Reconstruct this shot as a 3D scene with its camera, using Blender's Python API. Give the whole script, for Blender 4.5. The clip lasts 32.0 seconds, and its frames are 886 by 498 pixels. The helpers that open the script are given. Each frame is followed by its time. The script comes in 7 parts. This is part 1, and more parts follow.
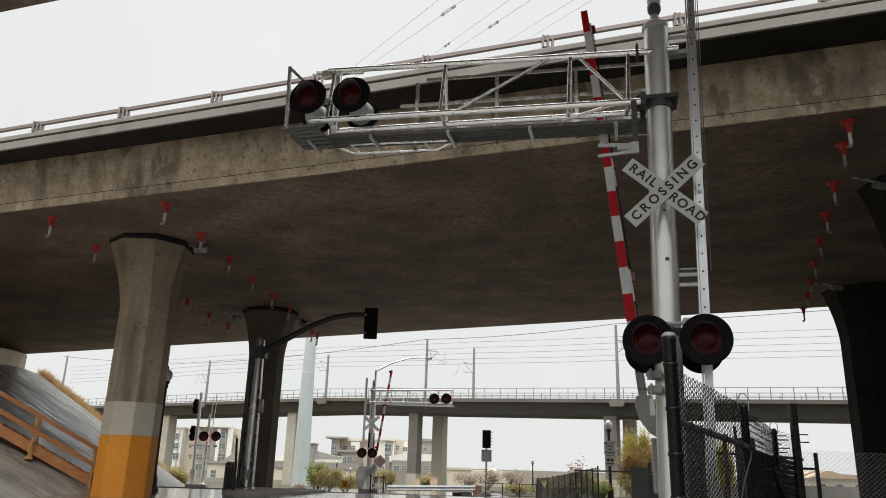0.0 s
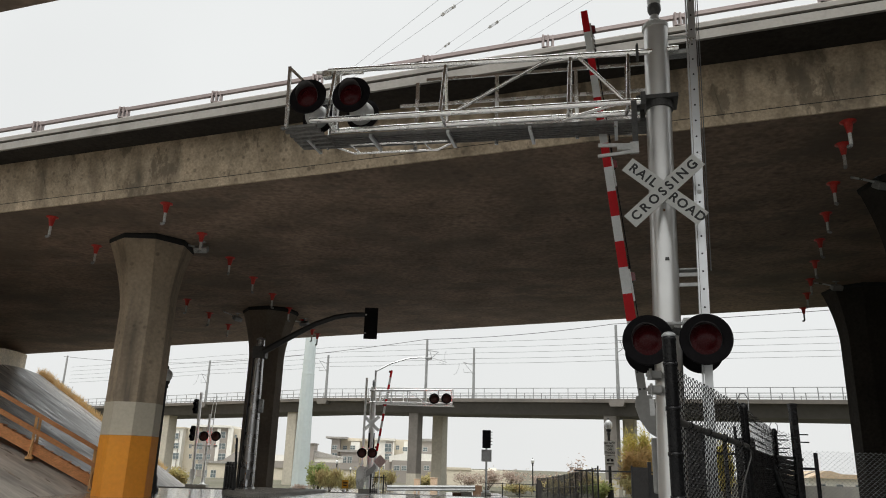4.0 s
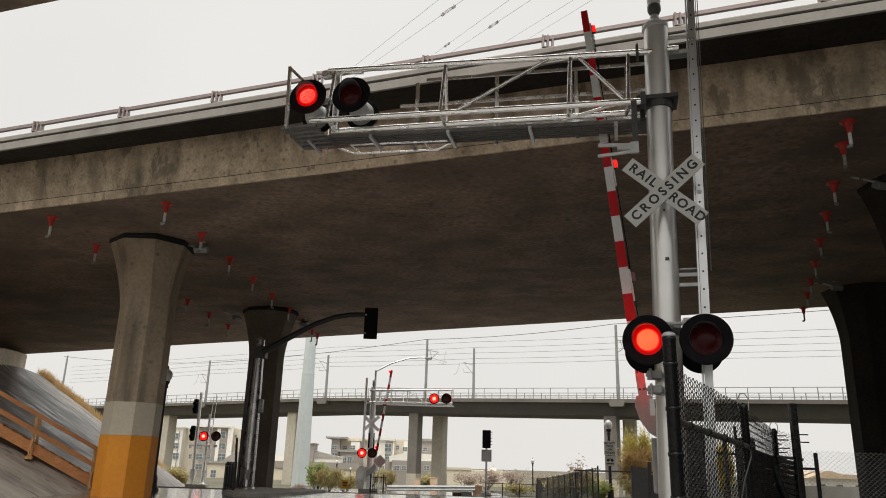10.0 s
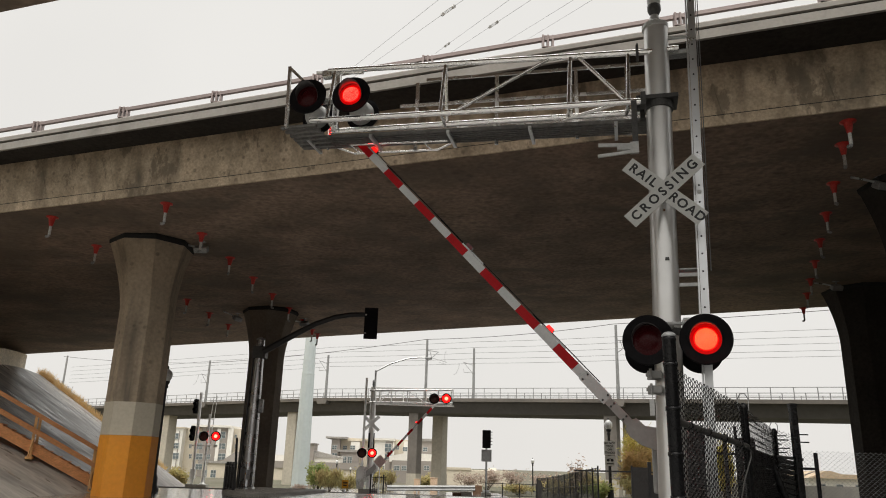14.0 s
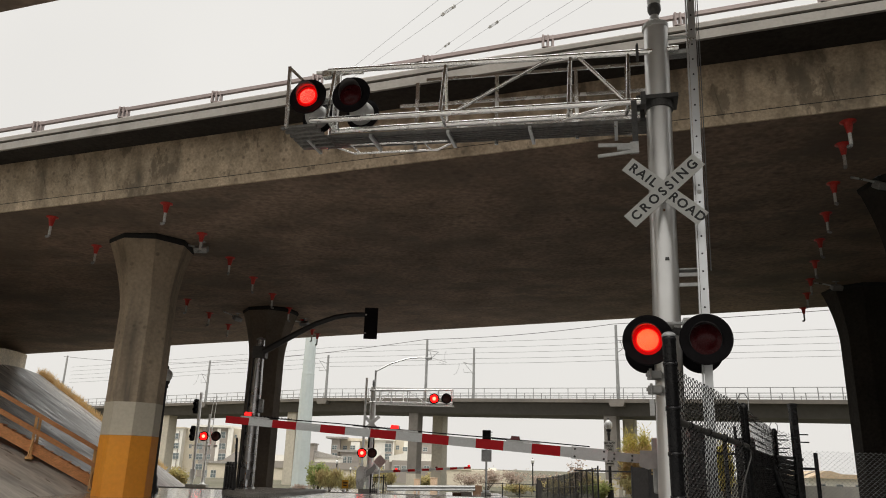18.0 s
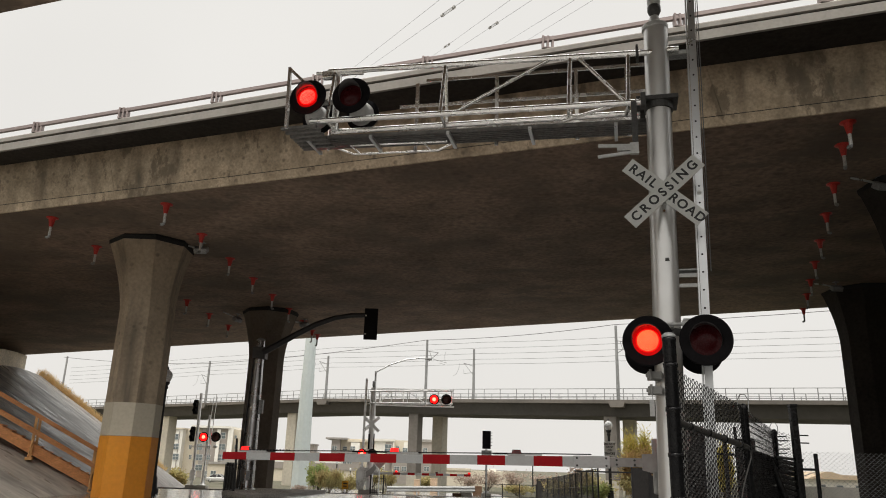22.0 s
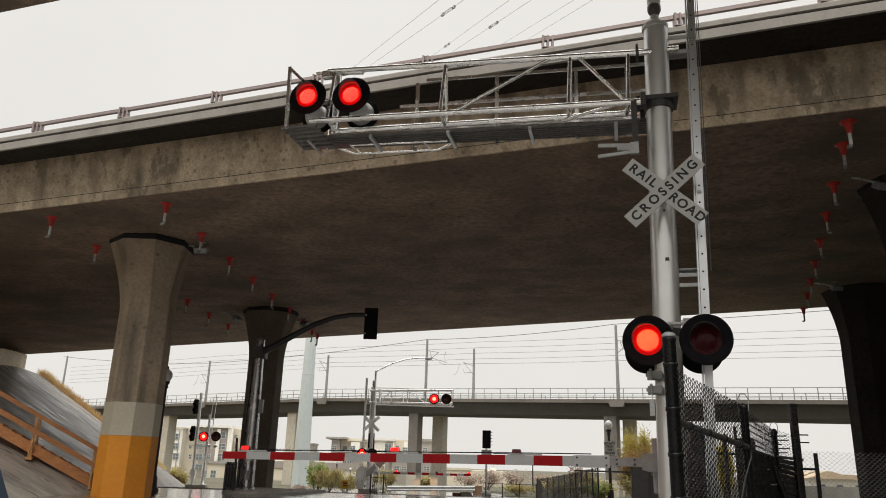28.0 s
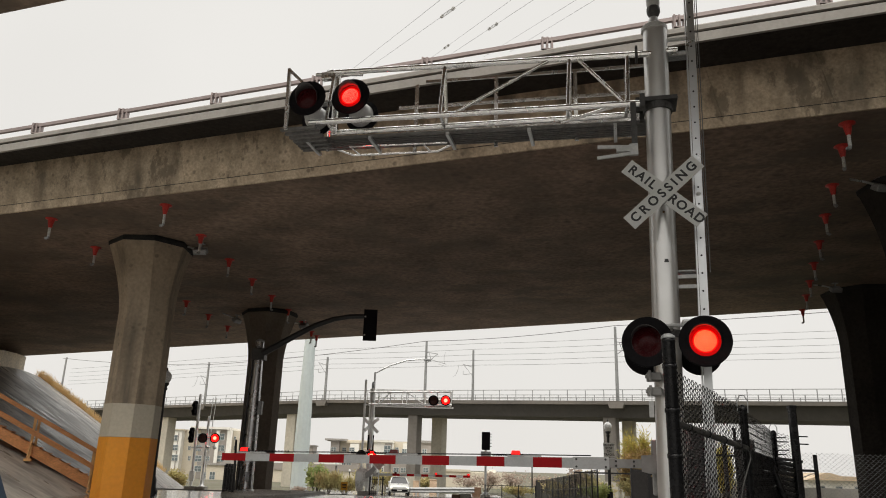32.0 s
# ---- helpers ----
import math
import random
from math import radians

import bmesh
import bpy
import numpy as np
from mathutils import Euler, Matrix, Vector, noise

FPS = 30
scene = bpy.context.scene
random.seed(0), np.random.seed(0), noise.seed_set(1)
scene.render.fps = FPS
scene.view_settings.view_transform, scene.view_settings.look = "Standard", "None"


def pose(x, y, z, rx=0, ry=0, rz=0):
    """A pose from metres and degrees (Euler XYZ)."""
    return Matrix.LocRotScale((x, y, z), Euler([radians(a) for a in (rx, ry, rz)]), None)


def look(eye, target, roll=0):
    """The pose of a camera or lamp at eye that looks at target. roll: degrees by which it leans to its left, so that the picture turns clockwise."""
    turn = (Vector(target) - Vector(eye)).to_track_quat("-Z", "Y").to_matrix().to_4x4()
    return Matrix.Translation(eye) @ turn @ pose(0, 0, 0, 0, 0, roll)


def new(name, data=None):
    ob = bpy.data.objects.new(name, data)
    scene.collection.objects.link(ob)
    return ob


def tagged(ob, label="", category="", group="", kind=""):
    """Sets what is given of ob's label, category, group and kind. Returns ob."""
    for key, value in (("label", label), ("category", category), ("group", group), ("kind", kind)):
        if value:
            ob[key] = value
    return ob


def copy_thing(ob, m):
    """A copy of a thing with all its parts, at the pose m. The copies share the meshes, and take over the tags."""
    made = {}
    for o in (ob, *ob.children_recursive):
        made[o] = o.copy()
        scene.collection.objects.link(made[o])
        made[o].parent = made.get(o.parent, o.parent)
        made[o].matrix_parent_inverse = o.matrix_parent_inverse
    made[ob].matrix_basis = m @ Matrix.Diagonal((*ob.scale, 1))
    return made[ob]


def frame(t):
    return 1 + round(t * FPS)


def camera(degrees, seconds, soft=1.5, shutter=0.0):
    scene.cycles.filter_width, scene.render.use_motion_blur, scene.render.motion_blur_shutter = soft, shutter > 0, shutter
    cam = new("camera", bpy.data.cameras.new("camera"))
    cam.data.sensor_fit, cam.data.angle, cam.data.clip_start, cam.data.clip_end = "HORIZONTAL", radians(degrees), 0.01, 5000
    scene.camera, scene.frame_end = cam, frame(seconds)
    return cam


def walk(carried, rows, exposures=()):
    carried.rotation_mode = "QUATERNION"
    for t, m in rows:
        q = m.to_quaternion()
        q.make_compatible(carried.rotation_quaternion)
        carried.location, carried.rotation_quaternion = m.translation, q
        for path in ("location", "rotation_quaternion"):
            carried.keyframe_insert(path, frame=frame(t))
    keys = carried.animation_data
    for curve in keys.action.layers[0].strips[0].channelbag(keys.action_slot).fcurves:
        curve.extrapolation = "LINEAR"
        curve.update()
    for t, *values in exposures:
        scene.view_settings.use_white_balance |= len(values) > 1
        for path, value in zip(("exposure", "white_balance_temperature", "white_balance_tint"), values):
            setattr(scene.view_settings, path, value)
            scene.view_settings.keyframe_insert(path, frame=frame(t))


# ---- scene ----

# ------------------------------------------------------------------ camera
cam = camera(62.17, 32.0, soft=1.0)
EYE = (0.0, 0.0, 1.25)


def aim(tilt, turn=0.0):
    a, b = radians(16.5 + tilt), radians(turn)
    return look(EYE, (math.sin(b) * math.cos(a), math.cos(b) * math.cos(a), EYE[2] + math.sin(a)), 1.7)


walk(cam, [(0.0, aim(0)), (18.5, aim(0)), (19.0, aim(0.066)), (19.4, aim(0.125)), (20.0, aim(0.132)), (20.5, aim(0.08)), (21.0, aim(0.06)),
           (21.5, aim(0.04)), (22.0, aim(0.055)), (25.0, aim(0.055)), (26.5, aim(0.035)), (27.5, aim(0.015)), (28.0, aim(0.02)),
           (28.5, aim(0.04)), (29.0, aim(0.055)), (29.5, aim(0.025)), (30.0, aim(0.01)), (30.5, aim(0.02)), (31.0, aim(0.06)),
           (31.5, aim(0.13, 0.02)), (32.0, aim(0.14, 0.05))], exposures=[(0.0, 0.06, 6420, 9), (7.2, 0.06, 6420, 9), (8.6, 0.0, 6720, 10.8), (32.0, 0.01, 6780, 10.8)])

# ------------------------------------------------------------------ world and sun (overcast)
world = bpy.data.worlds.new("overcast_sky")
scene.world = world
world.use_nodes = True
wn, wl = world.node_tree.nodes, world.node_tree.links
wn.clear()
w_out = wn.new("ShaderNodeOutputWorld")
w_bg = wn.new("ShaderNodeBackground")
w_sky = wn.new("ShaderNodeTexSky")
w_sky.sky_type = "NISHITA"
w_sky.sun_disc = False
w_sky.sun_elevation, w_sky.sun_rotation = radians(52), radians(200)
w_sky.dust_density = 6.0
w_co = wn.new("ShaderNodeTexCoord")
w_sep = wn.new("ShaderNodeSeparateXYZ")
w_ramp = wn.new("ShaderNodeValToRGB")
els = w_ramp.color_ramp.elements
els[0].position, els[0].color = 0.0, (0.84, 0.84, 0.825, 1)
els[1].position, els[1].color = 1.0, (3.3, 3.3, 3.24, 1)
e = els.new(0.6)
e.color = (0.85, 0.855, 0.84, 1)
w_noise = wn.new("ShaderNodeTexNoise")
w_noise.inputs["Scale"].default_value = 2.2
w_noise.inputs["Detail"].default_value = 3.0
w_nr = wn.new("ShaderNodeMapRange")
w_nr.inputs["To Min"].default_value, w_nr.inputs["To Max"].default_value = 0.92, 1.06
w_mul = wn.new("ShaderNodeMix")
w_mul.data_type, w_mul.blend_type = "RGBA", "MULTIPLY"
w_mul.inputs[0].default_value = 1.0
w_skyscale = wn.new("ShaderNodeMix")
w_skyscale.data_type, w_skyscale.blend_type = "RGBA", "MULTIPLY"
w_skyscale.inputs[0].default_value = 1.0
w_skyscale.inputs[7].default_value = (0.1, 0.1, 0.1, 1)
w_mix = wn.new("ShaderNodeMix")
w_mix.data_type = "RGBA"
w_mix.inputs[0].default_value = 0.94
wl.new(w_co.outputs["Generated"], w_sep.inputs[0])
wl.new(w_sep.outputs["Z"], w_ramp.inputs[0])
wl.new(w_co.outputs["Generated"], w_noise.inputs["Vector"])
wl.new(w_noise.outputs["Fac"], w_nr.inputs["Value"])
wl.new(w_ramp.outputs[0], w_mul.inputs[6])
wl.new(w_nr.outputs[0], w_mul.inputs[7])
wl.new(w_sky.outputs[0], w_skyscale.inputs[6])
wl.new(w_skyscale.outputs[2], w_mix.inputs[6])
wl.new(w_mul.outputs[2], w_mix.inputs[7])
wl.new(w_mix.outputs[2], w_bg.inputs["Color"])
w_bg.inputs["Strength"].default_value = 1.0
wl.new(w_bg.outputs[0], w_out.inputs[0])

sun = new("sun", bpy.data.lights.new("sun", "SUN"))
sun.data.energy, sun.data.angle, sun.data.color = 1.5, radians(40), (1.0, 0.97, 0.91)
sun.matrix_world = look((-10, -30, 60), (0, 0, 0))

# ------------------------------------------------------------------ materials


def material(name, base, rough=0.7, metal=0.0, spot=None, big=0.5, small=20.0, amount=0.5, grain=0.25, bump=0.15, bscale=60.0,
             streak=None, stretch=(1, 1, 1), emit=None, power=0.0, vary=0.0, rough_vary=0.1, coat=0.0, coat_rough=0.03, spec=0.5, through_light=0.0, pits=None, blotch=None):
    """Principled material with two scales of variation and a fine relief, in world metres."""
    m = bpy.data.materials.new(name)
    m.use_nodes = True
    nt = m.node_tree
    n, l = nt.nodes, nt.links
    b = n["Principled BSDF"]
    b.inputs["Metallic"].default_value = metal
    b.inputs["Coat Weight"].default_value = coat
    b.inputs["Coat Roughness"].default_value = coat_rough
    b.inputs["Specular IOR Level"].default_value = spec
    geo = n.new("ShaderNodeNewGeometry")
    mp = n.new("ShaderNodeMapping")
    mp.inputs["Scale"].default_value = stretch
    l.new(geo.outputs["Position"], mp.inputs["Vector"])

    def noise_at(scale, detail, lo, hi):
        t = n.new("ShaderNodeTexNoise")
        t.inputs["Scale"].default_value, t.inputs["Detail"].default_value = scale, detail
        l.new(mp.outputs[0], t.inputs["Vector"])
        r = n.new("ShaderNodeMapRange")
        r.inputs["From Min"].default_value, r.inputs["From Max"].default_value = 0.3, 0.7
        r.inputs["To Min"].default_value, r.inputs["To Max"].default_value = lo, hi
        l.new(t.outputs["Fac"], r.inputs["Value"])
        return r.outputs[0]

    def mixed(kind, fac, a, c):
        x = n.new("ShaderNodeMix")
        x.data_type, x.blend_type = "RGBA", kind
        for sock, v in ((x.inputs[0], fac), (x.inputs[6], a), (x.inputs[7], c)):
            if isinstance(v, bpy.types.NodeSocket):
                l.new(v, sock)
            elif isinstance(v, tuple):
                sock.default_value = (*v[:3], 1)
            else:
                sock.default_value = v
        return x.outputs[2]

    spot = spot or tuple(c * 0.6 for c in base)
    col = mixed("MIX", noise_at(big, 6, 0, amount), base, spot)
    g = n.new("ShaderNodeCombineColor")
    gv = noise_at(small, 4, 1 - grain, 1 + grain)
    for i in range(3):
        l.new(gv, g.inputs[i])
    col = mixed("MULTIPLY", 1.0, col, g.outputs[0])
    if streak:
        # streak: (colour, strength, across scale, down scale): runs down the face
        s_map = n.new("ShaderNodeMapping")
        s_map.inputs["Scale"].default_value = (streak[2], streak[2], streak[3])
        l.new(geo.outputs["Position"], s_map.inputs["Vector"])
        t = n.new("ShaderNodeTexNoise")
        t.inputs["Scale"].default_value, t.inputs["Detail"].default_value = 1.0, 5
        l.new(s_map.outputs[0], t.inputs["Vector"])
        r = n.new("ShaderNodeMapRange")
        r.inputs["From Min"].default_value, r.inputs["From Max"].default_value = 0.5, 0.72
        r.inputs["To Min"].default_value, r.inputs["To Max"].default_value = 0, streak[1]
        l.new(t.outputs["Fac"], r.inputs["Value"])
        col = mixed("MIX", r.outputs[0], col, streak[0])
    if pits:
        # pits: (per metre, strength): small dark bug holes and tie holes, clustered
        vo = n.new("ShaderNodeTexVoronoi")
        vo.inputs["Scale"].default_value = pits[0]
        l.new(geo.outputs["Position"], vo.inputs["Vector"])
        pr = n.new("ShaderNodeMapRange")
        pr.inputs["From Min"].default_value, pr.inputs["From Max"].default_value = 0.14, 0.27
        pr.inputs["To Min"].default_value, pr.inputs["To Max"].default_value = pits[1], 0
        l.new(vo.outputs["Distance"], pr.inputs["Value"])
        mk = n.new("ShaderNodeMath")
        mk.operation = "MULTIPLY"
        l.new(pr.outputs[0], mk.inputs[0])
        l.new(noise_at(0.9, 3, 0, 1), mk.inputs[1])
        col = mixed("MIX", mk.outputs[0], col, tuple(c * 0.18 for c in base))
    if blotch:
        # blotch: (colour, strength, scale, stretch, least noise): crusty stains with ragged edges
        b_map = n.new("ShaderNodeMapping")
        b_map.inputs["Scale"].default_value = blotch[3]
        l.new(geo.outputs["Position"], b_map.inputs["Vector"])
        t = n.new("ShaderNodeTexNoise")
        t.inputs["Scale"].default_value, t.inputs["Detail"].default_value, t.inputs["Roughness"].default_value = blotch[2], 9, 0.68
        l.new(b_map.outputs[0], t.inputs["Vector"])
        r = n.new("ShaderNodeMapRange")
        r.inputs["From Min"].default_value, r.inputs["From Max"].default_value = blotch[4], blotch[4] + 0.05
        r.inputs["To Min"].default_value, r.inputs["To Max"].default_value = 0, blotch[1]
        l.new(t.outputs["Fac"], r.inputs["Value"])
        col = mixed("MIX", r.outputs[0], col, blotch[0])
    if vary:
        oi = n.new("ShaderNodeObjectInfo")
        r = n.new("ShaderNodeMapRange")
        r.inputs["To Min"].default_value, r.inputs["To Max"].default_value = 1 - vary, 1 + vary
        l.new(oi.outputs["Random"], r.inputs["Value"])
        g2 = n.new("ShaderNodeCombineColor")
        for i in range(3):
            l.new(r.outputs[0], g2.inputs[i])
        col = mixed("MULTIPLY", 1.0, col, g2.outputs[0])
    l.new(col, b.inputs["Base Color"])
    l.new(noise_at(big * 2.3, 4, max(0.02, rough - rough_vary), min(1, rough + rough_vary)), b.inputs["Roughness"])
    if bump:
        t = n.new("ShaderNodeTexNoise")
        t.inputs["Scale"].default_value, t.inputs["Detail"].default_value = bscale, 4
        l.new(mp.outputs[0], t.inputs["Vector"])
        bp = n.new("ShaderNodeBump")
        bp.inputs["Strength"].default_value, bp.inputs["Distance"].default_value = bump, 0.02
        l.new(t.outputs["Fac"], bp.inputs["Height"])
        l.new(bp.outputs[0], b.inputs["Normal"])
    if through_light:
        tl, ms = n.new("ShaderNodeBsdfTranslucent"), n.new("ShaderNodeMixShader")
        l.new(col, tl.inputs["Color"])
        ms.inputs[0].default_value = through_light
        l.new(b.outputs[0], ms.inputs[1])
        l.new(tl.outputs[0], ms.inputs[2])
        l.new(ms.outputs[0], n["Material Output"].inputs["Surface"])
    if emit:
        b.inputs["Emission Color"].default_value = (*emit, 1)
        b.inputs["Emission Strength"].default_value = power
    return m


# Soffit base is darker than the fascia's; stains and pits lie over it.
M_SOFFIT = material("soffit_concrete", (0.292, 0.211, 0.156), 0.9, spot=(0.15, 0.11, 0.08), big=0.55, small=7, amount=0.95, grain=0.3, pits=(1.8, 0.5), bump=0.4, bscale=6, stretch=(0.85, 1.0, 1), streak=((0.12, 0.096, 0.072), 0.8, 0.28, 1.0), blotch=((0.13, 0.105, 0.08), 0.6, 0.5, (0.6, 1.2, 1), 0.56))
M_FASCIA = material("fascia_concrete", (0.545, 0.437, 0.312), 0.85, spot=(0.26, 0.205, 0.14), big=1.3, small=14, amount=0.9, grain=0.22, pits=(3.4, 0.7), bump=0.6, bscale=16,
                    streak=((0.13, 0.105, 0.075), 0.9, 1.5, 0.3), blotch=((0.15, 0.12, 0.085), 0.75, 1.25, (1, 1, 0.55), 0.56))
# Near-black base: the shade under the overhang is put into the colour.
M_OVERHANG = material("shade_black_concrete", (0.044, 0.038, 0.032), 0.9, spec=0.2, spot=(0.022, 0.019, 0.016), big=0.6, small=8, amount=0.8, bump=0.3)
M_ABUTMENT = material("cream_abutment_concrete", (0.80, 0.70, 0.56), 0.85, spot=(0.5, 0.44, 0.36), big=0.7, small=8, amount=0.6, bump=0.3)
M_VERGE = material("bounce_cutting_black", (0.05, 0.047, 0.042), 0.85, spot=(0.03, 0.03, 0.026), big=0.5, small=12, amount=0.8, bump=0.5)
M_PARAPET = material("parapet_concrete", (0.31, 0.29, 0.262), 0.85, spot=(0.25, 0.237, 0.217), big=0.8, small=12, amount=0.6, grain=0.07, bump=0.08, streak=((0.16, 0.15, 0.135), 0.6, 0.9, 0.5))
# Column concrete toned down for the shade under the deck, with random blotches.
M_DARKCOLUMN = material("shade_toned_concrete", (0.17, 0.138, 0.106), 0.88, spot=(0.09, 0.075, 0.06), big=0.5, small=9, amount=0.8, grain=0.15, bump=0.4, bscale=30)
M_COLUMN = material("column_concrete", (0.41, 0.325, 0.233), 0.88, spot=(0.23, 0.185, 0.135), big=0.6, small=9, amount=0.8, grain=0.15, bump=0.4, bscale=30, pits=(3.0, 0.5),
                    streak=((0.11, 0.09, 0.068), 0.85, 1.5, 0.12))
M_GREYPAINT = material("grey_masonry_paint", (0.48, 0.435, 0.345), 0.75, spot=(0.44, 0.405, 0.33), big=1.2, small=10, amount=0.5, grain=0.06, bump=0.2)
M_ORANGE = material("orange_masonry_paint", (0.72, 0.28, 0.02), 0.65, spot=(0.6, 0.21, 0.02), big=0.9, small=8, amount=0.5, grain=0.06, bump=0.2)
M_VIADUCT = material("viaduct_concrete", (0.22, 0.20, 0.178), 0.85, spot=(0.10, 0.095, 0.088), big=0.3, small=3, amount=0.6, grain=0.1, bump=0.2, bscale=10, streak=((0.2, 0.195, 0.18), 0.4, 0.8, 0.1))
# Girder colour holds the shade below the deck edge, hence the darker base.
M_DARKGIRDER = material("shaded_girder_concrete", (0.078, 0.072, 0.065), 0.85, spot=(0.065, 0.062, 0.057), big=0.3, small=3, amount=0.7, grain=0.1, bump=0.2, bscale=10)
M_PIER = material("viaduct_pier_concrete", (0.52, 0.485, 0.405), 0.85, spot=(0.40, 0.37, 0.315), big=0.4, small=4, amount=0.6, grain=0.1, bump=0.2, bscale=10)
M_SLOPE = material("slope_paving", (0.46, 0.43, 0.385), 0.42, spot=(0.075, 0.073, 0.069), big=0.6, small=5, amount=0.9, grain=0.2, bump=0.12, bscale=14, stretch=(0.5, 1.7, 0.5), rough_vary=0.22, blotch=((0.72, 0.69, 0.64), 0.8, 1.0, (0.28, 2.4, 0.28), 0.63))
M_ASPHALT = material("wet_asphalt", (0.27, 0.262, 0.25), 0.22, spec=1.0, coat=1.0, coat_rough=0.11, spot=(0.13, 0.126, 0.12), big=0.25, small=30, amount=0.8, grain=0.2, bump=0.004, bscale=12, rough_vary=0.04)
M_GROUND = material("damp_dirt", (0.12, 0.105, 0.08), 0.9, spot=(0.09, 0.095, 0.05), big=0.12, small=3, amount=0.9, grain=0.3, bump=0.5, bscale=12)
M_WETPANEL = material("wet_crossing_panel", (0.34, 0.325, 0.30), 0.3, spec=0.8, coat=1.0, coat_rough=0.12, spot=(0.2, 0.19, 0.175), big=0.6, small=15, bump=0.01)
M_KERB = material("kerb_concrete", (0.46, 0.44, 0.40), 0.6, spot=(0.25, 0.24, 0.22), big=1, small=15)
M_GRAVEL = material("ballast_stone", (0.66, 0.63, 0.585), 0.85, spot=(0.4, 0.38, 0.35), big=5, small=30, amount=0.9, grain=0.4, bump=1.0, bscale=18)
M_MAST = material("mast_aluminium_paint", (0.68, 0.675, 0.66), 0.36, 0.8, spot=(0.54, 0.535, 0.52), big=0.8, small=5, amount=0.5, grain=0.02, bump=0, streak=((0.5, 0.49, 0.47), 0.25, 5, 0.12), rough_vary=0.04)
# Far signal metal made paler to stand in for light it lacks.
M_FARMETAL = material("lightened_far_galvanising", (0.86, 0.86, 0.85), 0.35, 0.55, spot=(0.8, 0.8, 0.79), big=1, small=6, grain=0.03, bump=0)
M_GALV = material("galvanised_steel", (0.64, 0.65, 0.655), 0.3, 0.8, spot=(0.44, 0.45, 0.46), big=1.2, small=9, amount=0.35, grain=0.03, bump=0, streak=((0.42, 0.42, 0.42), 0.3, 6, 0.15), rough_vary=0.05)
M_POLE = material("dark_zinc_pole", (0.46, 0.46, 0.465), 0.27, 0.95, spot=(0.3, 0.3, 0.305), big=0.9, small=9, amount=0.6, grain=0.04, bump=0, streak=((0.24, 0.24, 0.24), 0.4, 5, 0.12), rough_vary=0.05)
M_ALU = material("brushed_aluminium", (0.9, 0.89, 0.87), 0.26, 1.0, spot=(0.66, 0.65, 0.63), big=2, small=12, amount=0.3, grain=0.03, bump=0, rough_vary=0.03)
M_ALUPAINT = material("aluminium_paint", (0.50, 0.50, 0.49), 0.5, 0.35, spot=(0.38, 0.38, 0.37), big=3, small=30, amount=0.6, grain=0.1, bump=0)
M_DARKSTEEL = material("dark_weathered_steel", (0.07, 0.068, 0.065), 0.55, 0.3, spot=(0.04, 0.04, 0.04), big=4, small=30, amount=0.6, bump=0.05)
# Far steel paint, its colour raised to make up for blocked light.
M_FARSTEEL = material("lightened_far_paint", (0.86, 0.86, 0.84), 0.5, spot=(0.78, 0.78, 0.76), big=2, small=12, amount=0.4, bump=0)
M_GATEGREY = material("weathered_grey_casting", (0.34, 0.335, 0.32), 0.6, 0.1, spot=(0.24, 0.235, 0.22), big=2.5, small=14, amount=0.7, grain=0.08, bump=0.06)
M_GRATE = material("weathered_grating_steel", (0.19, 0.185, 0.175), 0.5, 0.4, spot=(0.11, 0.105, 0.1), big=3, small=20, amount=0.7, bump=0.03)
M_DULL = material("dull_grey_steel", (0.33, 0.34, 0.34), 0.55, 0.5, spot=(0.22, 0.22, 0.22), big=3, small=30, amount=0.6)
M_BLACK = material("matt_black_paint", (0.007, 0.006, 0.007), 0.6, spec=0.08, spot=(0.012, 0.011, 0.012), big=4, small=30, bump=0.04)
M_BLACKVINYL = material("black_vinyl_coat", (0.006, 0.006, 0.007), 0.26, spec=0.26, spot=(0.012, 0.012, 0.012), big=6, small=50, bump=0)
M_DARKVINYL = material("scuffed_dark_vinyl", (0.055, 0.053, 0.05), 0.35, spec=0.6, spot=(0.03, 0.03, 0.028), big=6, small=50, bump=0.02)
M_BLACKMETAL = material("black_iron_paint", (0.016, 0.016, 0.018), 0.45, 0.0, spot=(0.03, 0.028, 0.026), big=4, small=40, bump=0.05)
M_SIGNWHITE = material("white_sign_sheeting", (0.52, 0.52, 0.50), 0.45, spot=(0.43, 0.43, 0.41), big=3, small=30, amount=0.4, grain=0.05, bump=0.02)
M_SIGNBACK = material("sign_back_aluminium", (0.45, 0.46, 0.46), 0.5, 0.5, spot=(0.35, 0.35, 0.35), big=3)
M_LETTER = material("black_sign_ink", (0.015, 0.015, 0.015), 0.5, bump=0)
M_ARMWHITE = material("white_reflective_tape", (0.56, 0.57, 0.565), 0.45, spec=0.3, spot=(0.47, 0.48, 0.475), big=4, small=40, amount=0.5, grain=0.06, bump=0.03)
M_ARMRED = material("red_reflective_tape", (0.42, 0.008, 0.012), 0.5, spec=0.15, spot=(0.33, 0.006, 0.01), big=5, small=40, amount=0.5, grain=0.08, bump=0.03)
M_LENS = material("red_lens_unlit", (0.035, 0.003, 0.004), 0.25, spec=0.12, spot=(0.04, 0.003, 0.004), big=20, small=90, bump=0.06, bscale=160)
# Browner and lighter than the near lens.
M_LENSFAR = material("brownish_far_lens", (0.10, 0.035, 0.03), 0.3, spec=0.3, spot=(0.07, 0.02, 0.018), big=20, small=90, bump=0)
M_LED = material("lit_red_lens", (0.3, 0.01, 0.01), 0.3, emit=(1.0, 0.0012, 0.0012), power=14.0, bump=0)
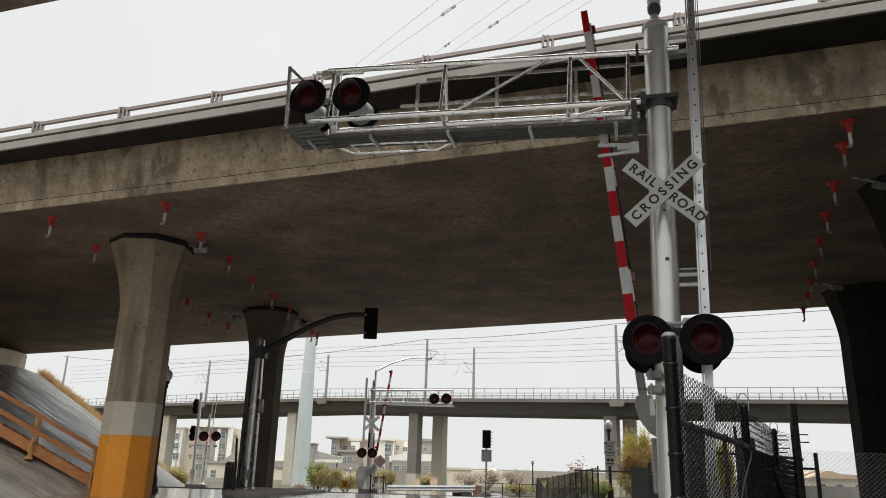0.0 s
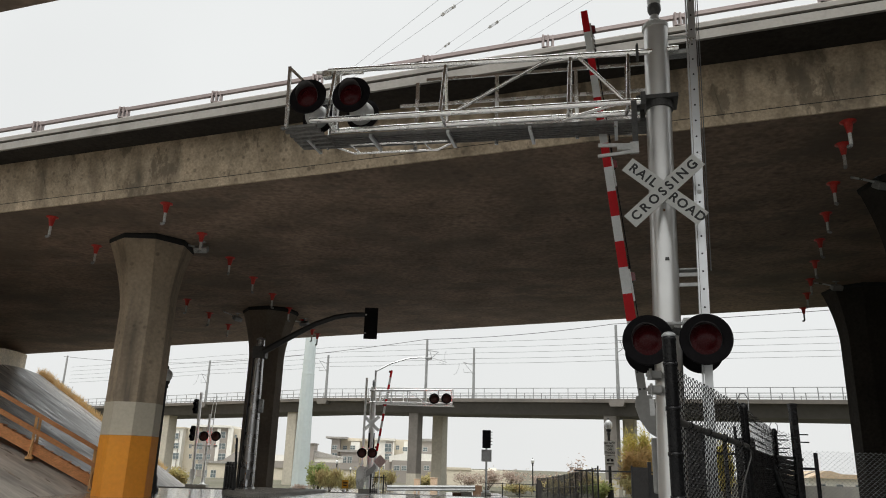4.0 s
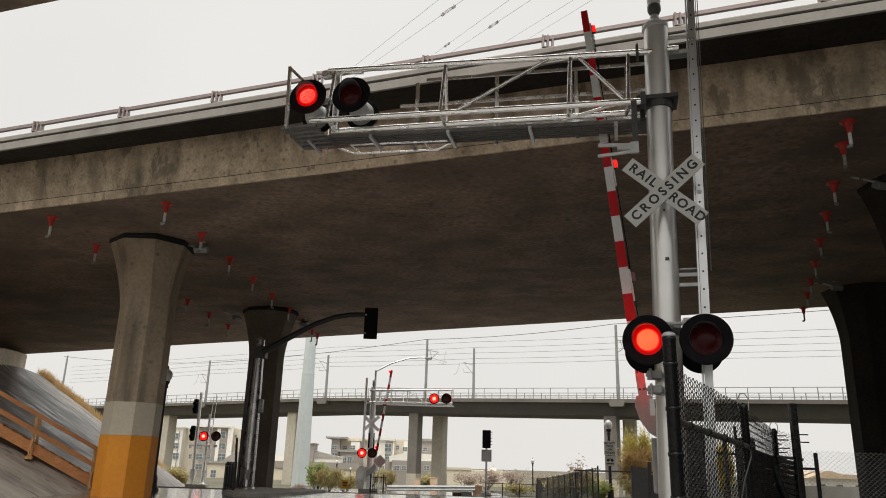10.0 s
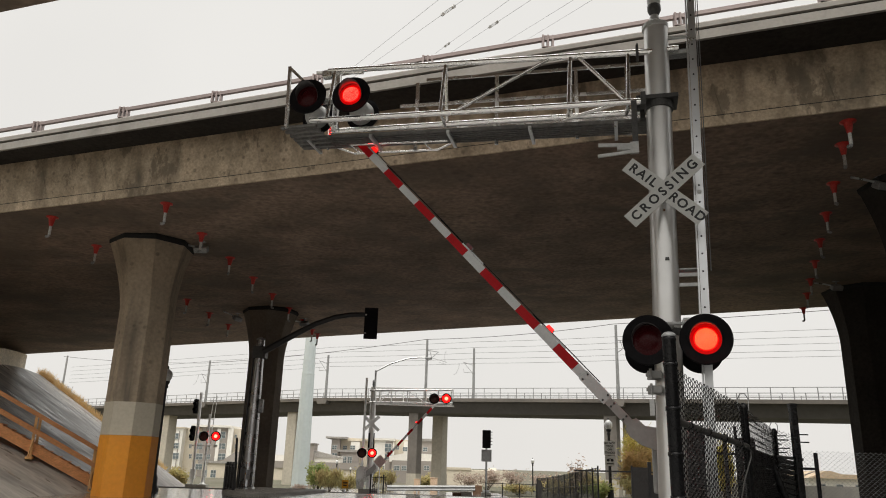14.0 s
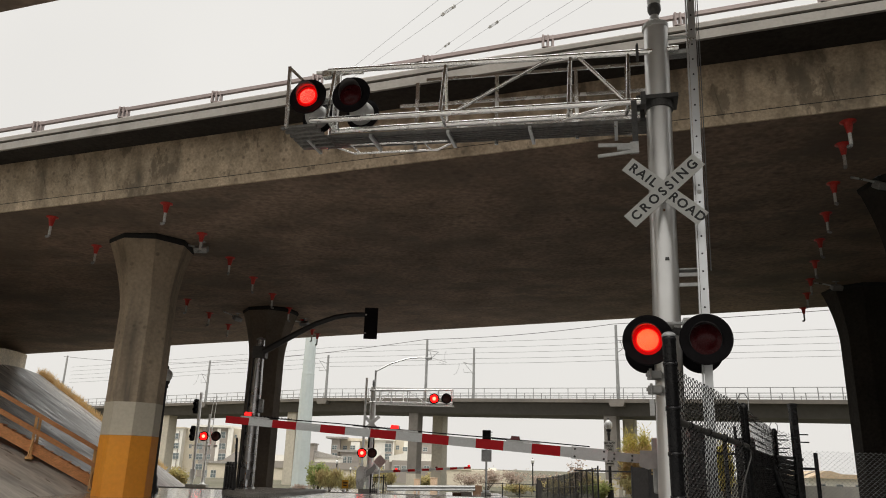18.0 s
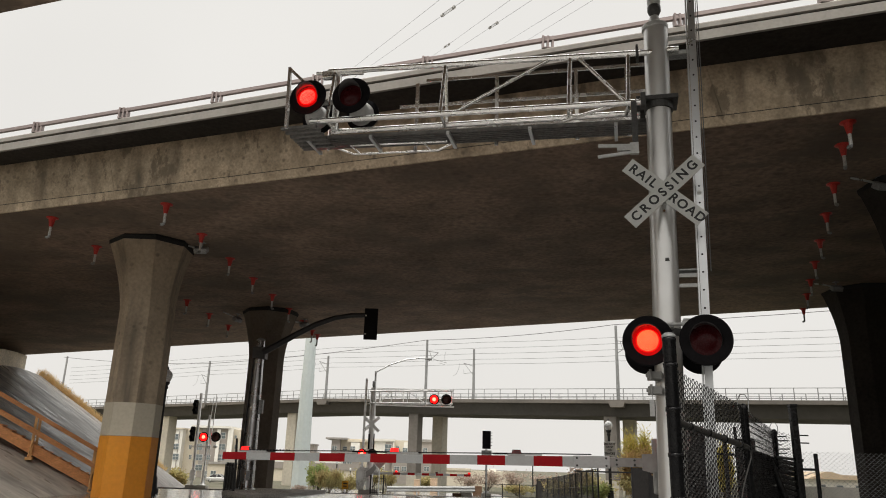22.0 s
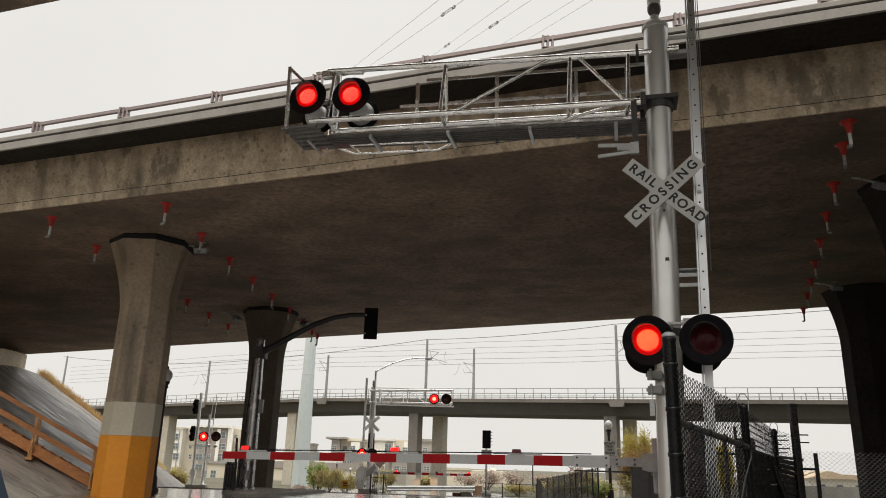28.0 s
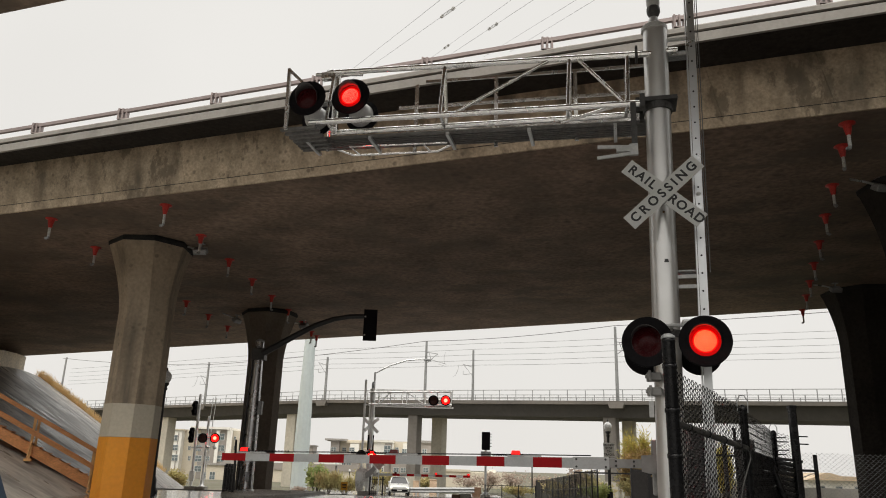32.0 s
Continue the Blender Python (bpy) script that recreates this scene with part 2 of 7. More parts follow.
M_LEDREAR = material("lit_red_rear_lens", (0.3, 0.01, 0.01), 0.3, emit=(1.0, 0.0012, 0.0012), power=36.0, bump=0)
M_LEDRIM = material("lit_red_lens_rim", (0.2, 0.005, 0.005), 0.7, spec=0.1, emit=(1.0, 0.001, 0.002), power=0.4, bump=0)
M_LEDCORE = material("lit_white_hot_core", (0.5, 0.1, 0.05), 0.3, emit=(1.0, 0.42, 0.26), power=2.0, bump=0)
M_HOOD = material("dark_hood_lining", (0.045, 0.04, 0.04), 0.32, spec=0.5, bump=0)
M_LEDDOT = material("lit_led_chip", (0.5, 0.1, 0.02), 0.3, emit=(1.0, 0.29, 0.09), power=2.6, bump=0)
M_LEDDOTDIM = material("dimmer_led_chip", (0.5, 0.1, 0.02), 0.3, emit=(1.0, 0.12, 0.085), power=2.6, bump=0)
M_LEDFAR = material("lit_red_lamp", (0.3, 0.01, 0.01), 0.3, emit=(1.0, 0.002, 0.002), power=9.0, bump=0)
M_GATELAMP = material("lit_gate_lamp", (0.3, 0.01, 0.01), 0.3, emit=(1.0, 0.005, 0.004), power=2.6, bump=0)
M_LENSBOX = material("red_gate_lens", (0.12, 0.01, 0.012), 0.25, bump=0)
M_WOOD = material("fir_lumber", (0.70, 0.32, 0.13), 0.7, spot=(0.47, 0.19, 0.07), big=1.6, small=14, amount=0.8, grain=0.22, bump=0.3, bscale=30, stretch=(0.5, 3, 3), vary=0.15)
M_WOODPALE = material("pale_lumber", (0.66, 0.37, 0.145), 0.7, spot=(0.4, 0.2, 0.08), big=3, small=20, amount=0.6, stretch=(3, 3, 0.6), vary=0.1)
M_DRAINRED = material("red_drain_funnel", (0.52, 0.03, 0.02), 0.5, spot=(0.38, 0.02, 0.015), big=5, small=30)
M_DRAINPIPE = material("white_drain_pipe", (0.55, 0.55, 0.54), 0.5, spot=(0.4, 0.4, 0.38), big=6, small=30, amount=0.6)
M_RAILPIPE = material("parapet_pipe", (0.30, 0.25, 0.24), 0.5, 0.3, spot=(0.22, 0.17, 0.16), big=0.8, small=8, grain=0.06, bump=0)
M_TANPAINT = material("tan_cabinet_paint", (0.62, 0.45, 0.31), 0.6, spot=(0.5, 0.36, 0.25), big=2, small=12, amount=0.5, bump=0.02)
M_BLUEPOLE = material("pale_blue_steel", (0.56, 0.62, 0.615), 0.6, 0.0, spot=(0.52, 0.59, 0.59), big=0.4, small=4, amount=0.5, grain=0.04, bump=0.02)
M_DRYGRASS = material("dry_grass", (0.85, 0.66, 0.38), 0.8, spot=(0.66, 0.47, 0.22), big=2, small=14, amount=0.8, through_light=0.45, bump=0, vary=0.1)
M_STRAW = material("matted_straw", (0.55, 0.42, 0.24), 0.9, spot=(0.4, 0.3, 0.15), big=1.5, small=10, amount=0.8, grain=0.3, bump=0.5, bscale=20)
M_YELLOWLEAF = material("yellow_leaves", (0.68, 0.55, 0.17), 0.7, spot=(0.46, 0.44, 0.13), big=1.5, small=9, amount=0.9, through_light=0.45, bump=0)
M_GOLDLEAF = material("golden_brown_leaves", (0.58, 0.40, 0.18), 0.7, spot=(0.48, 0.36, 0.17), big=1.5, small=9, amount=0.9, through_light=0.45, bump=0)
M_OLIVELEAF = material("olive_leaves", (0.46, 0.43, 0.2), 0.75, spot=(0.45, 0.34, 0.17), big=1.2, small=8, amount=0.9, through_light=0.45, bump=0)
M_GREENLEAF = material("green_leaves", (0.26, 0.34, 0.13), 0.7, spot=(0.42, 0.42, 0.15), big=1.0, small=8, amount=0.9, through_light=0.45, bump=0)
# Twig colour lightened to imitate haze over the distant trees.
M_REDBRUSH = material("reddish_bare_twigs", (0.50, 0.42, 0.36), 0.8, spot=(0.4, 0.3, 0.24), big=1, small=8, amount=0.8, through_light=0.45, bump=0)
M_BARK = material("grey_bark", (0.14, 0.11, 0.085), 0.9, spot=(0.08, 0.065, 0.05), big=3, small=25, bump=0.6)
# Stucco and roof colours are raised, with distant haze painted into them.
M_STUCCOWHITE = material("white_stucco", (0.82, 0.80, 0.74), 0.85, spot=(0.74, 0.72, 0.66), big=0.2, small=2, amount=0.5, grain=0.05)
M_STUCCOTAN = material("tan_stucco", (0.64, 0.58, 0.47), 0.85, spot=(0.57, 0.51, 0.41), big=0.2, small=2, amount=0.5, grain=0.05)
M_STUCCOGREY = material("taupe_stucco", (0.33, 0.30, 0.27), 0.85, spot=(0.29, 0.265, 0.24), big=0.2, small=2, amount=0.5, grain=0.05)
M_ROOF = material("grey_roofing", (0.38, 0.36, 0.33), 0.8, spot=(0.14, 0.14, 0.14), big=0.5, small=4)
M_ROOFTAN = material("tan_roof_tiles", (0.50, 0.39, 0.27), 0.8, spot=(0.4, 0.3, 0.2), big=0.8, small=6)
M_GLASS = material("window_glass", (0.13, 0.16, 0.17), 0.08, spot=(0.2, 0.23, 0.23), big=0.3, small=1, amount=0.8, bump=0)
M_FRAME = material("white_window_frame", (0.7, 0.7, 0.68), 0.5, bump=0)
M_YELLOWSIGN = material("yellow_sign_sheeting", (0.75, 0.36, 0.01), 0.5, bump=0)
M_PINKSIGN = material("faded_red_sheeting", (0.80, 0.58, 0.55), 0.5, spot=(0.7, 0.5, 0.48), big=3, small=20, bump=0)
M_GLOBE = material("frosted_globe", (0.75, 0.76, 0.76), 0.25, spot=(0.6, 0.6, 0.6), big=6, bump=0)
M_WHITECAR = material("white_car_paint", (0.50, 0.50, 0.485), 0.25, spot=(0.45, 0.45, 0.43), big=2, small=10, grain=0.03, bump=0, coat=0.6)
M_BLUECAR = material("slate_blue_car_paint", (0.10, 0.14, 0.20), 0.2, 0.3, spot=(0.08, 0.12, 0.17), big=2, small=10, grain=0.03, bump=0, coat=0.8)
M_CARGLASS = material("dark_car_glass", (0.012, 0.013, 0.014), 0.06, bump=0)
M_TYRE = material("tyre_rubber", (0.02, 0.02, 0.02), 0.85, bump=0.1)
M_HEADLAMP = material("lit_headlamp", (0.8, 0.8, 0.75), 0.2, emit=(1.0, 0.9, 0.7), power=2.2, bump=0)
M_WIRE = material("wire", (0.16, 0.16, 0.16), 0.6, 0.3, bump=0)
M_SLATVINYL = material("black_privacy_slat", (0.03, 0.028, 0.027), 0.4, spec=0.5, spot=(0.045, 0.042, 0.04), big=3, small=20, vary=0.25, bump=0.05)
M_RUST = material("rusted_steel", (0.16, 0.09, 0.05), 0.8, spot=(0.09, 0.05, 0.03), big=3, small=20)
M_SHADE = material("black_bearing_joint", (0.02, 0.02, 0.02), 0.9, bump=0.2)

# ------------------------------------------------------------------ builders


class Shape:
    """Collects simple solids into one mesh."""

    def __init__(self):
        self.v, self.f, self.smooth, self.weld = [], [], [], False

    def add(self, verts, faces, smooth=False):
        k = len(self.v)
        self.v += [tuple(p) for p in verts]
        self.f += [tuple(i + k for i in q) for q in faces]
        self.smooth += [smooth] * len(faces)
        return self

    def box(self, x0, x1, y0, y1, z0, z1, m=None, c=0.0):
        if c <= 0:
            pts = [(x, y, z) for x in (x0, x1) for y in (y0, y1) for z in (z0, z1)]
            faces = [(0, 1, 3, 2), (4, 6, 7, 5), (0, 4, 5, 1), (2, 3, 7, 6), (0, 2, 6, 4), (1, 5, 7, 3)]
        else:
            bm = bmesh.new()
            bmesh.ops.create_cube(bm, size=1, matrix=Matrix.LocRotScale(((x0 + x1) / 2, (y0 + y1) / 2, (z0 + z1) / 2), None, (x1 - x0, y1 - y0, z1 - z0)))
            bmesh.ops.bevel(bm, geom=bm.edges[:], offset=c, segments=2, affect="EDGES", profile=0.5)
            bm.verts.index_update()
            pts, faces = [v.co[:] for v in bm.verts], [[v.index for v in f.verts] for f in bm.faces]
            bm.free()
        if m is not None:
            pts = [m @ Vector(p) for p in pts]
        return self.add(pts, faces)

    def beam(self, a, b, w, h, up=(0, 0, 1)):
        """A straight bar of section w (sideways) by h (along up) from a to b."""
        a, b = Vector(a), Vector(b)
        d = (b - a).normalized()
        s = d.cross(Vector(up))
        s = s.normalized() if s.length > 1e-4 else d.orthogonal().normalized()
        u = s.cross(d).normalized()
        pts = [p + s * w / 2 * i + u * h / 2 * j for p in (a, b) for i, j in ((-1, -1), (1, -1), (1, 1), (-1, 1))]
        return self.add(pts, [(3, 2, 1, 0), (4, 5, 6, 7), (0, 1, 5, 4), (1, 2, 6, 5), (2, 3, 7, 6), (3, 0, 4, 7)])

    def rod(self, a, b, r, r2=None, n=10, cap=True):
        a, b = Vector(a), Vector(b)
        r2 = r if r2 is None else r2
        d = (b - a).normalized()
        s = d.orthogonal().normalized()
        u = d.cross(s)
        ring = [(math.cos(2 * math.pi * i / n), math.sin(2 * math.pi * i / n)) for i in range(n)]
        pts = [a + (s * x + u * y) * r for x, y in ring] + [b + (s * x + u * y) * r2 for x, y in ring]
        self.add(pts, [(i, (i + 1) % n, n + (i + 1) % n, n + i) for i in range(n)], True)
        if cap:
            self.add(pts, [tuple(range(n - 1, -1, -1)), tuple(range(n, 2 * n))])
        return self

    def pipe(self, pts, r, n=8):
        """A round tube along a bent line."""
        pts = [Vector(p) for p in pts]
        rings, s = [], None
        for i, p in enumerate(pts):
            d = (pts[min(i + 1, len(pts) - 1)] - pts[max(i - 1, 0)]).normalized()
            s = d.orthogonal().normalized() if s is None else (s - d * s.dot(d)).normalized()
            u = d.cross(s)
            rad = r[i] if isinstance(r, (list, tuple)) else r
            rings += [p + (s * math.cos(2 * math.pi * k / n) + u * math.sin(2 * math.pi * k / n)) * rad for k in range(n)]
        faces = [(i * n + k, i * n + (k + 1) % n, (i + 1) * n + (k + 1) % n, (i + 1) * n + k) for i in range(len(pts) - 1) for k in range(n)]
        self.add(rings, faces, True)
        self.add(rings, [tuple(range(n - 1, -1, -1)), tuple(range(len(rings) - n, len(rings)))])
        return self

    def turned(self, profile, n=16, axis="z", at=(0, 0, 0), caps=True, smooth=True):
        """A lathe: profile of (radius, along) about an axis."""
        pts = []
        for r, h in profile:
            for k in range(n):
                x, y = r * math.cos(2 * math.pi * k / n), r * math.sin(2 * math.pi * k / n)
                pts.append({"z": (x, y, h), "y": (x, h, -y), "x": (h, x, y)}[axis])
        pts = [Vector(p) + Vector(at) for p in pts]
        self.add(pts, [(i * n + k, i * n + (k + 1) % n, (i + 1) * n + (k + 1) % n, (i + 1) * n + k) for i in range(len(profile) - 1) for k in range(n)], smooth)
        if caps:
            self.add(pts, [tuple(range(n - 1, -1, -1)), tuple(range(len(pts) - n, len(pts)))])
        return self

    def prism(self, outline, a, b, axis="y"):
        """An outline of two coordinates, drawn out along an axis from a to b."""
        k = len(outline)
        at = {"y": lambda p, h: (p[0], h, p[1]), "x": lambda p, h: (h, p[0], p[1]), "z": lambda p, h: (p[0], p[1], h)}[axis]
        pts = [at(p, a) for p in outline] + [at(p, b) for p in outline]
        return self.add(pts, [tuple(range(k)), tuple(range(2 * k - 1, k - 1, -1))] + [(i, i + k, (i + 1) % k + k, (i + 1) % k) for i in range(k)])

    def sheet(self, a, b, c, d):
        return self.add([a, b, c, d], [(0, 1, 2, 3)])

    def mesh(self, name):
        me = bpy.data.meshes.new(name)
        me.from_pydata(self.v, [], self.f)
        me.polygons.foreach_set("use_smooth", self.smooth)
        bm = bmesh.new()
        bm.from_mesh(me)
        if self.weld:
            bmesh.ops.remove_doubles(bm, verts=bm.verts[:], dist=0.0005)
        if len(bm.faces) < 4000:
            bmesh.ops.recalc_face_normals(bm, faces=bm.faces[:])
        bm.to_mesh(me)
        bm.free()
        return me


def part(name, shape, material, parent, label="", m=None):
    ob = new(name, shape.mesh(name) if isinstance(shape, Shape) else shape)
    if not ob.data.materials:
        ob.data.materials.append(material)
    ob.parent = parent
    if m is not None:
        ob.matrix_basis = m
    return tagged(ob, label) if label else ob


def thing(name, m, label, category, group="", kind=""):
    ob = new(name)
    ob.empty_display_size = 0.2
    ob.matrix_basis = m
    return tagged(ob, label, category, group, kind)


def single(name, shape, material, label, category, group="", kind="", m=None):
    ob = new(name, shape.mesh(name))
    ob.data.materials.append(material)
    if m is not None:
        ob.matrix_basis = m
    return tagged(ob, label, category, group, kind)


def lettering(name, text, size, material, parent, m, label="", spread=1.0):
    cu = bpy.data.curves.new(name, "FONT")
    cu.body, cu.size, cu.align_x, cu.align_y, cu.extrude, cu.space_character = text, size, "CENTER", "CENTER", 0.0015, spread
    cu.offset = 0.006 * size / 0.2
    tmp = new(name, cu)
    me = bpy.data.meshes.new_from_object(tmp.evaluated_get(bpy.context.evaluated_depsgraph_get()))
    bpy.data.objects.remove(tmp)
    return part(name, me, material, parent, label, m)


KEYED = []          # (object, rows) for motions()


def terrain(y):
    """Height of the open ground: level under the overpass, then falling away."""
    steps = ((-400, 0.0), (34, 0.0), (62, -1.0), (85, -1.15), (170, -3.3), (3000, -3.3))
    for (a, za), (b, zb) in zip(steps, steps[1:]):
        if y <= b:
            return za + (zb - za) * (y - a) / (b - a)
    return -3.3

# ------------------------------------------------------------------ ground, road, crossing
gs = Shape()
GX = [-1500, -300, -120, -60, -30, -12, 0, 12, 30, 60, 120, 300, 1500]
GY = [-400, -60, -15, 10, 30, 34, 42, 47, 52, 57, 62, 85, 127, 170, 300, 700, 3000]
gs.add([(x, y, terrain(y)) for y in GY for x in GX], [(j * 13 + i, j * 13 + i + 1, j * 13 + i + 14, j * 13 + i + 13) for j in range(len(GY) - 1) for i in range(12)])
single("ground", gs, M_GROUND, "damp bare dirt ground with thin weeds", "ground", kind="structure")

# the street runs between kerbs towards the crossing and on beyond it
rs = Shape()
RY = [-15, 5, 20, 30, 34, 42, 47, 52, 57, 62, 75]
for a, b in zip(RY, RY[1:]):
    za, zb = terrain(a) + 0.012, terrain(b) + 0.012
    rs.sheet((-12.2, a, za), (11.5 if a < 60 else 6, a, za), (11.5 if b < 60 else 6, b, zb), (-12.2, b, zb))
# Unseen ground sheet, blackened so that less light bounces onto the soffit.
vs = Shape()
vs.add([(x, y, 0.02) for x, y in ((2.3, -20), (60, -20), (60, 34), (10.5, 34), (6.0, 21), (3.3, 10.5), (2.3, 5))], [(0, 1, 2, 3, 4, 5, 6)])
single("verge", vs, M_VERGE, "unseen ground beside the railway fence, blackened to cut bounce light", "ground", kind="structure")
single("road", rs, M_ASPHALT, "wet dark asphalt street with sky reflections", "road", kind="structure")

# island kerb with ballast by the second column
ks = Shape()
ks.prism([(-8.5, 30.8), (-6.8, 27.8), (-5.9, 29.4), (-5.3, 32.6), (-5.0, 35.2), (-8.9, 35.6)], 0.0, 0.11, "z")
kerb = single("kerb", ks, M_KERB, "worn concrete kerb island under the overpass", "kerb", kind="structure")
gv = Shape()
rng = random.Random(4)
gv.prism([(-8.3, 30.9), (-6.85, 28.2), (-6.1, 29.5), (-5.55, 32.5), (-5.3, 34.9), (-8.7, 35.3)], 0.11, 0.12, "z")
for _ in range(1400):
    u_ = rng.random()
    x, y, r = -6.9 - 1.3 * u_ + rng.uniform(0, 1.1), 28.9 + 2.2 * u_ + rng.uniform(0, 3.6), rng.uniform(0.02, 0.045)
    tilt = Euler((rng.random() * 6, rng.random() * 6, rng.random() * 6)).to_matrix()
    pts = [tilt @ Vector(p) * r for p in ((1, 0, 0), (-0.8, 0.2, 0), (0, 0.9, 0.1), (0, -1, 0), (0.1, 0, 0.7), (0, 0, -0.7))]
    gv.add([p + Vector((x, y, 0.12)) for p in pts], [(0, 2, 4), (2, 1, 4), (1, 3, 4), (3, 0, 4), (2, 0, 5), (1, 2, 5), (3, 1, 5), (0, 3, 5)])
single("gravel", gv, M_GRAVEL, "loose grey ballast stones inside the kerb island", "gravel", kind="stuff")

# rails set in concrete panels across the street
track = thing("railway_track", pose(-1.0, 42.4, terrain(42.4) + 0.015, -2, 0, -4), "steel rails set in wet concrete crossing panels", "track", kind="structure")
for i in range(9):
    part("crossing_panel", Shape().box(-14 + 3 * i + 0.02, -11 + 3 * i - 0.02, -1.9, 1.9, -0.1, 0.03), M_WETPANEL, track)
for y in (-0.75, 0.69):
    part("rail", Shape().box(-40, 40, y, y + 0.07, -0.1, 0.034), M_RUST, track, "rusted steel rail")

# ------------------------------------------------------------------ the overpass
BR_A, BR_B = -48.0, 46.0        # its ends, by x


def bridge_z(x):
    return 9.222 + 0.0374 * x


def drawn(outline, a=BR_A, b=BR_B):
    """A bridge section of (offset, height) drawn out along the deck, whose edge runs slightly askew to the girder."""
    k = len(outline)
    pts = [(x, 18.34 - 0.29 * x + o + (0.077 - 0.0186 * x if -3 < o < -1 else 0.0), bridge_z(x) + h) for x in (a, b) for o, h in outline]
    return Shape().add(pts, [tuple(range(k)), tuple(range(2 * k - 1, k - 1, -1))] + [(i, i + k, (i + 1) % k + k, (i + 1) % k) for i in range(k)])


overpass = thing("overpass", pose(0, 0, 0), "weathered concrete box-girder road overpass", "bridge", kind="structure")
part("girder", drawn([(0.06, 0), (-0.19, 1.62), (24.4, 1.62), (24.2, -0.29)]), M_SOFFIT, overpass, "dark concrete soffit with blotchy stains")
part("deck_slab", drawn([(-1.55, 1.66), (-0.2, 1.6), (24.4, 1.6), (25.8, 1.66), (25.8, 1.86), (-1.52, 1.86)]), M_OVERHANG, overpass, "deck overhang toned dark for its shade")
part("slab_edge", drawn([(-1.64, 1.53), (-1.64, 1.765), (-1.553, 1.79), (-1.553, 1.53)]), M_PARAPET, overpass, "pale concrete slab edge")
part("parapet", drawn([(-1.60, 1.865), (-1.60, 1.98), (-1.55, 2.03), (-1.34, 2.03), (-1.34, 1.865)]), M_PARAPET, overpass, "pale concrete parapet kerb")
part("parapet", drawn([(25.8, 1.5), (25.8, 2.6), (26.0, 2.6), (26.0, 1.5)]), M_PARAPET, overpass)
part("handrail", drawn([(-1.53, 2.26), (-1.53, 2.36), (-1.43, 2.36), (-1.43, 2.26)]), M_RAILPIPE, overpass, "brown-grey steel parapet rail")
# fascia panels, eight feet each, with raked joints
k = [(0.0, 0.01), (-0.24, 1.585), (-0.18, 1.585), (0.05, 0.01)]
pan = Shape().add([(x - 0.27 * h, 18.34 - 0.29 * (x - 0.27 * h) + o, bridge_z(x - 0.27 * h) + h) for x in (0.0, 2.408) for o, h in k],
                  [(0, 1, 2, 3), (7, 6, 5, 4), (0, 4, 5, 1), (1, 5, 6, 2), (2, 6, 7, 3), (3, 7, 4, 0)]).mesh("fascia_panel")
pan.materials.append(M_FASCIA)
for i in range(-14, 22):
    x = -12.5 + 2.42 * i
    if BR_A < x < BR_B - 3:
        part("fascia_panel", pan, M_FASCIA, overpass, m=pose(x, -0.29 * x, 0.0374 * x))
part("form_crack", drawn([(-0.062, 0.262), (-0.0655, 0.272), (-0.03, 0.272), (-0.03, 0.262)]), M_SHADE, overpass, "dark crack along the girder face")
part("drip_lip", drawn([(-0.022, 0.0), (-0.062, 0.255), (-0.03, 0.262), (0.04, 0.0)]), M_FASCIA, overpass)
post = Shape()
for dx in (-0.12, 0.0, 0.12):
    post.box(dx - 0.024, dx + 0.024, -0.08, 0.08, 0, 0.35)
post.box(-0.12, 0.12, -0.09, 0.09, 0, 0.025)
post.rod((-0.13, 0, 0.36), (0.13, 0, 0.36), 0.02, n=6)
post = post.mesh("rail_post")
post.materials.append(M_RAILPIPE)
for i in range(-11, 13):
    x = -0.55 + 3.02 * i
    part("rail_post", post, M_DULL, overpass, m=pose(x, 18.417 - 0.3086 * x - 1.48, bridge_z(x) + 2.03))


def soffit_z(x, y):
    return bridge_z(x) - 0.012 * (y - 18.4 + 0.29 * x) - 0.004


def column_outline(r, flare, turn, shift=0.0):
    a = [radians(22.5 + 45 * k + turn) for k in range(8)]
    return [(math.cos(t) * (r + flare) + shift, math.sin(t) * (r + flare)) for t in a]


def loft(sections):
    s = Shape()
    n = len(sections[0][1])
    pts = [(x, y, z) for z, o in sections for x, y in o]
    s.add(pts, [(i * n + k, i * n + (k + 1) % n, (i + 1) * n + (k + 1) % n, (i + 1) * n + k) for i in range(len(sections) - 1) for k in range(n)])
    return s.add(pts, [tuple(range(n - 1, -1, -1)), tuple(range(len(pts) - n, len(pts)))])


def bridge_column(x, y, turn, paint, r=1.02, skin=None):
    top = soffit_z(x, y)
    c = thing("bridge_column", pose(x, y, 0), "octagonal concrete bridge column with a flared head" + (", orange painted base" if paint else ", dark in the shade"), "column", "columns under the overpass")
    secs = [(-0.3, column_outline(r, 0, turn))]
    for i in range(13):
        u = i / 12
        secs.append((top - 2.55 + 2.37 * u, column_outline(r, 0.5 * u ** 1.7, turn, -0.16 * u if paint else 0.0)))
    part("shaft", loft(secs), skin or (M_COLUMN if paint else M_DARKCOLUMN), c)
    part("bearing_joint", loft([(top + z, column_outline(r, f, turn, -0.16 if paint else 0.0)) for z, f in ((-0.18, 0.53), (-0.06, 0.55), (0.1, 0.45))]), M_SHADE, c, "black joint under the deck")
    if paint:
        part("orange_band", loft([(0.0, column_outline(r, 0.012, turn)), (1.945, column_outline(r, 0.012, turn))]), M_ORANGE, c, "orange painted band")
        part("grey_band", loft([(1.955, column_outline(r, 0.008, turn)), (3.035, column_outline(r, 0.008, turn))]), M_GREYPAINT, c, "grey paint patch")
    return c


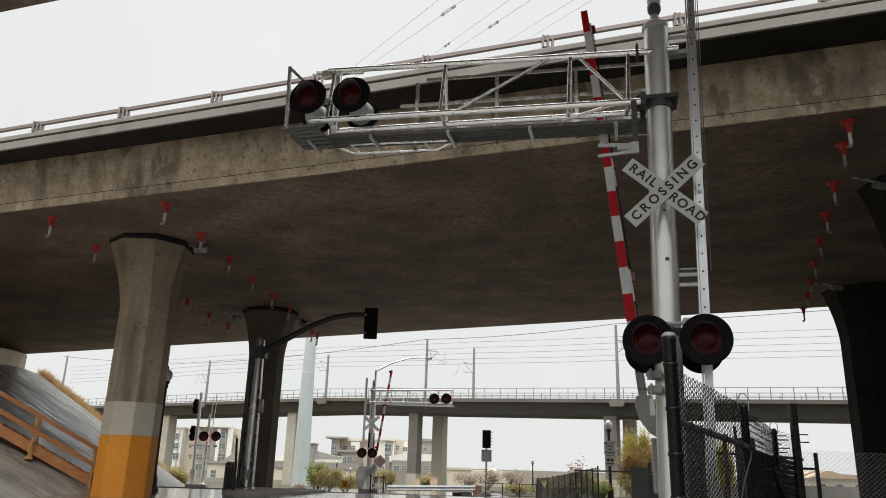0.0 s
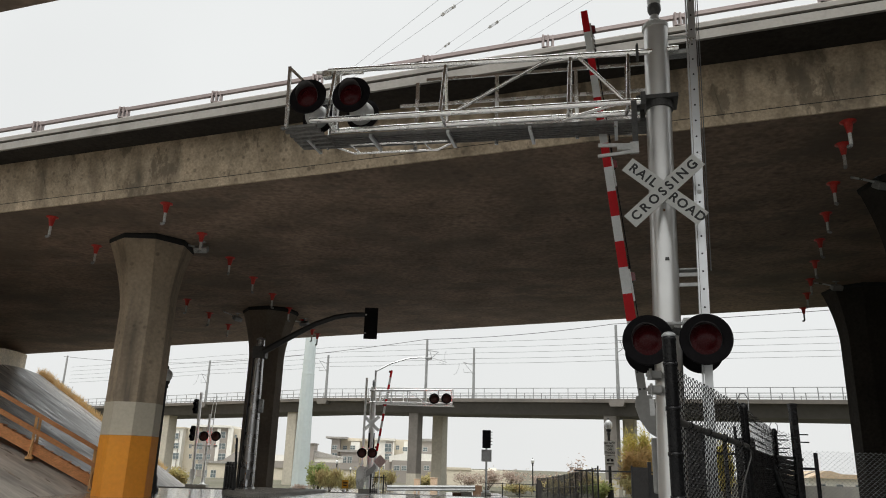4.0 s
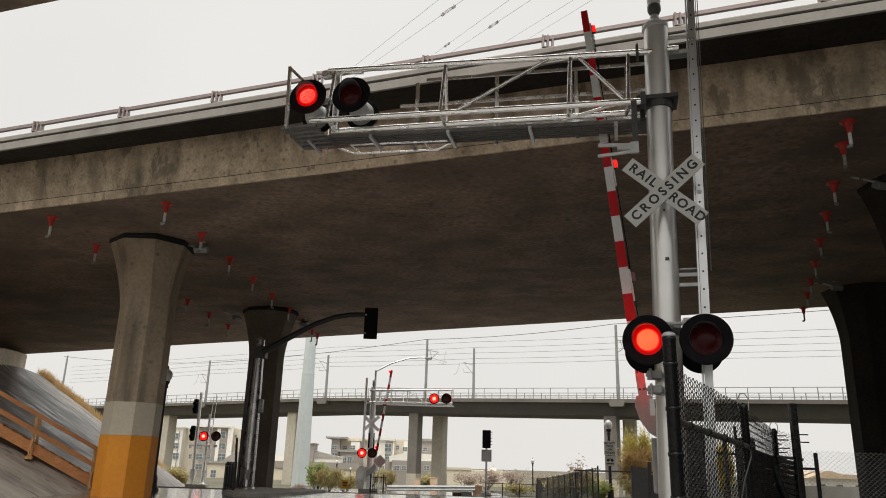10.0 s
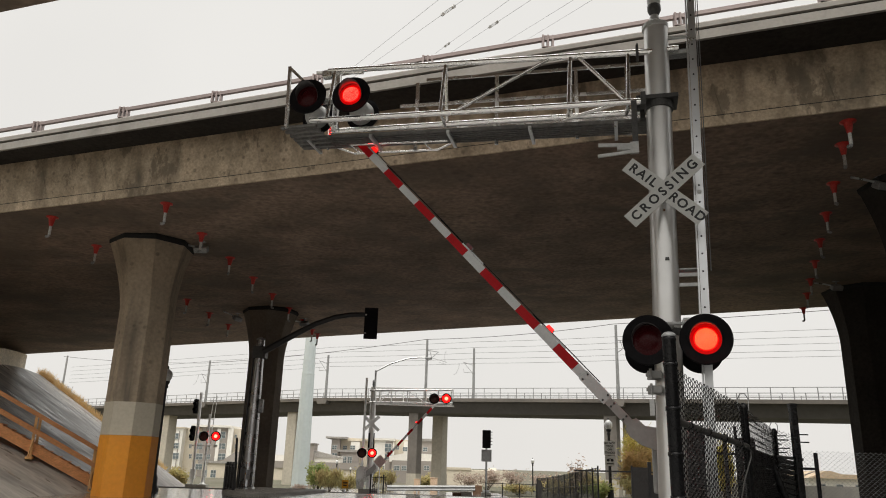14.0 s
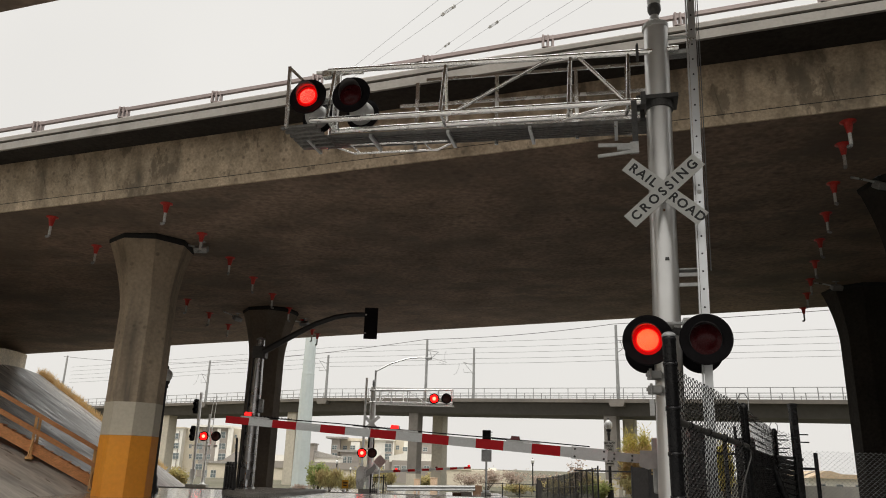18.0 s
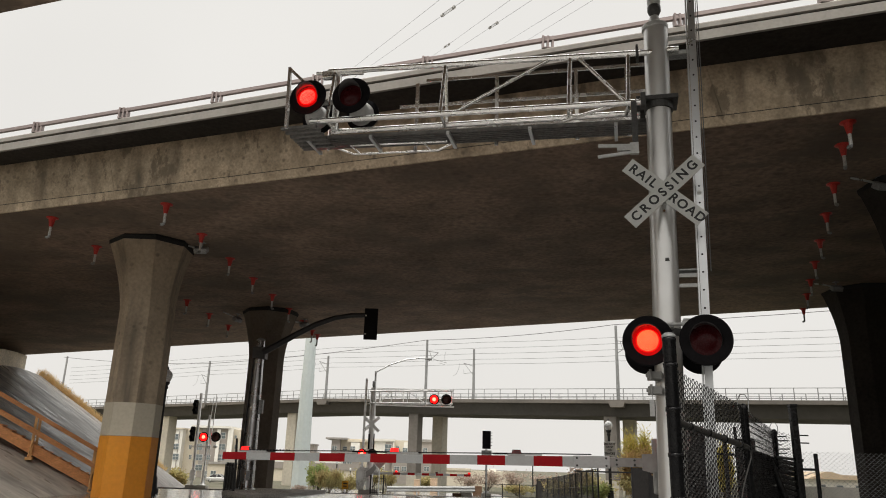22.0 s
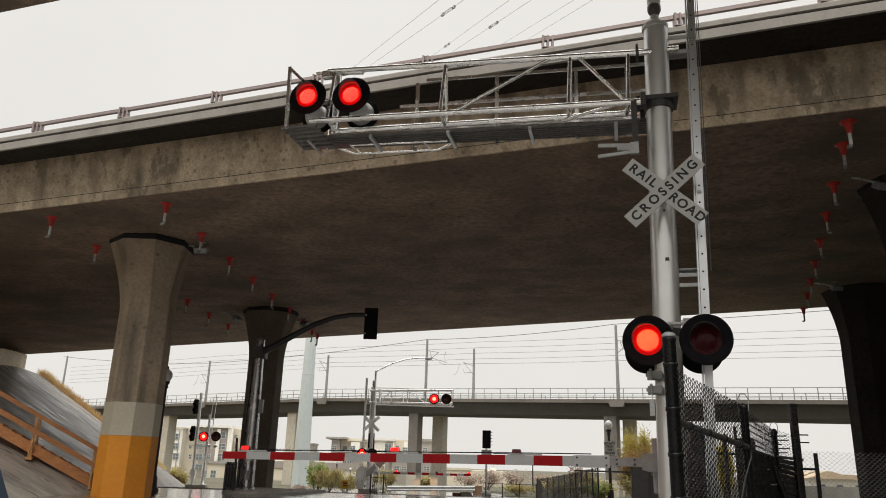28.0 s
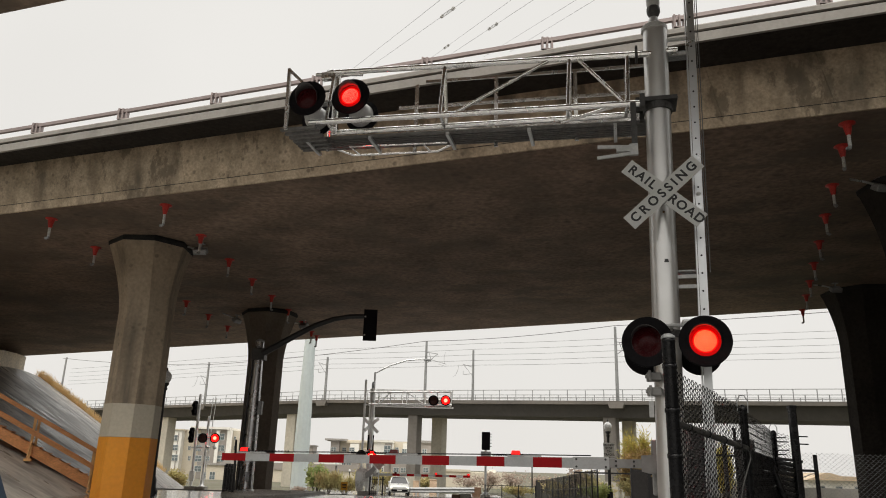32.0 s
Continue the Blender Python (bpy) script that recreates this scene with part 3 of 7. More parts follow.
bridge_column(-10.47, 25.88, 2, True, 0.922)
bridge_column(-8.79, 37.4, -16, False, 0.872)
# Right columns borrow the near-black overhang tone as painted shade.
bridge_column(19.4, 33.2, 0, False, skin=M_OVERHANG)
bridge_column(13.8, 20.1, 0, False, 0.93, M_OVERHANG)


# drains under the deck, in rows
dr = thing("soffit_drain", pose(-12.83, 22.91, soffit_z(-12.83, 22.91)), "red funnel drain with a short white pipe under the deck", "drain", "drains under the overpass")
part("funnel", Shape().turned([(0.19, 0.0), (0.19, -0.018), (0.12, -0.03), (0.105, -0.06), (0.062, -0.29), (0.052, -0.31)], 14), M_DRAINRED, dr, "red funnel")
part("pipe", Shape().turned([(0.042, -0.31), (0.042, -0.60)], 12), M_DRAINPIPE, dr, "white pipe")
part("elbow", Shape().pipe([(0, 0, -0.60), (-0.01, 0, -0.65), (-0.05, -0.01, -0.68), (-0.10, -0.02, -0.665)], 0.044, 10), M_DULL, dr)
ROWS = [(-12.83, 22.91, -12.76, 26.04, 2), (-12.2, 34.64, -11.88, 40.77, 3), (-8.67, 21.68, -7.51, 39.58, 7), (-7.46, 42.4, -7.36, 43.7, 2),
        (9.75, 16.17, 18.67, 37.06, 9)]
first = True
for ax, ay, bx, by, k in ROWS:
    for i in range(k):
        u = i / (k - 1)
        x, y = ax + (bx - ax) * u, ay + (by - ay) * u
        if k == 9:
            u = (0, 0.061, 0.189, 0.313, 0.449, 0.584, 0.72, 0.846, 1.0)[i]
            x, y = ax + (bx - ax) * u, ay + (by - ay) * u
        if first:
            first = False
            continue
        copy_thing(dr, pose(x, y, soffit_z(x, y), 0, 0, 40 * i))
# luminaires beside the column heads
lum = thing("under_deck_lamp", pose(-8.75, 25.6, soffit_z(-8.75, 25.6)), "grey metal under-deck floodlight, unlit", "lamp", "floodlights under the overpass")
part("bracket", Shape().box(-0.03, 0.03, -0.03, 0.03, -0.25, 0.0).box(-0.12, 0.12, -0.1, 0.1, -0.02, 0.0), M_DULL, lum)
part("housing", Shape().box(-0.24, 0.24, -0.15, 0.15, -0.09, 0.12, pose(0, 0, -0.3, 35, 0, 0), 0.03), M_DULL, lum, "galvanised lamp housing")
part("glass", Shape().box(-0.19, 0.19, -0.11, 0.11, -0.1, -0.092, pose(0, 0, -0.3, 35, 0, 0)), M_GLASS, lum)
part("conduit", Shape().pipe([(-0.1, 0.0, -0.22), (-0.5, 0.08, -0.12), (-0.9, 0.1, -0.08)], 0.035, 8), M_GALV, lum, "ribbed metal conduit")
for x, y, a in ((-9.2, 40.9, 30), (-7.35, 39.2, -20), (-10.6, 37.8, 60), (12.55, 19.6, 10), (17.5, 31.6, 0)):
    copy_thing(lum, pose(x, y, soffit_z(x, y), 0, 0, a))

# ------------------------------------------------------------------ embankment and abutment
es = Shape()
EY = [2, 12, 20, 26, 29, 32, 35, 38, 41, 44, 47, 50, 53.5]


def bank_rise(y):
    """Steepness of the paving: gentle near the stairs, steeper towards its far end."""
    return 0.50 + 0.14 * min(1.0, max(0.0, (y - 29) / 16)) ** 0.8


def bank_toe(y):
    return -12.35 - 0.235 * max(0.0, y - 29)


def bank_crest(y):
    return bank_toe(y) - 8.6 - 1.95 * min(1.0, max(0.0, (y - 29) / 21))


def bank_top(y):
    return (bank_toe(y) - bank_crest(y)) * bank_rise(y)


for i, (a, b) in enumerate(zip(EY, EY[1:])):
    k = 14
    pts = [(bank_toe(y) + (bank_crest(y) - bank_toe(y)) * j / k, y, bank_top(y) * j / k) for y in (a, b) for j in range(k + 1)]
    es.add(pts, [(j, j + 1, j + k + 2, j + k + 1) for j in range(k)])
    es.sheet(*[(bank_toe(y) + d, y, -d * bank_rise(y)) for y, d in ((a, 0), (a, 1.9), (b, 1.9), (b, 0))])
    es.sheet((bank_crest(a), a, bank_top(a)), (-44, a, bank_top(a)), (-44, b, bank_top(b)), (bank_crest(b), b, bank_top(b)))
es.add([(bank_toe(53.5), 53.5, -0.9), (bank_toe(53.5), 53.5, 0), (bank_crest(53.5), 53.5, bank_top(53.5)), (-44, 53.5, bank_top(53.5)), (-44, 53.5, -0.9)], [(0, 1, 2, 3, 4)])
es.weld = True
emb = single("embankment", es, M_SLOPE, "grey concrete slope paving streaked with water stains", "slope", kind="structure")
ab = Shape()
for a, b in zip(EY[:-1], EY[1:]):
    b = min(b, 49.6)
    for d0, d1, z0, z1 in ((0.1, 4.0, -0.5, 0.95), (1.6, 4.0, 0.95, 5.0)):
        pts = [(bank_crest(y) - d, y, bank_top(y) + z if z < 2 else 9.2 + 0.03 * bank_crest(y)) for y in (a, b) for d, z in ((d0, z0), (d0, z1), (d1, z1), (d1, z0))]
        ab.add(pts, [(0, 1, 2, 3), (7, 6, 5, 4), (0, 4, 5, 1), (1, 5, 6, 2), (2, 6, 7, 3), (3, 7, 4, 0)])
single("abutment_wall", ab, M_ABUTMENT, "pale cream concrete abutment wall under the bridge end", "wall", kind="structure")
# earth bank behind the paving
bk = Shape()
bk.add([(-18.2, 53.5, -0.5), (-28.7, 53.52, 6.7), (-44, 53.52, 6.7), (-70, 53.5, 6.7), (-17.7, 57, terrain(57)), (-28.5, 60.5, 2.2), (-44, 66, 4.0), (-70, 66, 4.0), (-18.4, 60, terrain(60)), (-30, 67, terrain(66) - .2), (-46, 84, terrain(84) - .3), (-70, 84, terrain(84) - .3)],
       [(0, 1, 5, 4), (1, 2, 6, 5), (2, 3, 7, 6), (4, 5, 9, 8), (5, 6, 10, 9), (6, 7, 11, 10)])
single("earth_bank", bk, M_STRAW, "earth bank covered with dry grass", "bank", kind="structure")

gr = Shape()
rng = random.Random(9)
for i in range(3400):
    u = rng.random() ** 0.8
    x = -19.0 - 10.0 * u
    z = min(6.75, (-(x) - 18.1) * 0.64) - 0.12
    y = 53.5 + rng.uniform(-0.05, 0.8)
    h = rng.uniform(0.15, 0.85) * (0.5 + 0.9 * noise.noise((x * 0.8, 0, 3)) ** 2 + 0.35 * u)
    a, lean = rng.random() * 6.28, rng.uniform(0.1, 0.45)
    w = 0.012
    p = Vector((x, y, z))
    q = p + Vector((math.cos(a) * lean * h, math.sin(a) * lean * h * 0.4, h))
    m_ = (p + q) / 2 + Vector((0, 0, 0.12 * h))
    gr.add([p + Vector((-w, 0, 0)), p + Vector((w, 0, 0)), m_ + Vector((w, 0, 0)), m_ + Vector((-w, 0, 0)), q], [(0, 1, 2, 3), (3, 2, 4)])
single("dry_grass", gr, M_DRYGRASS, "golden dry grass along the crest of the bank", "grass", kind="stuff")

# timber stairs up the paving
st = thing("timber_stairs", pose(-12.76, 28.87, 0.0, 0, 0, 21.7), "raw lumber construction stairs with handrails up the slope", "stairs")
SL, RUN = 0.53, -7.4


def rail_z(x, below):
    """Height of a line at that distance below the top of the handrail."""
    return 1.62 - SL * (x + 0.15) - below


def sloped(y0, y1, top, low, x0=0.12, x1=RUN):
    """A board on edge that follows the stairs between two offsets, its top and bottom below the handrail's top."""
    pts = [(x, y, rail_z(x, d)) for x in (x0, x1) for y, d in ((y0, low), (y1, low), (y1, top), (y0, top))]
    return Shape().add(pts, [(3, 2, 1, 0), (4, 5, 6, 7), (0, 1, 5, 4), (1, 2, 6, 5), (2, 3, 7, 6), (3, 0, 4, 7)])


for y in (-0.60, 0.55):
    part("stringer", sloped(y, y + 0.05, 1.04, 1.42), M_WOOD, st)
tread = Shape().box(-0.16, 0.13, -0.55, 0.55, -0.022, 0.022).mesh("tread")
tread.materials.append(M_WOOD)
for i in range(22):
    x = -0.02 - 0.335 * i
    part("tread", tread, M_WOOD, st, m=pose(x, 0, rail_z(x, 1.055)))
cleat = Shape().prism([(-0.16, -0.024), (0.13, -0.024), (-0.16, -0.17)], -0.53, -0.49).mesh("cleat")
cleat.materials.append(M_WOODPALE)
for i in range(22):
    x = -0.02 - 0.335 * i
    part("cleat", cleat, M_WOODPALE, st, m=pose(x, 0, rail_z(x, 1.055)))
for y, side in ((-0.66, -1), (0.62, 1)):
    for x in (-0.1, -2.2, -4.3, -6.4):
        part("post", Shape().box(x - 0.045, x + 0.045, y, y + 0.045, rail_z(x, 1.58 if side < 0 else 1.3), rail_z(x, 0.02)), M_WOODPALE, st)
        if side < 0:
            part("brace", Shape().beam((x, y - 0.02, rail_z(x, 0.92)), (x - 0.02, y - 0.42, rail_z(x, 1.52)), 0.04, 0.09), M_WOODPALE, st)
            part("foot_board", Shape().box(x - 0.1, x + 0.12, y - 0.52, y - 0.002, rail_z(x, 1.62), rail_z(x, 1.52)), M_WOODPALE, st)
    y0 = y - 0.045 if side < 0 else y + 0.047
    part("handrail", sloped(y0, y0 + 0.042, -0.02, 0.13), M_WOOD, st)
    part("midrail", sloped(y0, y0 + 0.042, 0.56, 0.72), M_WOOD, st)

# ------------------------------------------------------------------ far light-rail viaduct


def vy(x):
    return 78.1 - 0.57 * x


def vz(x):
    return 6.68 - 0.0247 * (x - 3.7) + 0.036 * min(0.0, x + 13.3)


def vdrawn(outline, a, b):
    k = len(outline)
    n = Vector((0.495, 0.869, 0))
    pts = [Vector((x, vy(x), vz(x) + h)) + n * o for x in (a, b) for o, h in outline]
    return Shape().add(pts, [tuple(range(k)), tuple(range(2 * k - 1, k - 1, -1))] + [(i, i + k, (i + 1) % k + k, (i + 1) % k) for i in range(k)])


via = thing("rail_viaduct", pose(0, 0, 0), "grey concrete light-rail viaduct on paired piers", "viaduct", kind="structure")
for a, b in ((-90, -13.3), (-13.3, 60)):
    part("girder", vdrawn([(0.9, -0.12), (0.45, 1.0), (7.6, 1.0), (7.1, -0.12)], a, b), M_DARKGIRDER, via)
    part("deck_edge", vdrawn([(0.0, 1.0), (-0.05, 1.33), (0.2, 1.36), (8.0, 1.33), (8.0, 1.0)], a, b), M_VIADUCT, via, "pale deck edge")
for side in (0.1, 7.8):
    for h in (1.47, 1.85, 2.32):
        for a, b in ((-90, -13.3), (-13.3, 60)):
            part("rail", vdrawn([(side, h), (side, h + 0.055), (side + 0.05, h + 0.055), (side + 0.05, h)], a, b), M_DULL, via)
    vp = Shape()
    x = -90
    while x < 60:
        for h0, h1, dx in ((1.33, 2.36, 0.0), (1.33, 1.9, 0.75)):
            p = Vector((x + dx, vy(x + dx), vz(x + dx))) + Vector((0.495, 0.869, 0)) * (side + 0.025)
            vp.box(p.x - 0.03, p.x + 0.03, p.y - 0.03, p.y + 0.03, p.z + h0, p.z + h1)
        x += 1.55
    tagged(part("rail_posts", vp, M_DULL, via), kind="stuff")
for x, o, w, k in ((-3.18, 1.6, 1.14, 0), (-2.71, 6.0, 1.3, 1), (-17.9, 1.8, 1.35, 1), (-36.6, 1.8, 1.4, 1), (15.53, 1.6, 1.22, 0), (15.95, 6.0, 1.15, 1), (-55, 2, 1.6, 0), (38, 2, 1.6, 0)):
    p = Vector((x, vy(x), 0)) + Vector((0.495, 0.869, 0)) * o
    g = terrain(p.y)
    pier = thing("viaduct_pier", pose(p.x, p.y, g, 0, 0, -29), "square concrete viaduct pier", "pier", "piers of the rail viaduct")
    part("shaft", Shape().box(-w / 2, w / 2, -w / 2, w / 2, -0.5, vz(x) - g + 0.3, None, 0.08), M_PIER if k else M_VIADUCT, pier)
    part("footing_patch", Shape().box(-w / 2 - 0.01, w / 2 + 0.01, -w / 2 - 0.01, w / 2 + 0.01, 0.1, 1.6), M_PIER, pier)


def catenary_pole(x, h, arms, o=0.6):
    p = Vector((x, vy(x), vz(x) + 1.0)) + Vector((0.495, 0.869, 0)) * o
    top = h - p.z
    c = thing("catenary_pole", pose(p.x, p.y, p.z, 0, 0, -29.7), "grey steel overhead-line pole on the viaduct", "pole", "overhead-line poles")
    part("pole", Shape().rod((0, 0, 0), (0, 0, top), 0.17, 0.12, 10), M_DULL, c)
    part("corbel", Shape().prism([(-0.8, 0.2), (0.8, 0.2), (0.6, -0.35), (-0.6, -0.35)], -0.7, 0.3), M_VIADUCT, c)
    for s, z in arms:
        if s > 0:
            a = Shape().rod((0, 0, z), (1.4, 0.1, z - 0.25), 0.035, n=6).rod((0.35, 0, z - 0.08), (0.62, 0, z - 0.85), 0.03, n=6).rod((0.62, 0, z - 0.85), (1.4, 0.1, z - 0.25), 0.03, n=6)
            a.rod((0, 0, z - 1.25), (0.62, 0, z - 0.85), 0.035, n=6).rod((0.62, 0, z - 0.85), (2.45, 0.1, z - 1.4), 0.03, n=6).rod((1.5, 0.1, z - 1.35), (2.3, 0.1, z - 1.6), 0.02, n=6)
            a.pipe([(2.35, 0.1, z - 0.15), (2.2, 0.1, z - 0.5), (2.2, 0.1, z - 1.1), (2.3, 0.1, z - 1.4)], 0.016, 5)
        else:
            a = Shape().rod((0, 0, z), (-1.4, 0.1, z + 0.45), 0.035, n=6).rod((0, 0, z - 1.05), (-1.3, 0.1, z + 0.4), 0.03, n=6).rod((0, 0, z - 0.7), (-1.3, 0.1, z - 0.75), 0.025, n=6)
            a.rod((-1.3, 0.1, z - 0.75), (-1.35, 0.1, z - 0.3), 0.02, n=6).pipe([(-1.9, 0.1, z + 0.4), (-2.0, 0.1, z - 0.2), (-2.3, 0.1, z - 0.8), (-2.7, 0.1, z - 0.95)], 0.016, 5)
        part("cantilever_arm", a, M_DULL, c)
    return c


catenary_pole(-30.05, 13.6, [(-1, 3.6)])
catenary_pole(-13.33, 13.4, [(-1, 4.3)])
catenary_pole(-2.01, 14.6, [(1, 5.6)], 1.2)
catenary_pole(0.53, 14.3, [(-1, 4.6)], 6.8)
catenary_pole(16.41, 14.7, [(1, 5.9)])
catenary_pole(-56.0, 15.6, [(-1, 4.0), (1, 3.6)])


def wire(a, b, sag=0.0, r=0.014, k=10):
    a, b = Vector(a), Vector(b)
    return Shape().pipe([a.lerp(b, i / k) - Vector((0, 0, sag * 4 * (i / k) * (1 - i / k))) for i in range(k + 1)], r, 5)


wires = thing("overhead_lines", pose(0, 0, 0), "thin dark overhead contact wires above the viaduct", "wires")
for h in (5.1, 5.6, 6.2, 6.78, 7.38):
    n = Vector((0.495, 0.869, 0)) * 1.5
    for a, b in ((-56, -30), (-30, -13.3), (-13.3, 3.6), (3.6, 16.4), (16.4, 52)):
        part("wire", wire(Vector((a, vy(a), vz(a) + h)) + n, Vector((b, vy(b), vz(b) + h)) + n, 0.06, 0.016, 6), M_WIRE, wires)
for a, za, b, zb in ((-56, 15.4, -30, 13.2), (-30, 13.2, -1.5, 14.4), (-1.5, 14.4, 16.4, 14.7), (16.4, 14.7, 50, 15.2)):
    part("wire", wire((a, vy(a), za), (b, vy(b), zb), 0.3, 0.03, 8), M_WIRE, wires)

# long-span cables over the overpass
spans = thing("power_cables", pose(0, 0, 0), "slack steel cables with strain insulators against the sky", "cables")
for (ax, ay, az), (bx, by, bz), ins in (
        ((-4.10, 30, 18.97), (-0.34, 20, 15.40), None), ((-3.27, 30, 19.11), (0.44, 20, 15.42), 0.863), ((0.16, 30, 20.24), (1.89, 20, 15.47), -0.151),
        ((0.59, 30, 20.01), (2.59, 20, 15.50), 0.544), ((3.21, 30, 20.70), (3.93, 20, 15.54), None), ((4.27, 30, 20.89), (4.52, 20, 15.56), None)):
    a, b = Vector((ax, ay, az)), Vector((bx, by, bz))
    part("cable", wire(a - (b - a) * 1.2, b + (b - a) * 0.6, 0.0, 0.0055, 2), M_WIRE, spans)
    if ins is not None:
        p, q = a.lerp(b, ins - 0.055), a.lerp(b, ins + 0.055)
        s = Shape()
        for k in (-1, 1):
            s.rod(p + Vector((0, 0, 0.05 * k)), q + Vector((0, 0, 0.05 * k)), 0.014, n=6)
        s.rod(p, p.lerp(q, 0.1), 0.06, n=8).rod(q.lerp(p, 0.1), q, 0.06, n=8)
        part("strain_insulator", s, M_FRAME, spans)

# ------------------------------------------------------------------ crossing signals
HALF, PHASE = 0.595, 0.08
START = 7.38


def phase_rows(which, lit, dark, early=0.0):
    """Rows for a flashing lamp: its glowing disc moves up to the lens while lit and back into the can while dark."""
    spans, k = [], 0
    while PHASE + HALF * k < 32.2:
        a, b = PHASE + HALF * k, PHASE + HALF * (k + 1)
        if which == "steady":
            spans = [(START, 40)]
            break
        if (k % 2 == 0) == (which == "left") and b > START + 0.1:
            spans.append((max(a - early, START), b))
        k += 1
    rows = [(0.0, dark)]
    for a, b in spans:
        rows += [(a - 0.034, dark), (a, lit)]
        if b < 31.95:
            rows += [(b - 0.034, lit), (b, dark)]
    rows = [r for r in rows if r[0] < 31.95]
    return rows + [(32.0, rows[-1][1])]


def flasher(parent, m, r, which, far=False, chip=None, early=0.0):
    """A flashing lamp facing local -y: background disc, hood, can, lens and the glowing disc of diodes."""
    n = 20 if far else 40
    k = r / 0.305
    disc = Shape().turned([(0.17 * k, 0.0), (r * 0.93, 0.0), (r, -0.012), (r, 0.01), (r * 0.9, 0.03), (0.1 * k, 0.035)], n, "y")
    f = part("flasher", disc, M_BLACK, parent, "black flashing-lamp unit with a red lens", m)
    part("can", Shape().turned([(0.195 * k, 0.03), (0.195 * k, 0.18), (0.12 * k, 0.27), (0.05 * k, 0.29)], n, "y"), M_ALUPAINT if not far else M_BLACK, f)
    # hood: a tunnel, longest on top, with a lining
    R, steps = (0.24 if far else 0.19) * k, 34
    for name, out, mat in (("hood", 0.0, M_BLACK), ("hood_lining", -0.006, M_HOOD)):
        hood, ring = Shape(), []
        for i in range(steps + 1):
            a = radians(-25 + 230 * i / steps)
            depth = 0.025 + 0.155 * max(0.0, math.sin(a) * 0.8 + 0.2)
            for rr in (R + out, R + out - 0.005):
                for y in (-0.005, -depth * k - out * 0.3):
                    ring.append((rr * math.cos(a), y, rr * math.sin(a)))
        hood.add(ring, [(i * 4 + p, i * 4 + q, i * 4 + 4 + q, i * 4 + 4 + p) for i in range(steps) for p, q in ((0, 1), (1, 3), (3, 2))], True)
        part(name, hood, mat, f)
    # Far disc is widened so that its shape includes the lamp's bloom.
    dome = [((0.225 if far else 0.132) * k * u, -0.04 * (1 - u * u)) for u in (1.0, 0.9, 0.75, 0.55, 0.3, 0.015)]
    part("lens", Shape().turned([(0.23 * k if far else 0.182 * k, -0.001)] + [(a, y - 0.004) for a, y in dome], n, "y"), M_LENSFAR if far else M_LENS, f, "dark red lens")
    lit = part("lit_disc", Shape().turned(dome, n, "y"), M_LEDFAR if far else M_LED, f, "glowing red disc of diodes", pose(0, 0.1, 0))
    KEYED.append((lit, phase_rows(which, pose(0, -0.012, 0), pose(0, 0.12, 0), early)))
    if far:
        core = part("lit_core", Shape().turned([(0.11 * k, -0.036), (0.07 * k, -0.046), (0.004, -0.05)], 14, "y"), M_LEDCORE, f, "bright centre of the lamp", pose(0, 0.1, 0))
        KEYED.append((core, phase_rows(which, pose(0, -0.012, 0), pose(0, 0.12, 0))))
        return f
    # Emissive ring stands in for the red halo and hood glow around the diodes.
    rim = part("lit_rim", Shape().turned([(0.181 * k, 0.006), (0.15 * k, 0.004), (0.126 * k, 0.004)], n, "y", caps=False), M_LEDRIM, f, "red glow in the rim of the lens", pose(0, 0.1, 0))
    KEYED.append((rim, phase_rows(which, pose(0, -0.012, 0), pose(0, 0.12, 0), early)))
    dots = Shape()
    for ring_i in range(0, 8):
        rr = 0.0172 * k * ring_i
        cnt = max(1, ring_i * 6)
        for j in range(cnt):
            t = 2 * math.pi * j / cnt + ring_i * 0.4
            u = rr / (0.132 * k)
            y = -0.04 * (1 - u * u) - 0.003
            dots.turned([(0.0048 * k, 0.0), (0.0044 * k, -0.004), (0.001, -0.006)], 6, "y", (rr * math.cos(t), y, rr * math.sin(t)))
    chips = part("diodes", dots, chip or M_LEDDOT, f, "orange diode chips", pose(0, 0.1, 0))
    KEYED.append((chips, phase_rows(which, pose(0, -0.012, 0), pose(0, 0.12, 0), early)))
    return f


def rear_flasher(parent, m, can, which):
    """A lamp unit that faces away, back to back with a front one."""
    b = part("rear_flasher", Shape().turned([(0.14, 0.0), (0.28, 0.0), (0.29, -0.012), (0.29, 0.01), (0.1, 0.035)], 36, "y"), M_BLACK, parent, "lamp unit facing away", m)
    part("can", Shape().turned(can, 28, "y"), M_ALUPAINT, b, "grey metal lamp can")
    part("lens", Shape().turned([(0.142, 0.004), (0.142, -0.006), (0.07, -0.02), (0.004, -0.024)], 28, "y"), M_LENS, b, "dark red lens")
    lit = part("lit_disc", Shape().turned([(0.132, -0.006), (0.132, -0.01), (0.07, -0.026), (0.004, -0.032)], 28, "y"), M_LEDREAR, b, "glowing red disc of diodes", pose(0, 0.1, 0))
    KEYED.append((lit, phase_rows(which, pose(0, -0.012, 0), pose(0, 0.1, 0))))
    return b


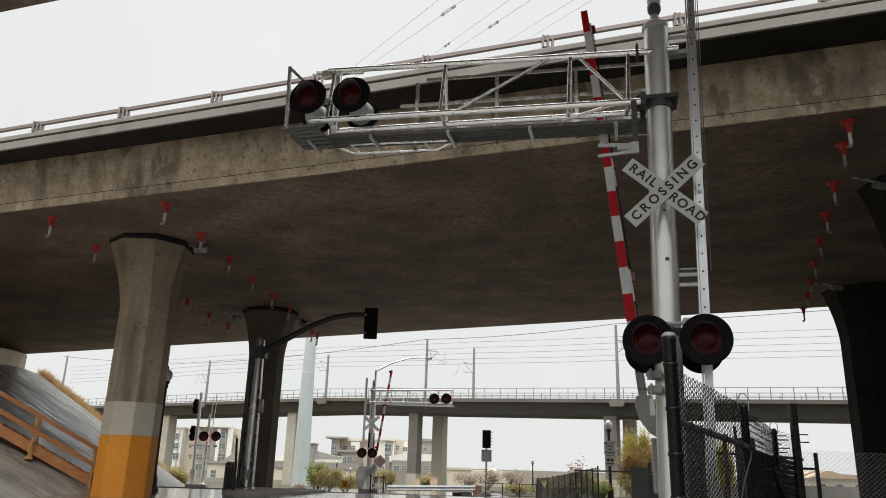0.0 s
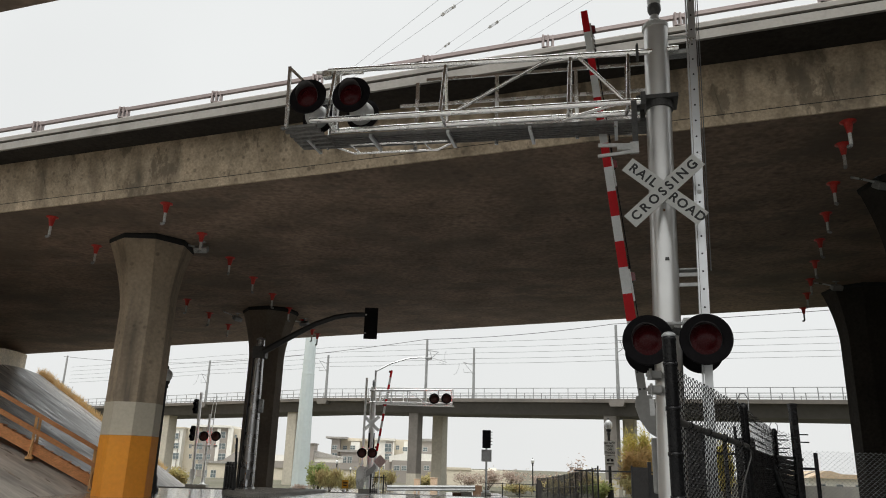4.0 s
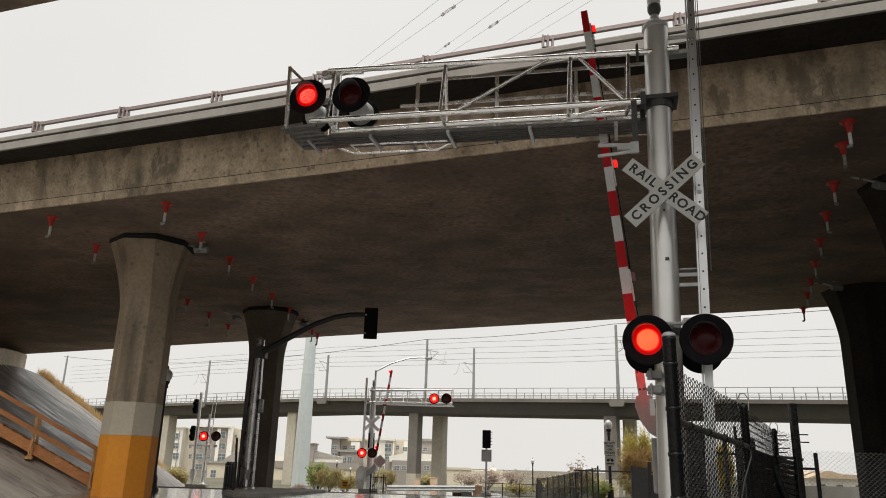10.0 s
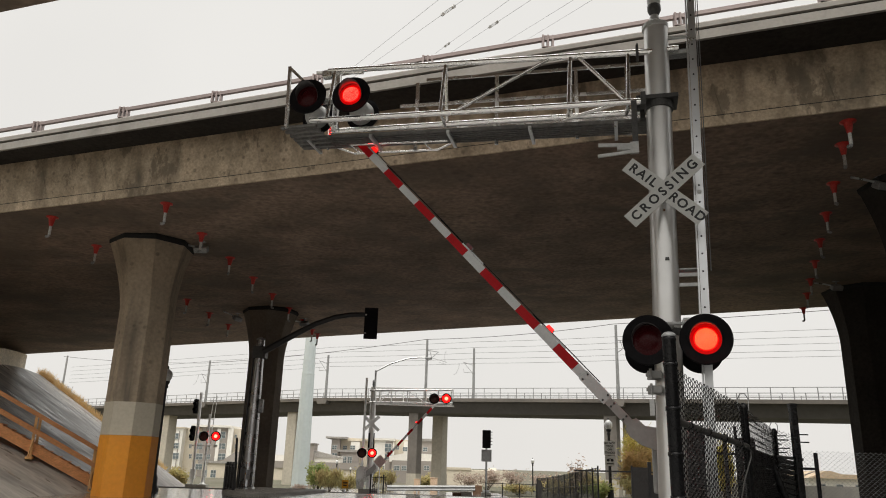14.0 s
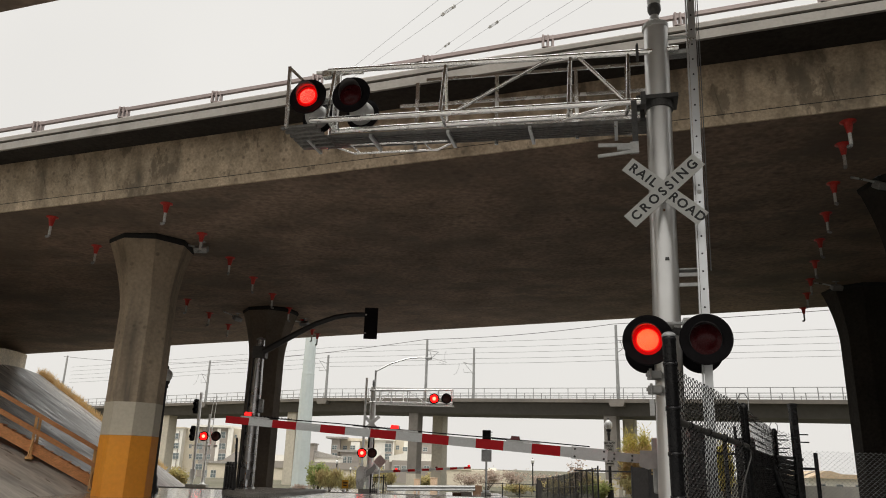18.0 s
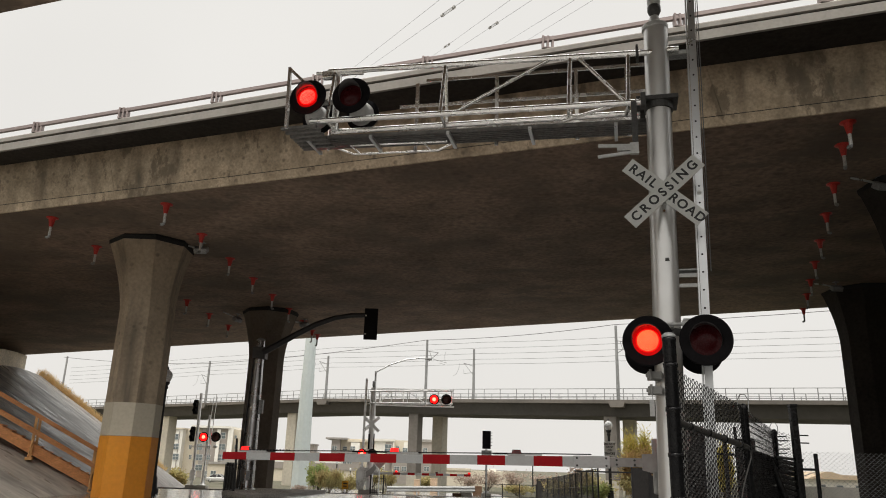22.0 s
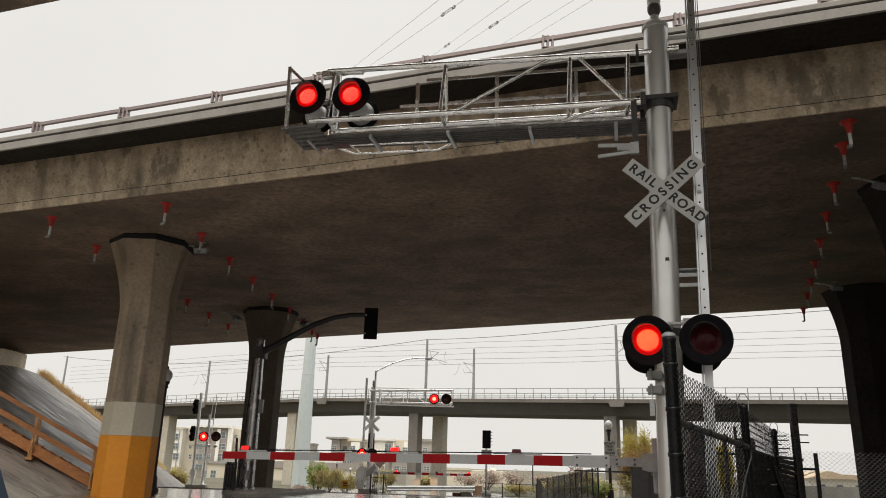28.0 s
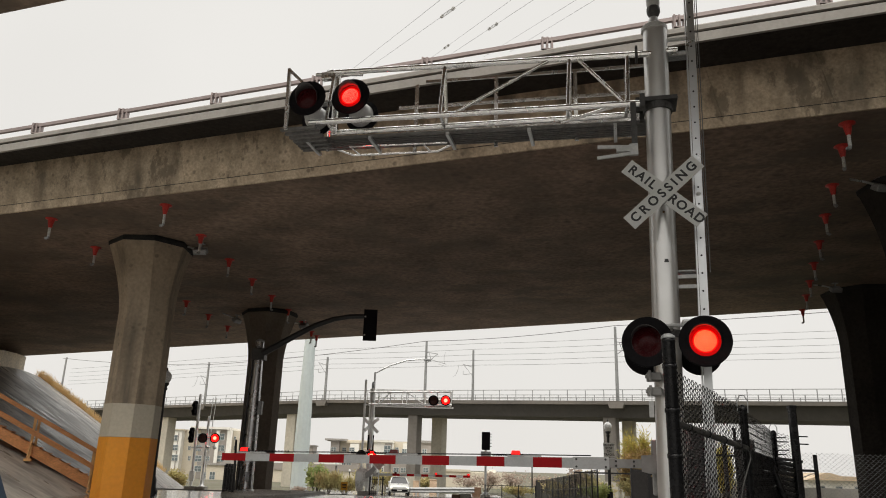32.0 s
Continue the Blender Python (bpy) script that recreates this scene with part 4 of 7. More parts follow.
def crossbuck(parent, m, length, width, lettered):
    for ang, z, word in ((-42, 0.0, "RAIL ROAD"), (42, -0.022, "CROSSING")):
        b = part("crossbuck_board", Shape().box(-length / 2, length / 2, 0, 0.012, -width / 2, width / 2), M_SIGNWHITE if lettered else M_FARMETAL, parent, "white crossbuck board", m @ pose(0, z, 0, 0, -ang, 0))
        if lettered:
            for text, x, gap in ((("CROSSING", 0.0, 1.5),) if word == "CROSSING" else (("RAIL", -0.36, 1.3), ("ROAD", 0.375, 1.2))):
                lettering("sign_letters", text, 0.175, M_LETTER, b, pose(x, -0.003, 0, 90, 0, 0), "black painted letters", gap)


# near signal: mast with a cantilever truss over the street
sig = thing("cantilever_signal", pose(3.09, 9.75, 0, 0, 0, -13.97), "galvanised cantilever railway-crossing signal with red flashers", "crossing signal")
part("mast", Shape().rod((-0.102, 0, 0), (0.044, 0, 7.74), 0.186, 0.178, 32), M_MAST, sig, "smooth aluminium-painted mast")
part("mast_base", Shape().turned([(0.34, 0.0), (0.34, 0.05), (0.2, 0.06), (0.19, 0.3)], 20, at=(-0.1, 0, 0)), M_GALV, sig)
part("mast_cap", Shape().turned([(0.184, 7.70), (0.195, 7.71), (0.195, 7.77), (0.17, 7.79), (0.09, 7.85), (0.065, 7.95)], 24, at=(0.035, 0, 0), smooth=False), M_ALUPAINT, sig)
part("finial", Shape().turned([(0.05, 7.93), (0.10, 8.04), (0.10, 8.12), (0.085, 8.14)], 16, at=(0.04, 0, 0)), M_DARKSTEEL, sig)
part("lamp_bulb", Shape().turned([(0.09, 8.12), (0.10, 8.2), (0.10, 8.7), (0.07, 8.85)], 18, at=(0.04, 0, 0)), M_ALUPAINT, sig, "pale metal mast-top fitting")
for z, w in ((6.40, 0.05), (3.05, 0.05)):
    part("clamp_band", Shape().turned([(0.186, z - w), (0.206, z - w), (0.206, z + w), (0.186, z + w)], 28, smooth=False, at=(-0.102 + 0.019 * z, 0, 0)), M_DARKSTEEL, sig)
part("clamp_plate", Shape().box(-0.30, 0.29, -0.22, 0.22, 6.45, 6.52, None, 0.01), M_DARKSTEEL, sig, "dark clamp plate")
part("stub_end", Shape().rod((0.15, -0.05, 7.32), (0.35, -0.05, 7.32), 0.055, 0.05, n=14), M_ALU, sig)
for z in (2.47, 2.28):
    part("u_clamp", Shape().box(-0.34, -0.16, -0.3, -0.08, z - 0.05, z + 0.05, None, 0.012).rod((-0.36, -0.26, z), (-0.2, -0.26, z), 0.025, n=8).rod((-0.3, -0.32, z - 0.07), (-0.3, -0.32, z + 0.07), 0.018, n=6), M_GATEGREY, sig)
part("tag_plate", Shape().box(-0.33, -0.27, -0.3, -0.29, 1.95, 2.16), M_ALUPAINT, sig)
TOP, LOW = 7.29, 6.42
part("top_chord", Shape().rod((0, -0.12, TOP - 0.02), (-5.2, -0.12, TOP + 0.21), 0.046, n=14), M_ALU, sig)
part("front_chord", Shape().rod((-0.2, -0.25, LOW - 0.02), (-5.40, -0.25, LOW + 0.125), 0.046, n=14), M_ALU, sig)
part("rear_chord", Shape().rod((-0.2, 0.2, LOW + 0.03), (-5.2, 0.2, LOW + 0.135), 0.046, n=14), M_ALU, sig)
part("chord_clamp", Shape().box(-0.27, -0.23, -0.18, -0.06, TOP - 0.09, TOP + 0.09).rod((-0.25, -0.2, TOP + 0.08), (-0.25, 0, TOP + 0.08), 0.02, n=6).rod((-0.25, -0.2, TOP - 0.08), (-0.25, 0, TOP - 0.08), 0.02, n=6), M_DARKSTEEL, sig)
part("chord_clamp", Shape().box(-0.24, -0.17, -0.32, -0.16, LOW - 0.1, LOW + 0.1), M_DARKSTEEL, sig)
part("chord_clamp", Shape().box(-0.24, -0.17, 0.12, 0.28, LOW - 0.1, LOW + 0.1), M_DARKSTEEL, sig)
for s in (-0.38, -1.24, -3.2, -5.08):
    for o in (-0.25, 0.2):
        part("strut", Shape().rod((s, -0.12, TOP - 0.045 * s), (s - 0.03, o, LOW + 0.02 - 0.025 * s), 0.03, n=8), M_ALU, sig)
    part("cross_tie", Shape().rod((s - 0.03, -0.25, LOW - 0.025 * s), (s - 0.06, 0.2, LOW - 0.025 * s), 0.03, n=8), M_ALU, sig)
part("strut", Shape().rod((-0.45, -0.25, LOW), (-1.15, -0.12, TOP + 0.05), 0.027, n=8), M_ALU, sig)
part("strut", Shape().rod((-3.0, -0.25, LOW + 0.07), (-1.5, -0.12, TOP + 0.06), 0.03, n=8), M_ALU, sig)
part("strut", Shape().rod((-0.45, -0.25, LOW), (-1.4, 0.2, LOW), 0.025, n=8), M_ALU, sig)
# walkway behind the truss
for i in range(7):
    y = 0.24 + 0.068 * i
    part("grating_bar", Shape().beam((-5.9, y, 6.50), (-0.05, y, 6.33), 0.022, 0.06), M_GRATE, sig)
rung = Shape()
for i in range(30):
    rung.box(-5.88 + 0.195 * i, -5.868 + 0.195 * i, 0.24, 0.67, 6.515 - 0.0057 * i, 6.53 - 0.0057 * i)
tagged(part("grating_rungs", rung, M_GRATE, sig), kind="stuff")
for s in (-0.6, -1.9, -3.2, -4.5, -5.6):
    part("walkway_bracket", Shape().box(s - 0.025, s + 0.025, 0.15, 0.72, 6.235 - 0.029 * s, 6.293 - 0.029 * s), M_GALV, sig)
for i in range(6):
    part("end_tread", Shape().box(-5.86 + 0.01 * i, -5.25, -0.34 + 0.15 * i, -0.27 + 0.15 * i, 6.40, 6.445, None, 0.006), M_GRATE, sig)
for z in (7.53, 7.06, 6.6):
    part("handrail", Shape().box(-4.35 if z < 7.4 else -3.9, 0.05, 0.66, 0.69, z - 0.02, z + 0.03, pose(0, 0, 0, 0, 1.3, 0)), M_ALU, sig)
for s in (-0.05, -0.4, -1.2, -2.5, -3.87):
    part("handrail_post", Shape().box(s - 0.03, s + 0.03, 0.63, 0.66, 6.3, 7.56), M_ALU, sig)
part("end_guard", Shape().beam((-5.75, -0.36, 6.40), (-5.78, -0.36, 7.5), 0.05, 0.05).beam((-5.78, -0.36, 7.48), (-5.45, -0.33, 7.15), 0.03, 0.045), M_ALU, sig)
part("guard_post", Shape().beam((-5.42, 0.6, 6.42), (-5.42, 0.6, 7.1), 0.04, 0.04), M_ALU, sig)
part("lamp_upright", Shape().rod((-5.05, -0.05, 6.45), (-5.05, -0.05, 7.55), 0.055, n=12).rod((-5.42, -0.1, 7.5), (-4.6, -0.1, 7.42), 0.03, n=8).box(-5.3, -5.12, -0.16, -0.04, 7.38, 7.5, None, 0.01), M_ALU, sig)
part("lamp_crossarm", Shape().rod((-5.45, -0.2, 6.88), (-4.6, -0.2, 6.88), 0.035, n=10), M_ALUPAINT, sig)
part("conduit", Shape().pipe([(-5.3, 0.66, 6.48), (-4.98, 0.72, 6.36), (-3.5, 0.72, 6.32), (-3.22, 0.68, 6.42)], 0.018, 8), M_ALU, sig)
part("conduit", Shape().pipe([(-5.0, 0.55, 6.46), (-4.88, 0.72, 6.37)], 0.014, 8).pipe([(-3.75, 0.5, 6.44), (-3.62, 0.72, 6.33)], 0.014, 8).pipe([(-5.0, 0.56, 6.45), (-3.3, 0.56, 6.39)], 0.014, 8), M_ALU, sig)
flasher(sig, pose(-5.40, -0.4, 6.90, -4, 0, 0), 0.312, "left", chip=M_LEDDOTDIM, early=0.05)
flasher(sig, pose(-4.66, -0.4, 6.86, -4, 0, 0), 0.316, "right", chip=M_LEDDOTDIM, early=0.05)
for s, which in ((-5.3, "left"), (-4.5, "right")):
    b = rear_flasher(sig, pose(s - 0.26, 0.42, 6.93, 0, 0, 180), [(0.21, 0.03), (0.2, 0.1), (0.15, 0.24), (0.05, 0.27)], which)
    part("bracket", Shape().rod((0, 0.2, 0), (0, 0.2, 0.5), 0.03, n=8), M_ALUPAINT, b)
crossbuck(sig, pose(0.0, -0.44, 4.93), 1.27, 0.225, True)
part("crossbuck_clamp", Shape().box(-0.05, 0.05, -0.43, -0.15, 4.88, 4.98), M_DULL, sig)
# lower pair of lamps
part("lamp_crossarm", Shape().rod((-0.34, -0.45, 3.10), (0.38, -0.45, 3.10), 0.024, n=10).rod((0.0, -0.45, 3.10), (0.0, 0, 3.10), 0.03, n=8), M_ALUPAINT, sig)
part("junction_box", Shape().turned([(0.05, -0.08), (0.085, -0.06), (0.085, 0.06), (0.05, 0.08)], 12, "x", (0.2, -0.45, 3.09)), M_ALUPAINT, sig)
flasher(sig, pose(-0.324, -0.7, 2.848, 0, 0, -11), 0.318, "left")
flasher(sig, pose(0.368, -0.7, 2.851, 0, 0, -9), 0.318, "right")
for x, which in ((-0.32, "left"), (0.37, "right")):
    rear_flasher(sig, pose(x, 0.1, 2.82, 0, 0, 180), [(0.16, 0.03), (0.15, 0.2), (0.05, 0.24)], which)
part("mast_mark", Shape().prism([(-0.03, 0.0), (0.03, 0.0), (0.022, 0.045), (-0.022, 0.045)], -0.004, 0.0), M_DARKSTEEL, sig, "small dark stamp on the mast", pose(0.0, -0.186, 4.02))
part("mast_bolt", Shape().turned([(0.016, 0.0), (0.016, -0.02), (0.008, -0.026)], 6, "y"), M_RUST, sig, "", pose(0.0, -0.184, 4.74))
# ladder rail behind the mast
def ladder_x(z):
    return 0.377 + 0.0235 * z


lean = pose(0.377, 0, 0, 0, 1.346, 0)
part("ladder_rail", Shape().box(-0.045, 0.06, 0.0, 0.02, 0, 8.9).box(-0.075, -0.055, -0.03, 0.06, 0, 8.9).box(0.05, 0.06, 0.02, 0.08, 0, 8.9), M_GALV, sig, "grey steel channel upright", lean)
part("fall_cable", Shape().rod((0.1, -0.03, 3.9), (0.1, -0.03, 8.8), 0.007, n=5).rod((0.07, -0.06, 4.2), (0.07, -0.06, 8.8), 0.006, n=5), M_WIRE, sig, m=lean)
hole = Shape().turned([(0.014, -0.004), (0.014, 0.006)], 8, "y").mesh("bolt_hole")
hole.materials.append(M_BLACK)
for i in range(24):
    part("bolt_hole", hole, M_BLACK, sig, m=pose(ladder_x(2.9 + 0.25 * i), 0.0, 2.9 + 0.25 * i))
part("number_tag", Shape().turned([(0.03, -0.008), (0.03, -0.003)], 14, "y"), M_SIGNWHITE, sig, "small round white tag", pose(ladder_x(5.05), 0, 5.05))
for z in (3.86, 3.72, 7.55, 7.3):
    part("standoff", Shape().box(0.06, ladder_x(z) - 0.04, 0.0, 0.03, z - 0.025, z + 0.025), M_ALUPAINT, sig)
for z in (3.95, 7.35):
    part("standoff", Shape().box(0.06, ladder_x(z) - 0.05, 0.03, 0.28, z - 0.01, z + 0.01), M_DULL, sig)
part("hanger", Shape().box(-0.28, -0.2, -0.3, -0.24, 5.60, 6.4, pose(-0.1, 0, 0)), M_DARKSTEEL, sig, "dark steel hanger bracket")
part("rest_arm", Shape().beam((-0.86, -0.3, 5.73), (-0.38, -0.3, 5.70), 0.03, 0.05).beam((-0.87, -0.3, 5.56), (-0.38, -0.3, 5.60), 0.03, 0.045).beam((-0.6, -0.3, 5.66), (-0.4, -0.3, 5.65), 0.05, 0.05).box(-0.42, -0.3, -0.33, -0.27, 5.57, 5.74), M_ALUPAINT, sig, "gate-arm rest bracket")

# near gate
gate = thing("crossing_gate", pose(3.32288, 10.36405, 0, 0, 0, -13.97), "red and white striped crossing gate with lamps, swinging down", "barrier gate")
PIV, OFF, LEN = 1.8045, -0.41, 6.885
part("mechanism_case", Shape().box(-0.37, -0.02, 0.07, 0.4, 0.98, 1.72, None, 0.02), M_GATEGREY, gate, "grey metal gate-mechanism case")
part("pedestal", Shape().box(-0.3, 0.0, 0.1, 0.35, 0.0, 1.05), M_GATEGREY, gate)
arm = part("gate_arm", Shape(), M_ARMWHITE, gate, "striped gate arm", pose(0, 0, PIV, 0, 84, 0))


def arm_h(s):
    return 0.074 - 0.02 * s / LEN


bar = Shape()
bar.prism([(-LEN, OFF - arm_h(LEN)), (-1.25, OFF - arm_h(1.2)), (-1.25, OFF + arm_h(1.2)), (-LEN, OFF + arm_h(LEN))], -0.02, 0.02)
arm.data = bar.mesh("gate_arm")
arm.data.materials.append(M_ARMWHITE)
for i in range(0, 13, 2):
    a, b = LEN - 0.4064 * i, LEN - 0.4064 * (i + 1)
    part("red_stripe", Shape().prism([(-a, OFF - arm_h(a) - 0.001), (-b, OFF - arm_h(b) - 0.001), (-b, OFF + arm_h(b) + 0.001), (-a, OFF + arm_h(a) + 0.001)], -0.023, 0.023), M_ARMRED, arm, "red reflective stripe")
part("root_sleeve", Shape().box(-1.45, -0.95, -0.035, 0.035, OFF - 0.083, OFF + 0.083, None, 0.008), M_ARMWHITE, arm, "pale metal arm sleeve")
part("root_plate", Shape().box(-0.97, -0.5, -0.03, 0.03, OFF - 0.06, OFF + 0.06, None, 0.004), M_GATEGREY, arm, "weathered grey splice plate")
bolt = Shape().turned([(0.016, 0.0), (0.016, -0.014), (0.008, -0.018)], 6, "y").mesh("bolt")
bolt.materials.append(M_DARKSTEEL)
for x, y, z in ((-1.4, -0.035, 0.05), (-1.4, -0.035, -0.05), (-1.0, -0.035, 0.05), (-1.0, -0.035, -0.05), (-0.86, -0.03, 0.03), (-0.86, -0.03, -0.03), (-0.62, -0.03, 0.03), (-0.62, -0.03, -0.03)):
    part("bolt", bolt, M_DARKSTEEL, arm, m=pose(x, y, OFF + z))
cw = Shape()
cw.prism([(-0.52, OFF - 0.10), (-0.52, OFF + 0.11), (-0.36, OFF + 0.12), (-0.2, -0.16), (-0.05, 0.08), (0.1, 0.08), (0.14, -0.06), (0.1, -0.24), (-0.02, -0.4), (-0.2, -0.5), (-0.4, -0.54)], -0.1, 0.06)
part("counterweight_arm", cw, M_GATEGREY, arm, "grey cast side arm")
part("cable", Shape().pipe([(-LEN + 0.3, -0.0, OFF + 0.075), (-5.0, -0.01, OFF + 0.095), (-3.6, -0.01, OFF + 0.09), (-2.2, -0.01, OFF + 0.10), (-1.2, -0.01, OFF + 0.1)], 0.008, 6), M_BLACK, arm)
for a, b in ((-6.55, -5.75), (-4.75, -4.05), (-2.6, -2.15)):
    turns = int((b - a) / 0.024)
    part("coiled_cable", Shape().pipe([(a + (b - a) * i / (turns * 6), -0.01 + 0.012 * math.cos(i * 1.047), OFF + 0.092 + 0.012 * math.sin(i * 1.047)) for i in range(turns * 6 + 1)], 0.006, 5), M_BLACK, arm, "black coiled lamp cable")
for i, which in ((0.93, "steady"), (6.93, "left"), (11.4, "right")):
    s = LEN - 0.4064 * i
    z = OFF + arm_h(s)
    part("lamp_base", Shape().box(-s - 0.12, -s + 0.12, -0.03, 0.03, z, z + 0.025).box(-s + 0.1, -s + 0.36, -0.02, 0.02, z + 0.005, z + 0.03), M_ALUPAINT, arm)
    body = Shape().prism([(-s - 0.07, z + 0.025), (-s + 0.07, z + 0.025), (-s + 0.055, z + 0.082), (-s - 0.055, z + 0.082)], -0.035, 0.035)
    part("gate_lamp", body, M_LENSBOX if which != "none" else M_SIGNWHITE, arm, "small red gate lamp")
    glow = Shape().prism([(-0.066, 0.027), (0.066, 0.027), (0.052, 0.078), (-0.052, 0.078)], -0.03, 0.03)
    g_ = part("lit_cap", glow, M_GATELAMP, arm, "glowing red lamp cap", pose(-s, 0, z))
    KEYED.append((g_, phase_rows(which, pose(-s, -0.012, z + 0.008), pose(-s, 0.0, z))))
KEYED.append((arm, [(t, pose(0, 0, PIV, 0, a, 0)) for t, a in ((0.0, 84.08), (11.2, 84.08), (11.5, 82), (12, 73), (12.5, 65.5), (13, 59), (13.5, 53), (14, 47),
              (14.5, 40.75), (15.2, 32.5), (16.0, 24.0), (16.5, 18.6), (17, 13.25), (17.5, 8.25), (18, 4), (18.5, 0.3), (19.0, -0.5), (32.0, -0.5))]))

# ------------------------------------------------------------------ twin overpass above the viewpoint
twin = thing("twin_overpass", pose(0, 0, 0), "narrow concrete overpass ramp overhead", "bridge", kind="structure")
EDGE = 10.86 - 18.34
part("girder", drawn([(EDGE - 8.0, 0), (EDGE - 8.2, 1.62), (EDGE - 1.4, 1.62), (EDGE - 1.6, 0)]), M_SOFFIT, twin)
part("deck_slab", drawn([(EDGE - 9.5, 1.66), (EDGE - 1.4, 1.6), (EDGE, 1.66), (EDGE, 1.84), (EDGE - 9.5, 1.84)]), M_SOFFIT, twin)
part("parapet", drawn([(EDGE, 1.56), (EDGE, 1.86), (EDGE + 0.07, 1.86), (EDGE + 0.07, 1.56)]), M_PARAPET, twin)

# ------------------------------------------------------------------ far crossing signals


def resized(ob, k, pad=0.0):
    """Bring a thing to its true size about its foot."""
    ob.matrix_basis = ob.matrix_basis @ Matrix.Scale(k, 4)
    if pad:
        part("footing", Shape().box(-pad, pad, -pad, pad, -0.7, 0.012), M_KERB, ob)


far = thing("cantilever_signal", pose(-4.143, 47.501, -0.1808), "far galvanised cantilever crossing signal with red flashers", "crossing signal")
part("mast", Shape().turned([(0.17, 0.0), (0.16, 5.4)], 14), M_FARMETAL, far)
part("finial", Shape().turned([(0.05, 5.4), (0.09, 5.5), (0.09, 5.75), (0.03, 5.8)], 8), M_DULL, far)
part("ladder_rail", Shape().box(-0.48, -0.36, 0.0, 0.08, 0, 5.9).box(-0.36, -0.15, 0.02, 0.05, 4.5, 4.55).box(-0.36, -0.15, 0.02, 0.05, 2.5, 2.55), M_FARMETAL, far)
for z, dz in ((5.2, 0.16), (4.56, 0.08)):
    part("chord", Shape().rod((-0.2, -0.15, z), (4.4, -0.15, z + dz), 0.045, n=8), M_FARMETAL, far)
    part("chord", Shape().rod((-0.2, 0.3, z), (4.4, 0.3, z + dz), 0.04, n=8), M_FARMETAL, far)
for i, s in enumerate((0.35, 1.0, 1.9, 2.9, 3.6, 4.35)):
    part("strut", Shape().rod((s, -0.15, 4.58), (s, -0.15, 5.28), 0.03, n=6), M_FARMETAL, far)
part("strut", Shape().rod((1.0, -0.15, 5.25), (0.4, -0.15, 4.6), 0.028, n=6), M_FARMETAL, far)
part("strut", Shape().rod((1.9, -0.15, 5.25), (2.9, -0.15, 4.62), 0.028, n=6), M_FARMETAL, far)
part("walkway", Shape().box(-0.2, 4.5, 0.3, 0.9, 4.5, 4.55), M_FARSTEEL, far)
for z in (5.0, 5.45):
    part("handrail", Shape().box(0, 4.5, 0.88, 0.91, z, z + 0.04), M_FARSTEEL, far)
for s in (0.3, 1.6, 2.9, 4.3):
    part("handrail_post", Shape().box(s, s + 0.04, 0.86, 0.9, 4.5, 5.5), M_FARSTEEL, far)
flasher(far, pose(3.38, -0.35, 4.83), 0.285, "left", True)
flasher(far, pose(4.05, -0.35, 4.85), 0.285, "right", True)
flasher(far, pose(-0.42, -0.4, 1.84), 0.26, "left", True)
flasher(far, pose(0.13, -0.4, 1.85), 0.26, "right", True)
crossbuck(far, pose(0.0, -0.3, 3.41), 1.12, 0.17, False)
part("lamp_crossarm", Shape().rod((-0.4, -0.25, 2.05), (0.2, -0.25, 2.05), 0.03, n=6), M_FARSTEEL, far)
case = part("equipment_case", Shape().prism([(-0.58, 0.0), (-0.25, 0.0), (-0.2, 0.42), (0.02, 0.5), (0.02, 1.12), (-0.5, 1.16), (-0.66, 0.95), (-0.66, 0.4)], -0.42, -0.2), M_FARSTEEL, far, "grey gate-mechanism casting")
part("crank_arm", Shape().prism([(-0.1, 0.62), (0.18, 0.78), (0.42, 1.12), (0.3, 1.3), (0.12, 1.12), (-0.14, 0.92)], -0.5, -0.43), M_ALUPAINT, case, "dull steel crank arm")
part("case_door", Shape().box(-0.6, -0.3, -0.44, -0.421, 0.5, 0.98), M_FARMETAL, case, "paler hinged door")
part("conduit", Shape().rod((-0.36, -0.3, 0.0), (-0.36, -0.3, 0.45), 0.05, n=8), M_GALV, case)
part("sign_edge", Shape().box(-0.14, -0.06, -0.26, -0.2, 2.1, 2.9), M_BLACK, far, "slim black sign edge")
part("sign_edge", Shape().box(0.14, 0.2, -0.26, -0.2, 2.1, 2.9), M_BLACK, far, "slim black sign edge")

resized(far, 1.1446, 0.5)
fgate = thing("crossing_gate", pose(-3.949, 47.730, -0.1808, 0, 0, 16), "far striped crossing gate, swinging down across the lane", "barrier gate")
part("mechanism_case", Shape().box(-0.42, 0.02, -0.1, 0.25, 0.2, 0.95, None, 0.03).box(-0.3, 0.3, -0.14, 0.1, 0.88, 1.42, None, 0.1), M_FARSTEEL, fgate, "pale grey gate-mechanism case")
part("pedestal", Shape().box(-0.3, -0.1, -0.05, 0.2, 0.0, 0.25), M_FARSTEEL, fgate)
FL = 5.6
farm = part("gate_arm", Shape().box(0.3, FL, -0.02, 0.02, -0.06, 0.06), M_ARMWHITE, fgate, "striped gate arm", pose(0, 0, 0.86, 0, -84, 0))
for i in range(0, 11, 2):
    a = FL - 0.4064 * i
    part("red_stripe", Shape().box(a - 0.4064, a + 0.001, -0.023, 0.023, -0.062, 0.062), M_ARMRED, farm, "red reflective stripe")
part("counterweight_arm", Shape().box(-0.5, 0.35, -0.07, 0.05, -0.12, 0.12, None, 0.02), M_ALUPAINT, farm)
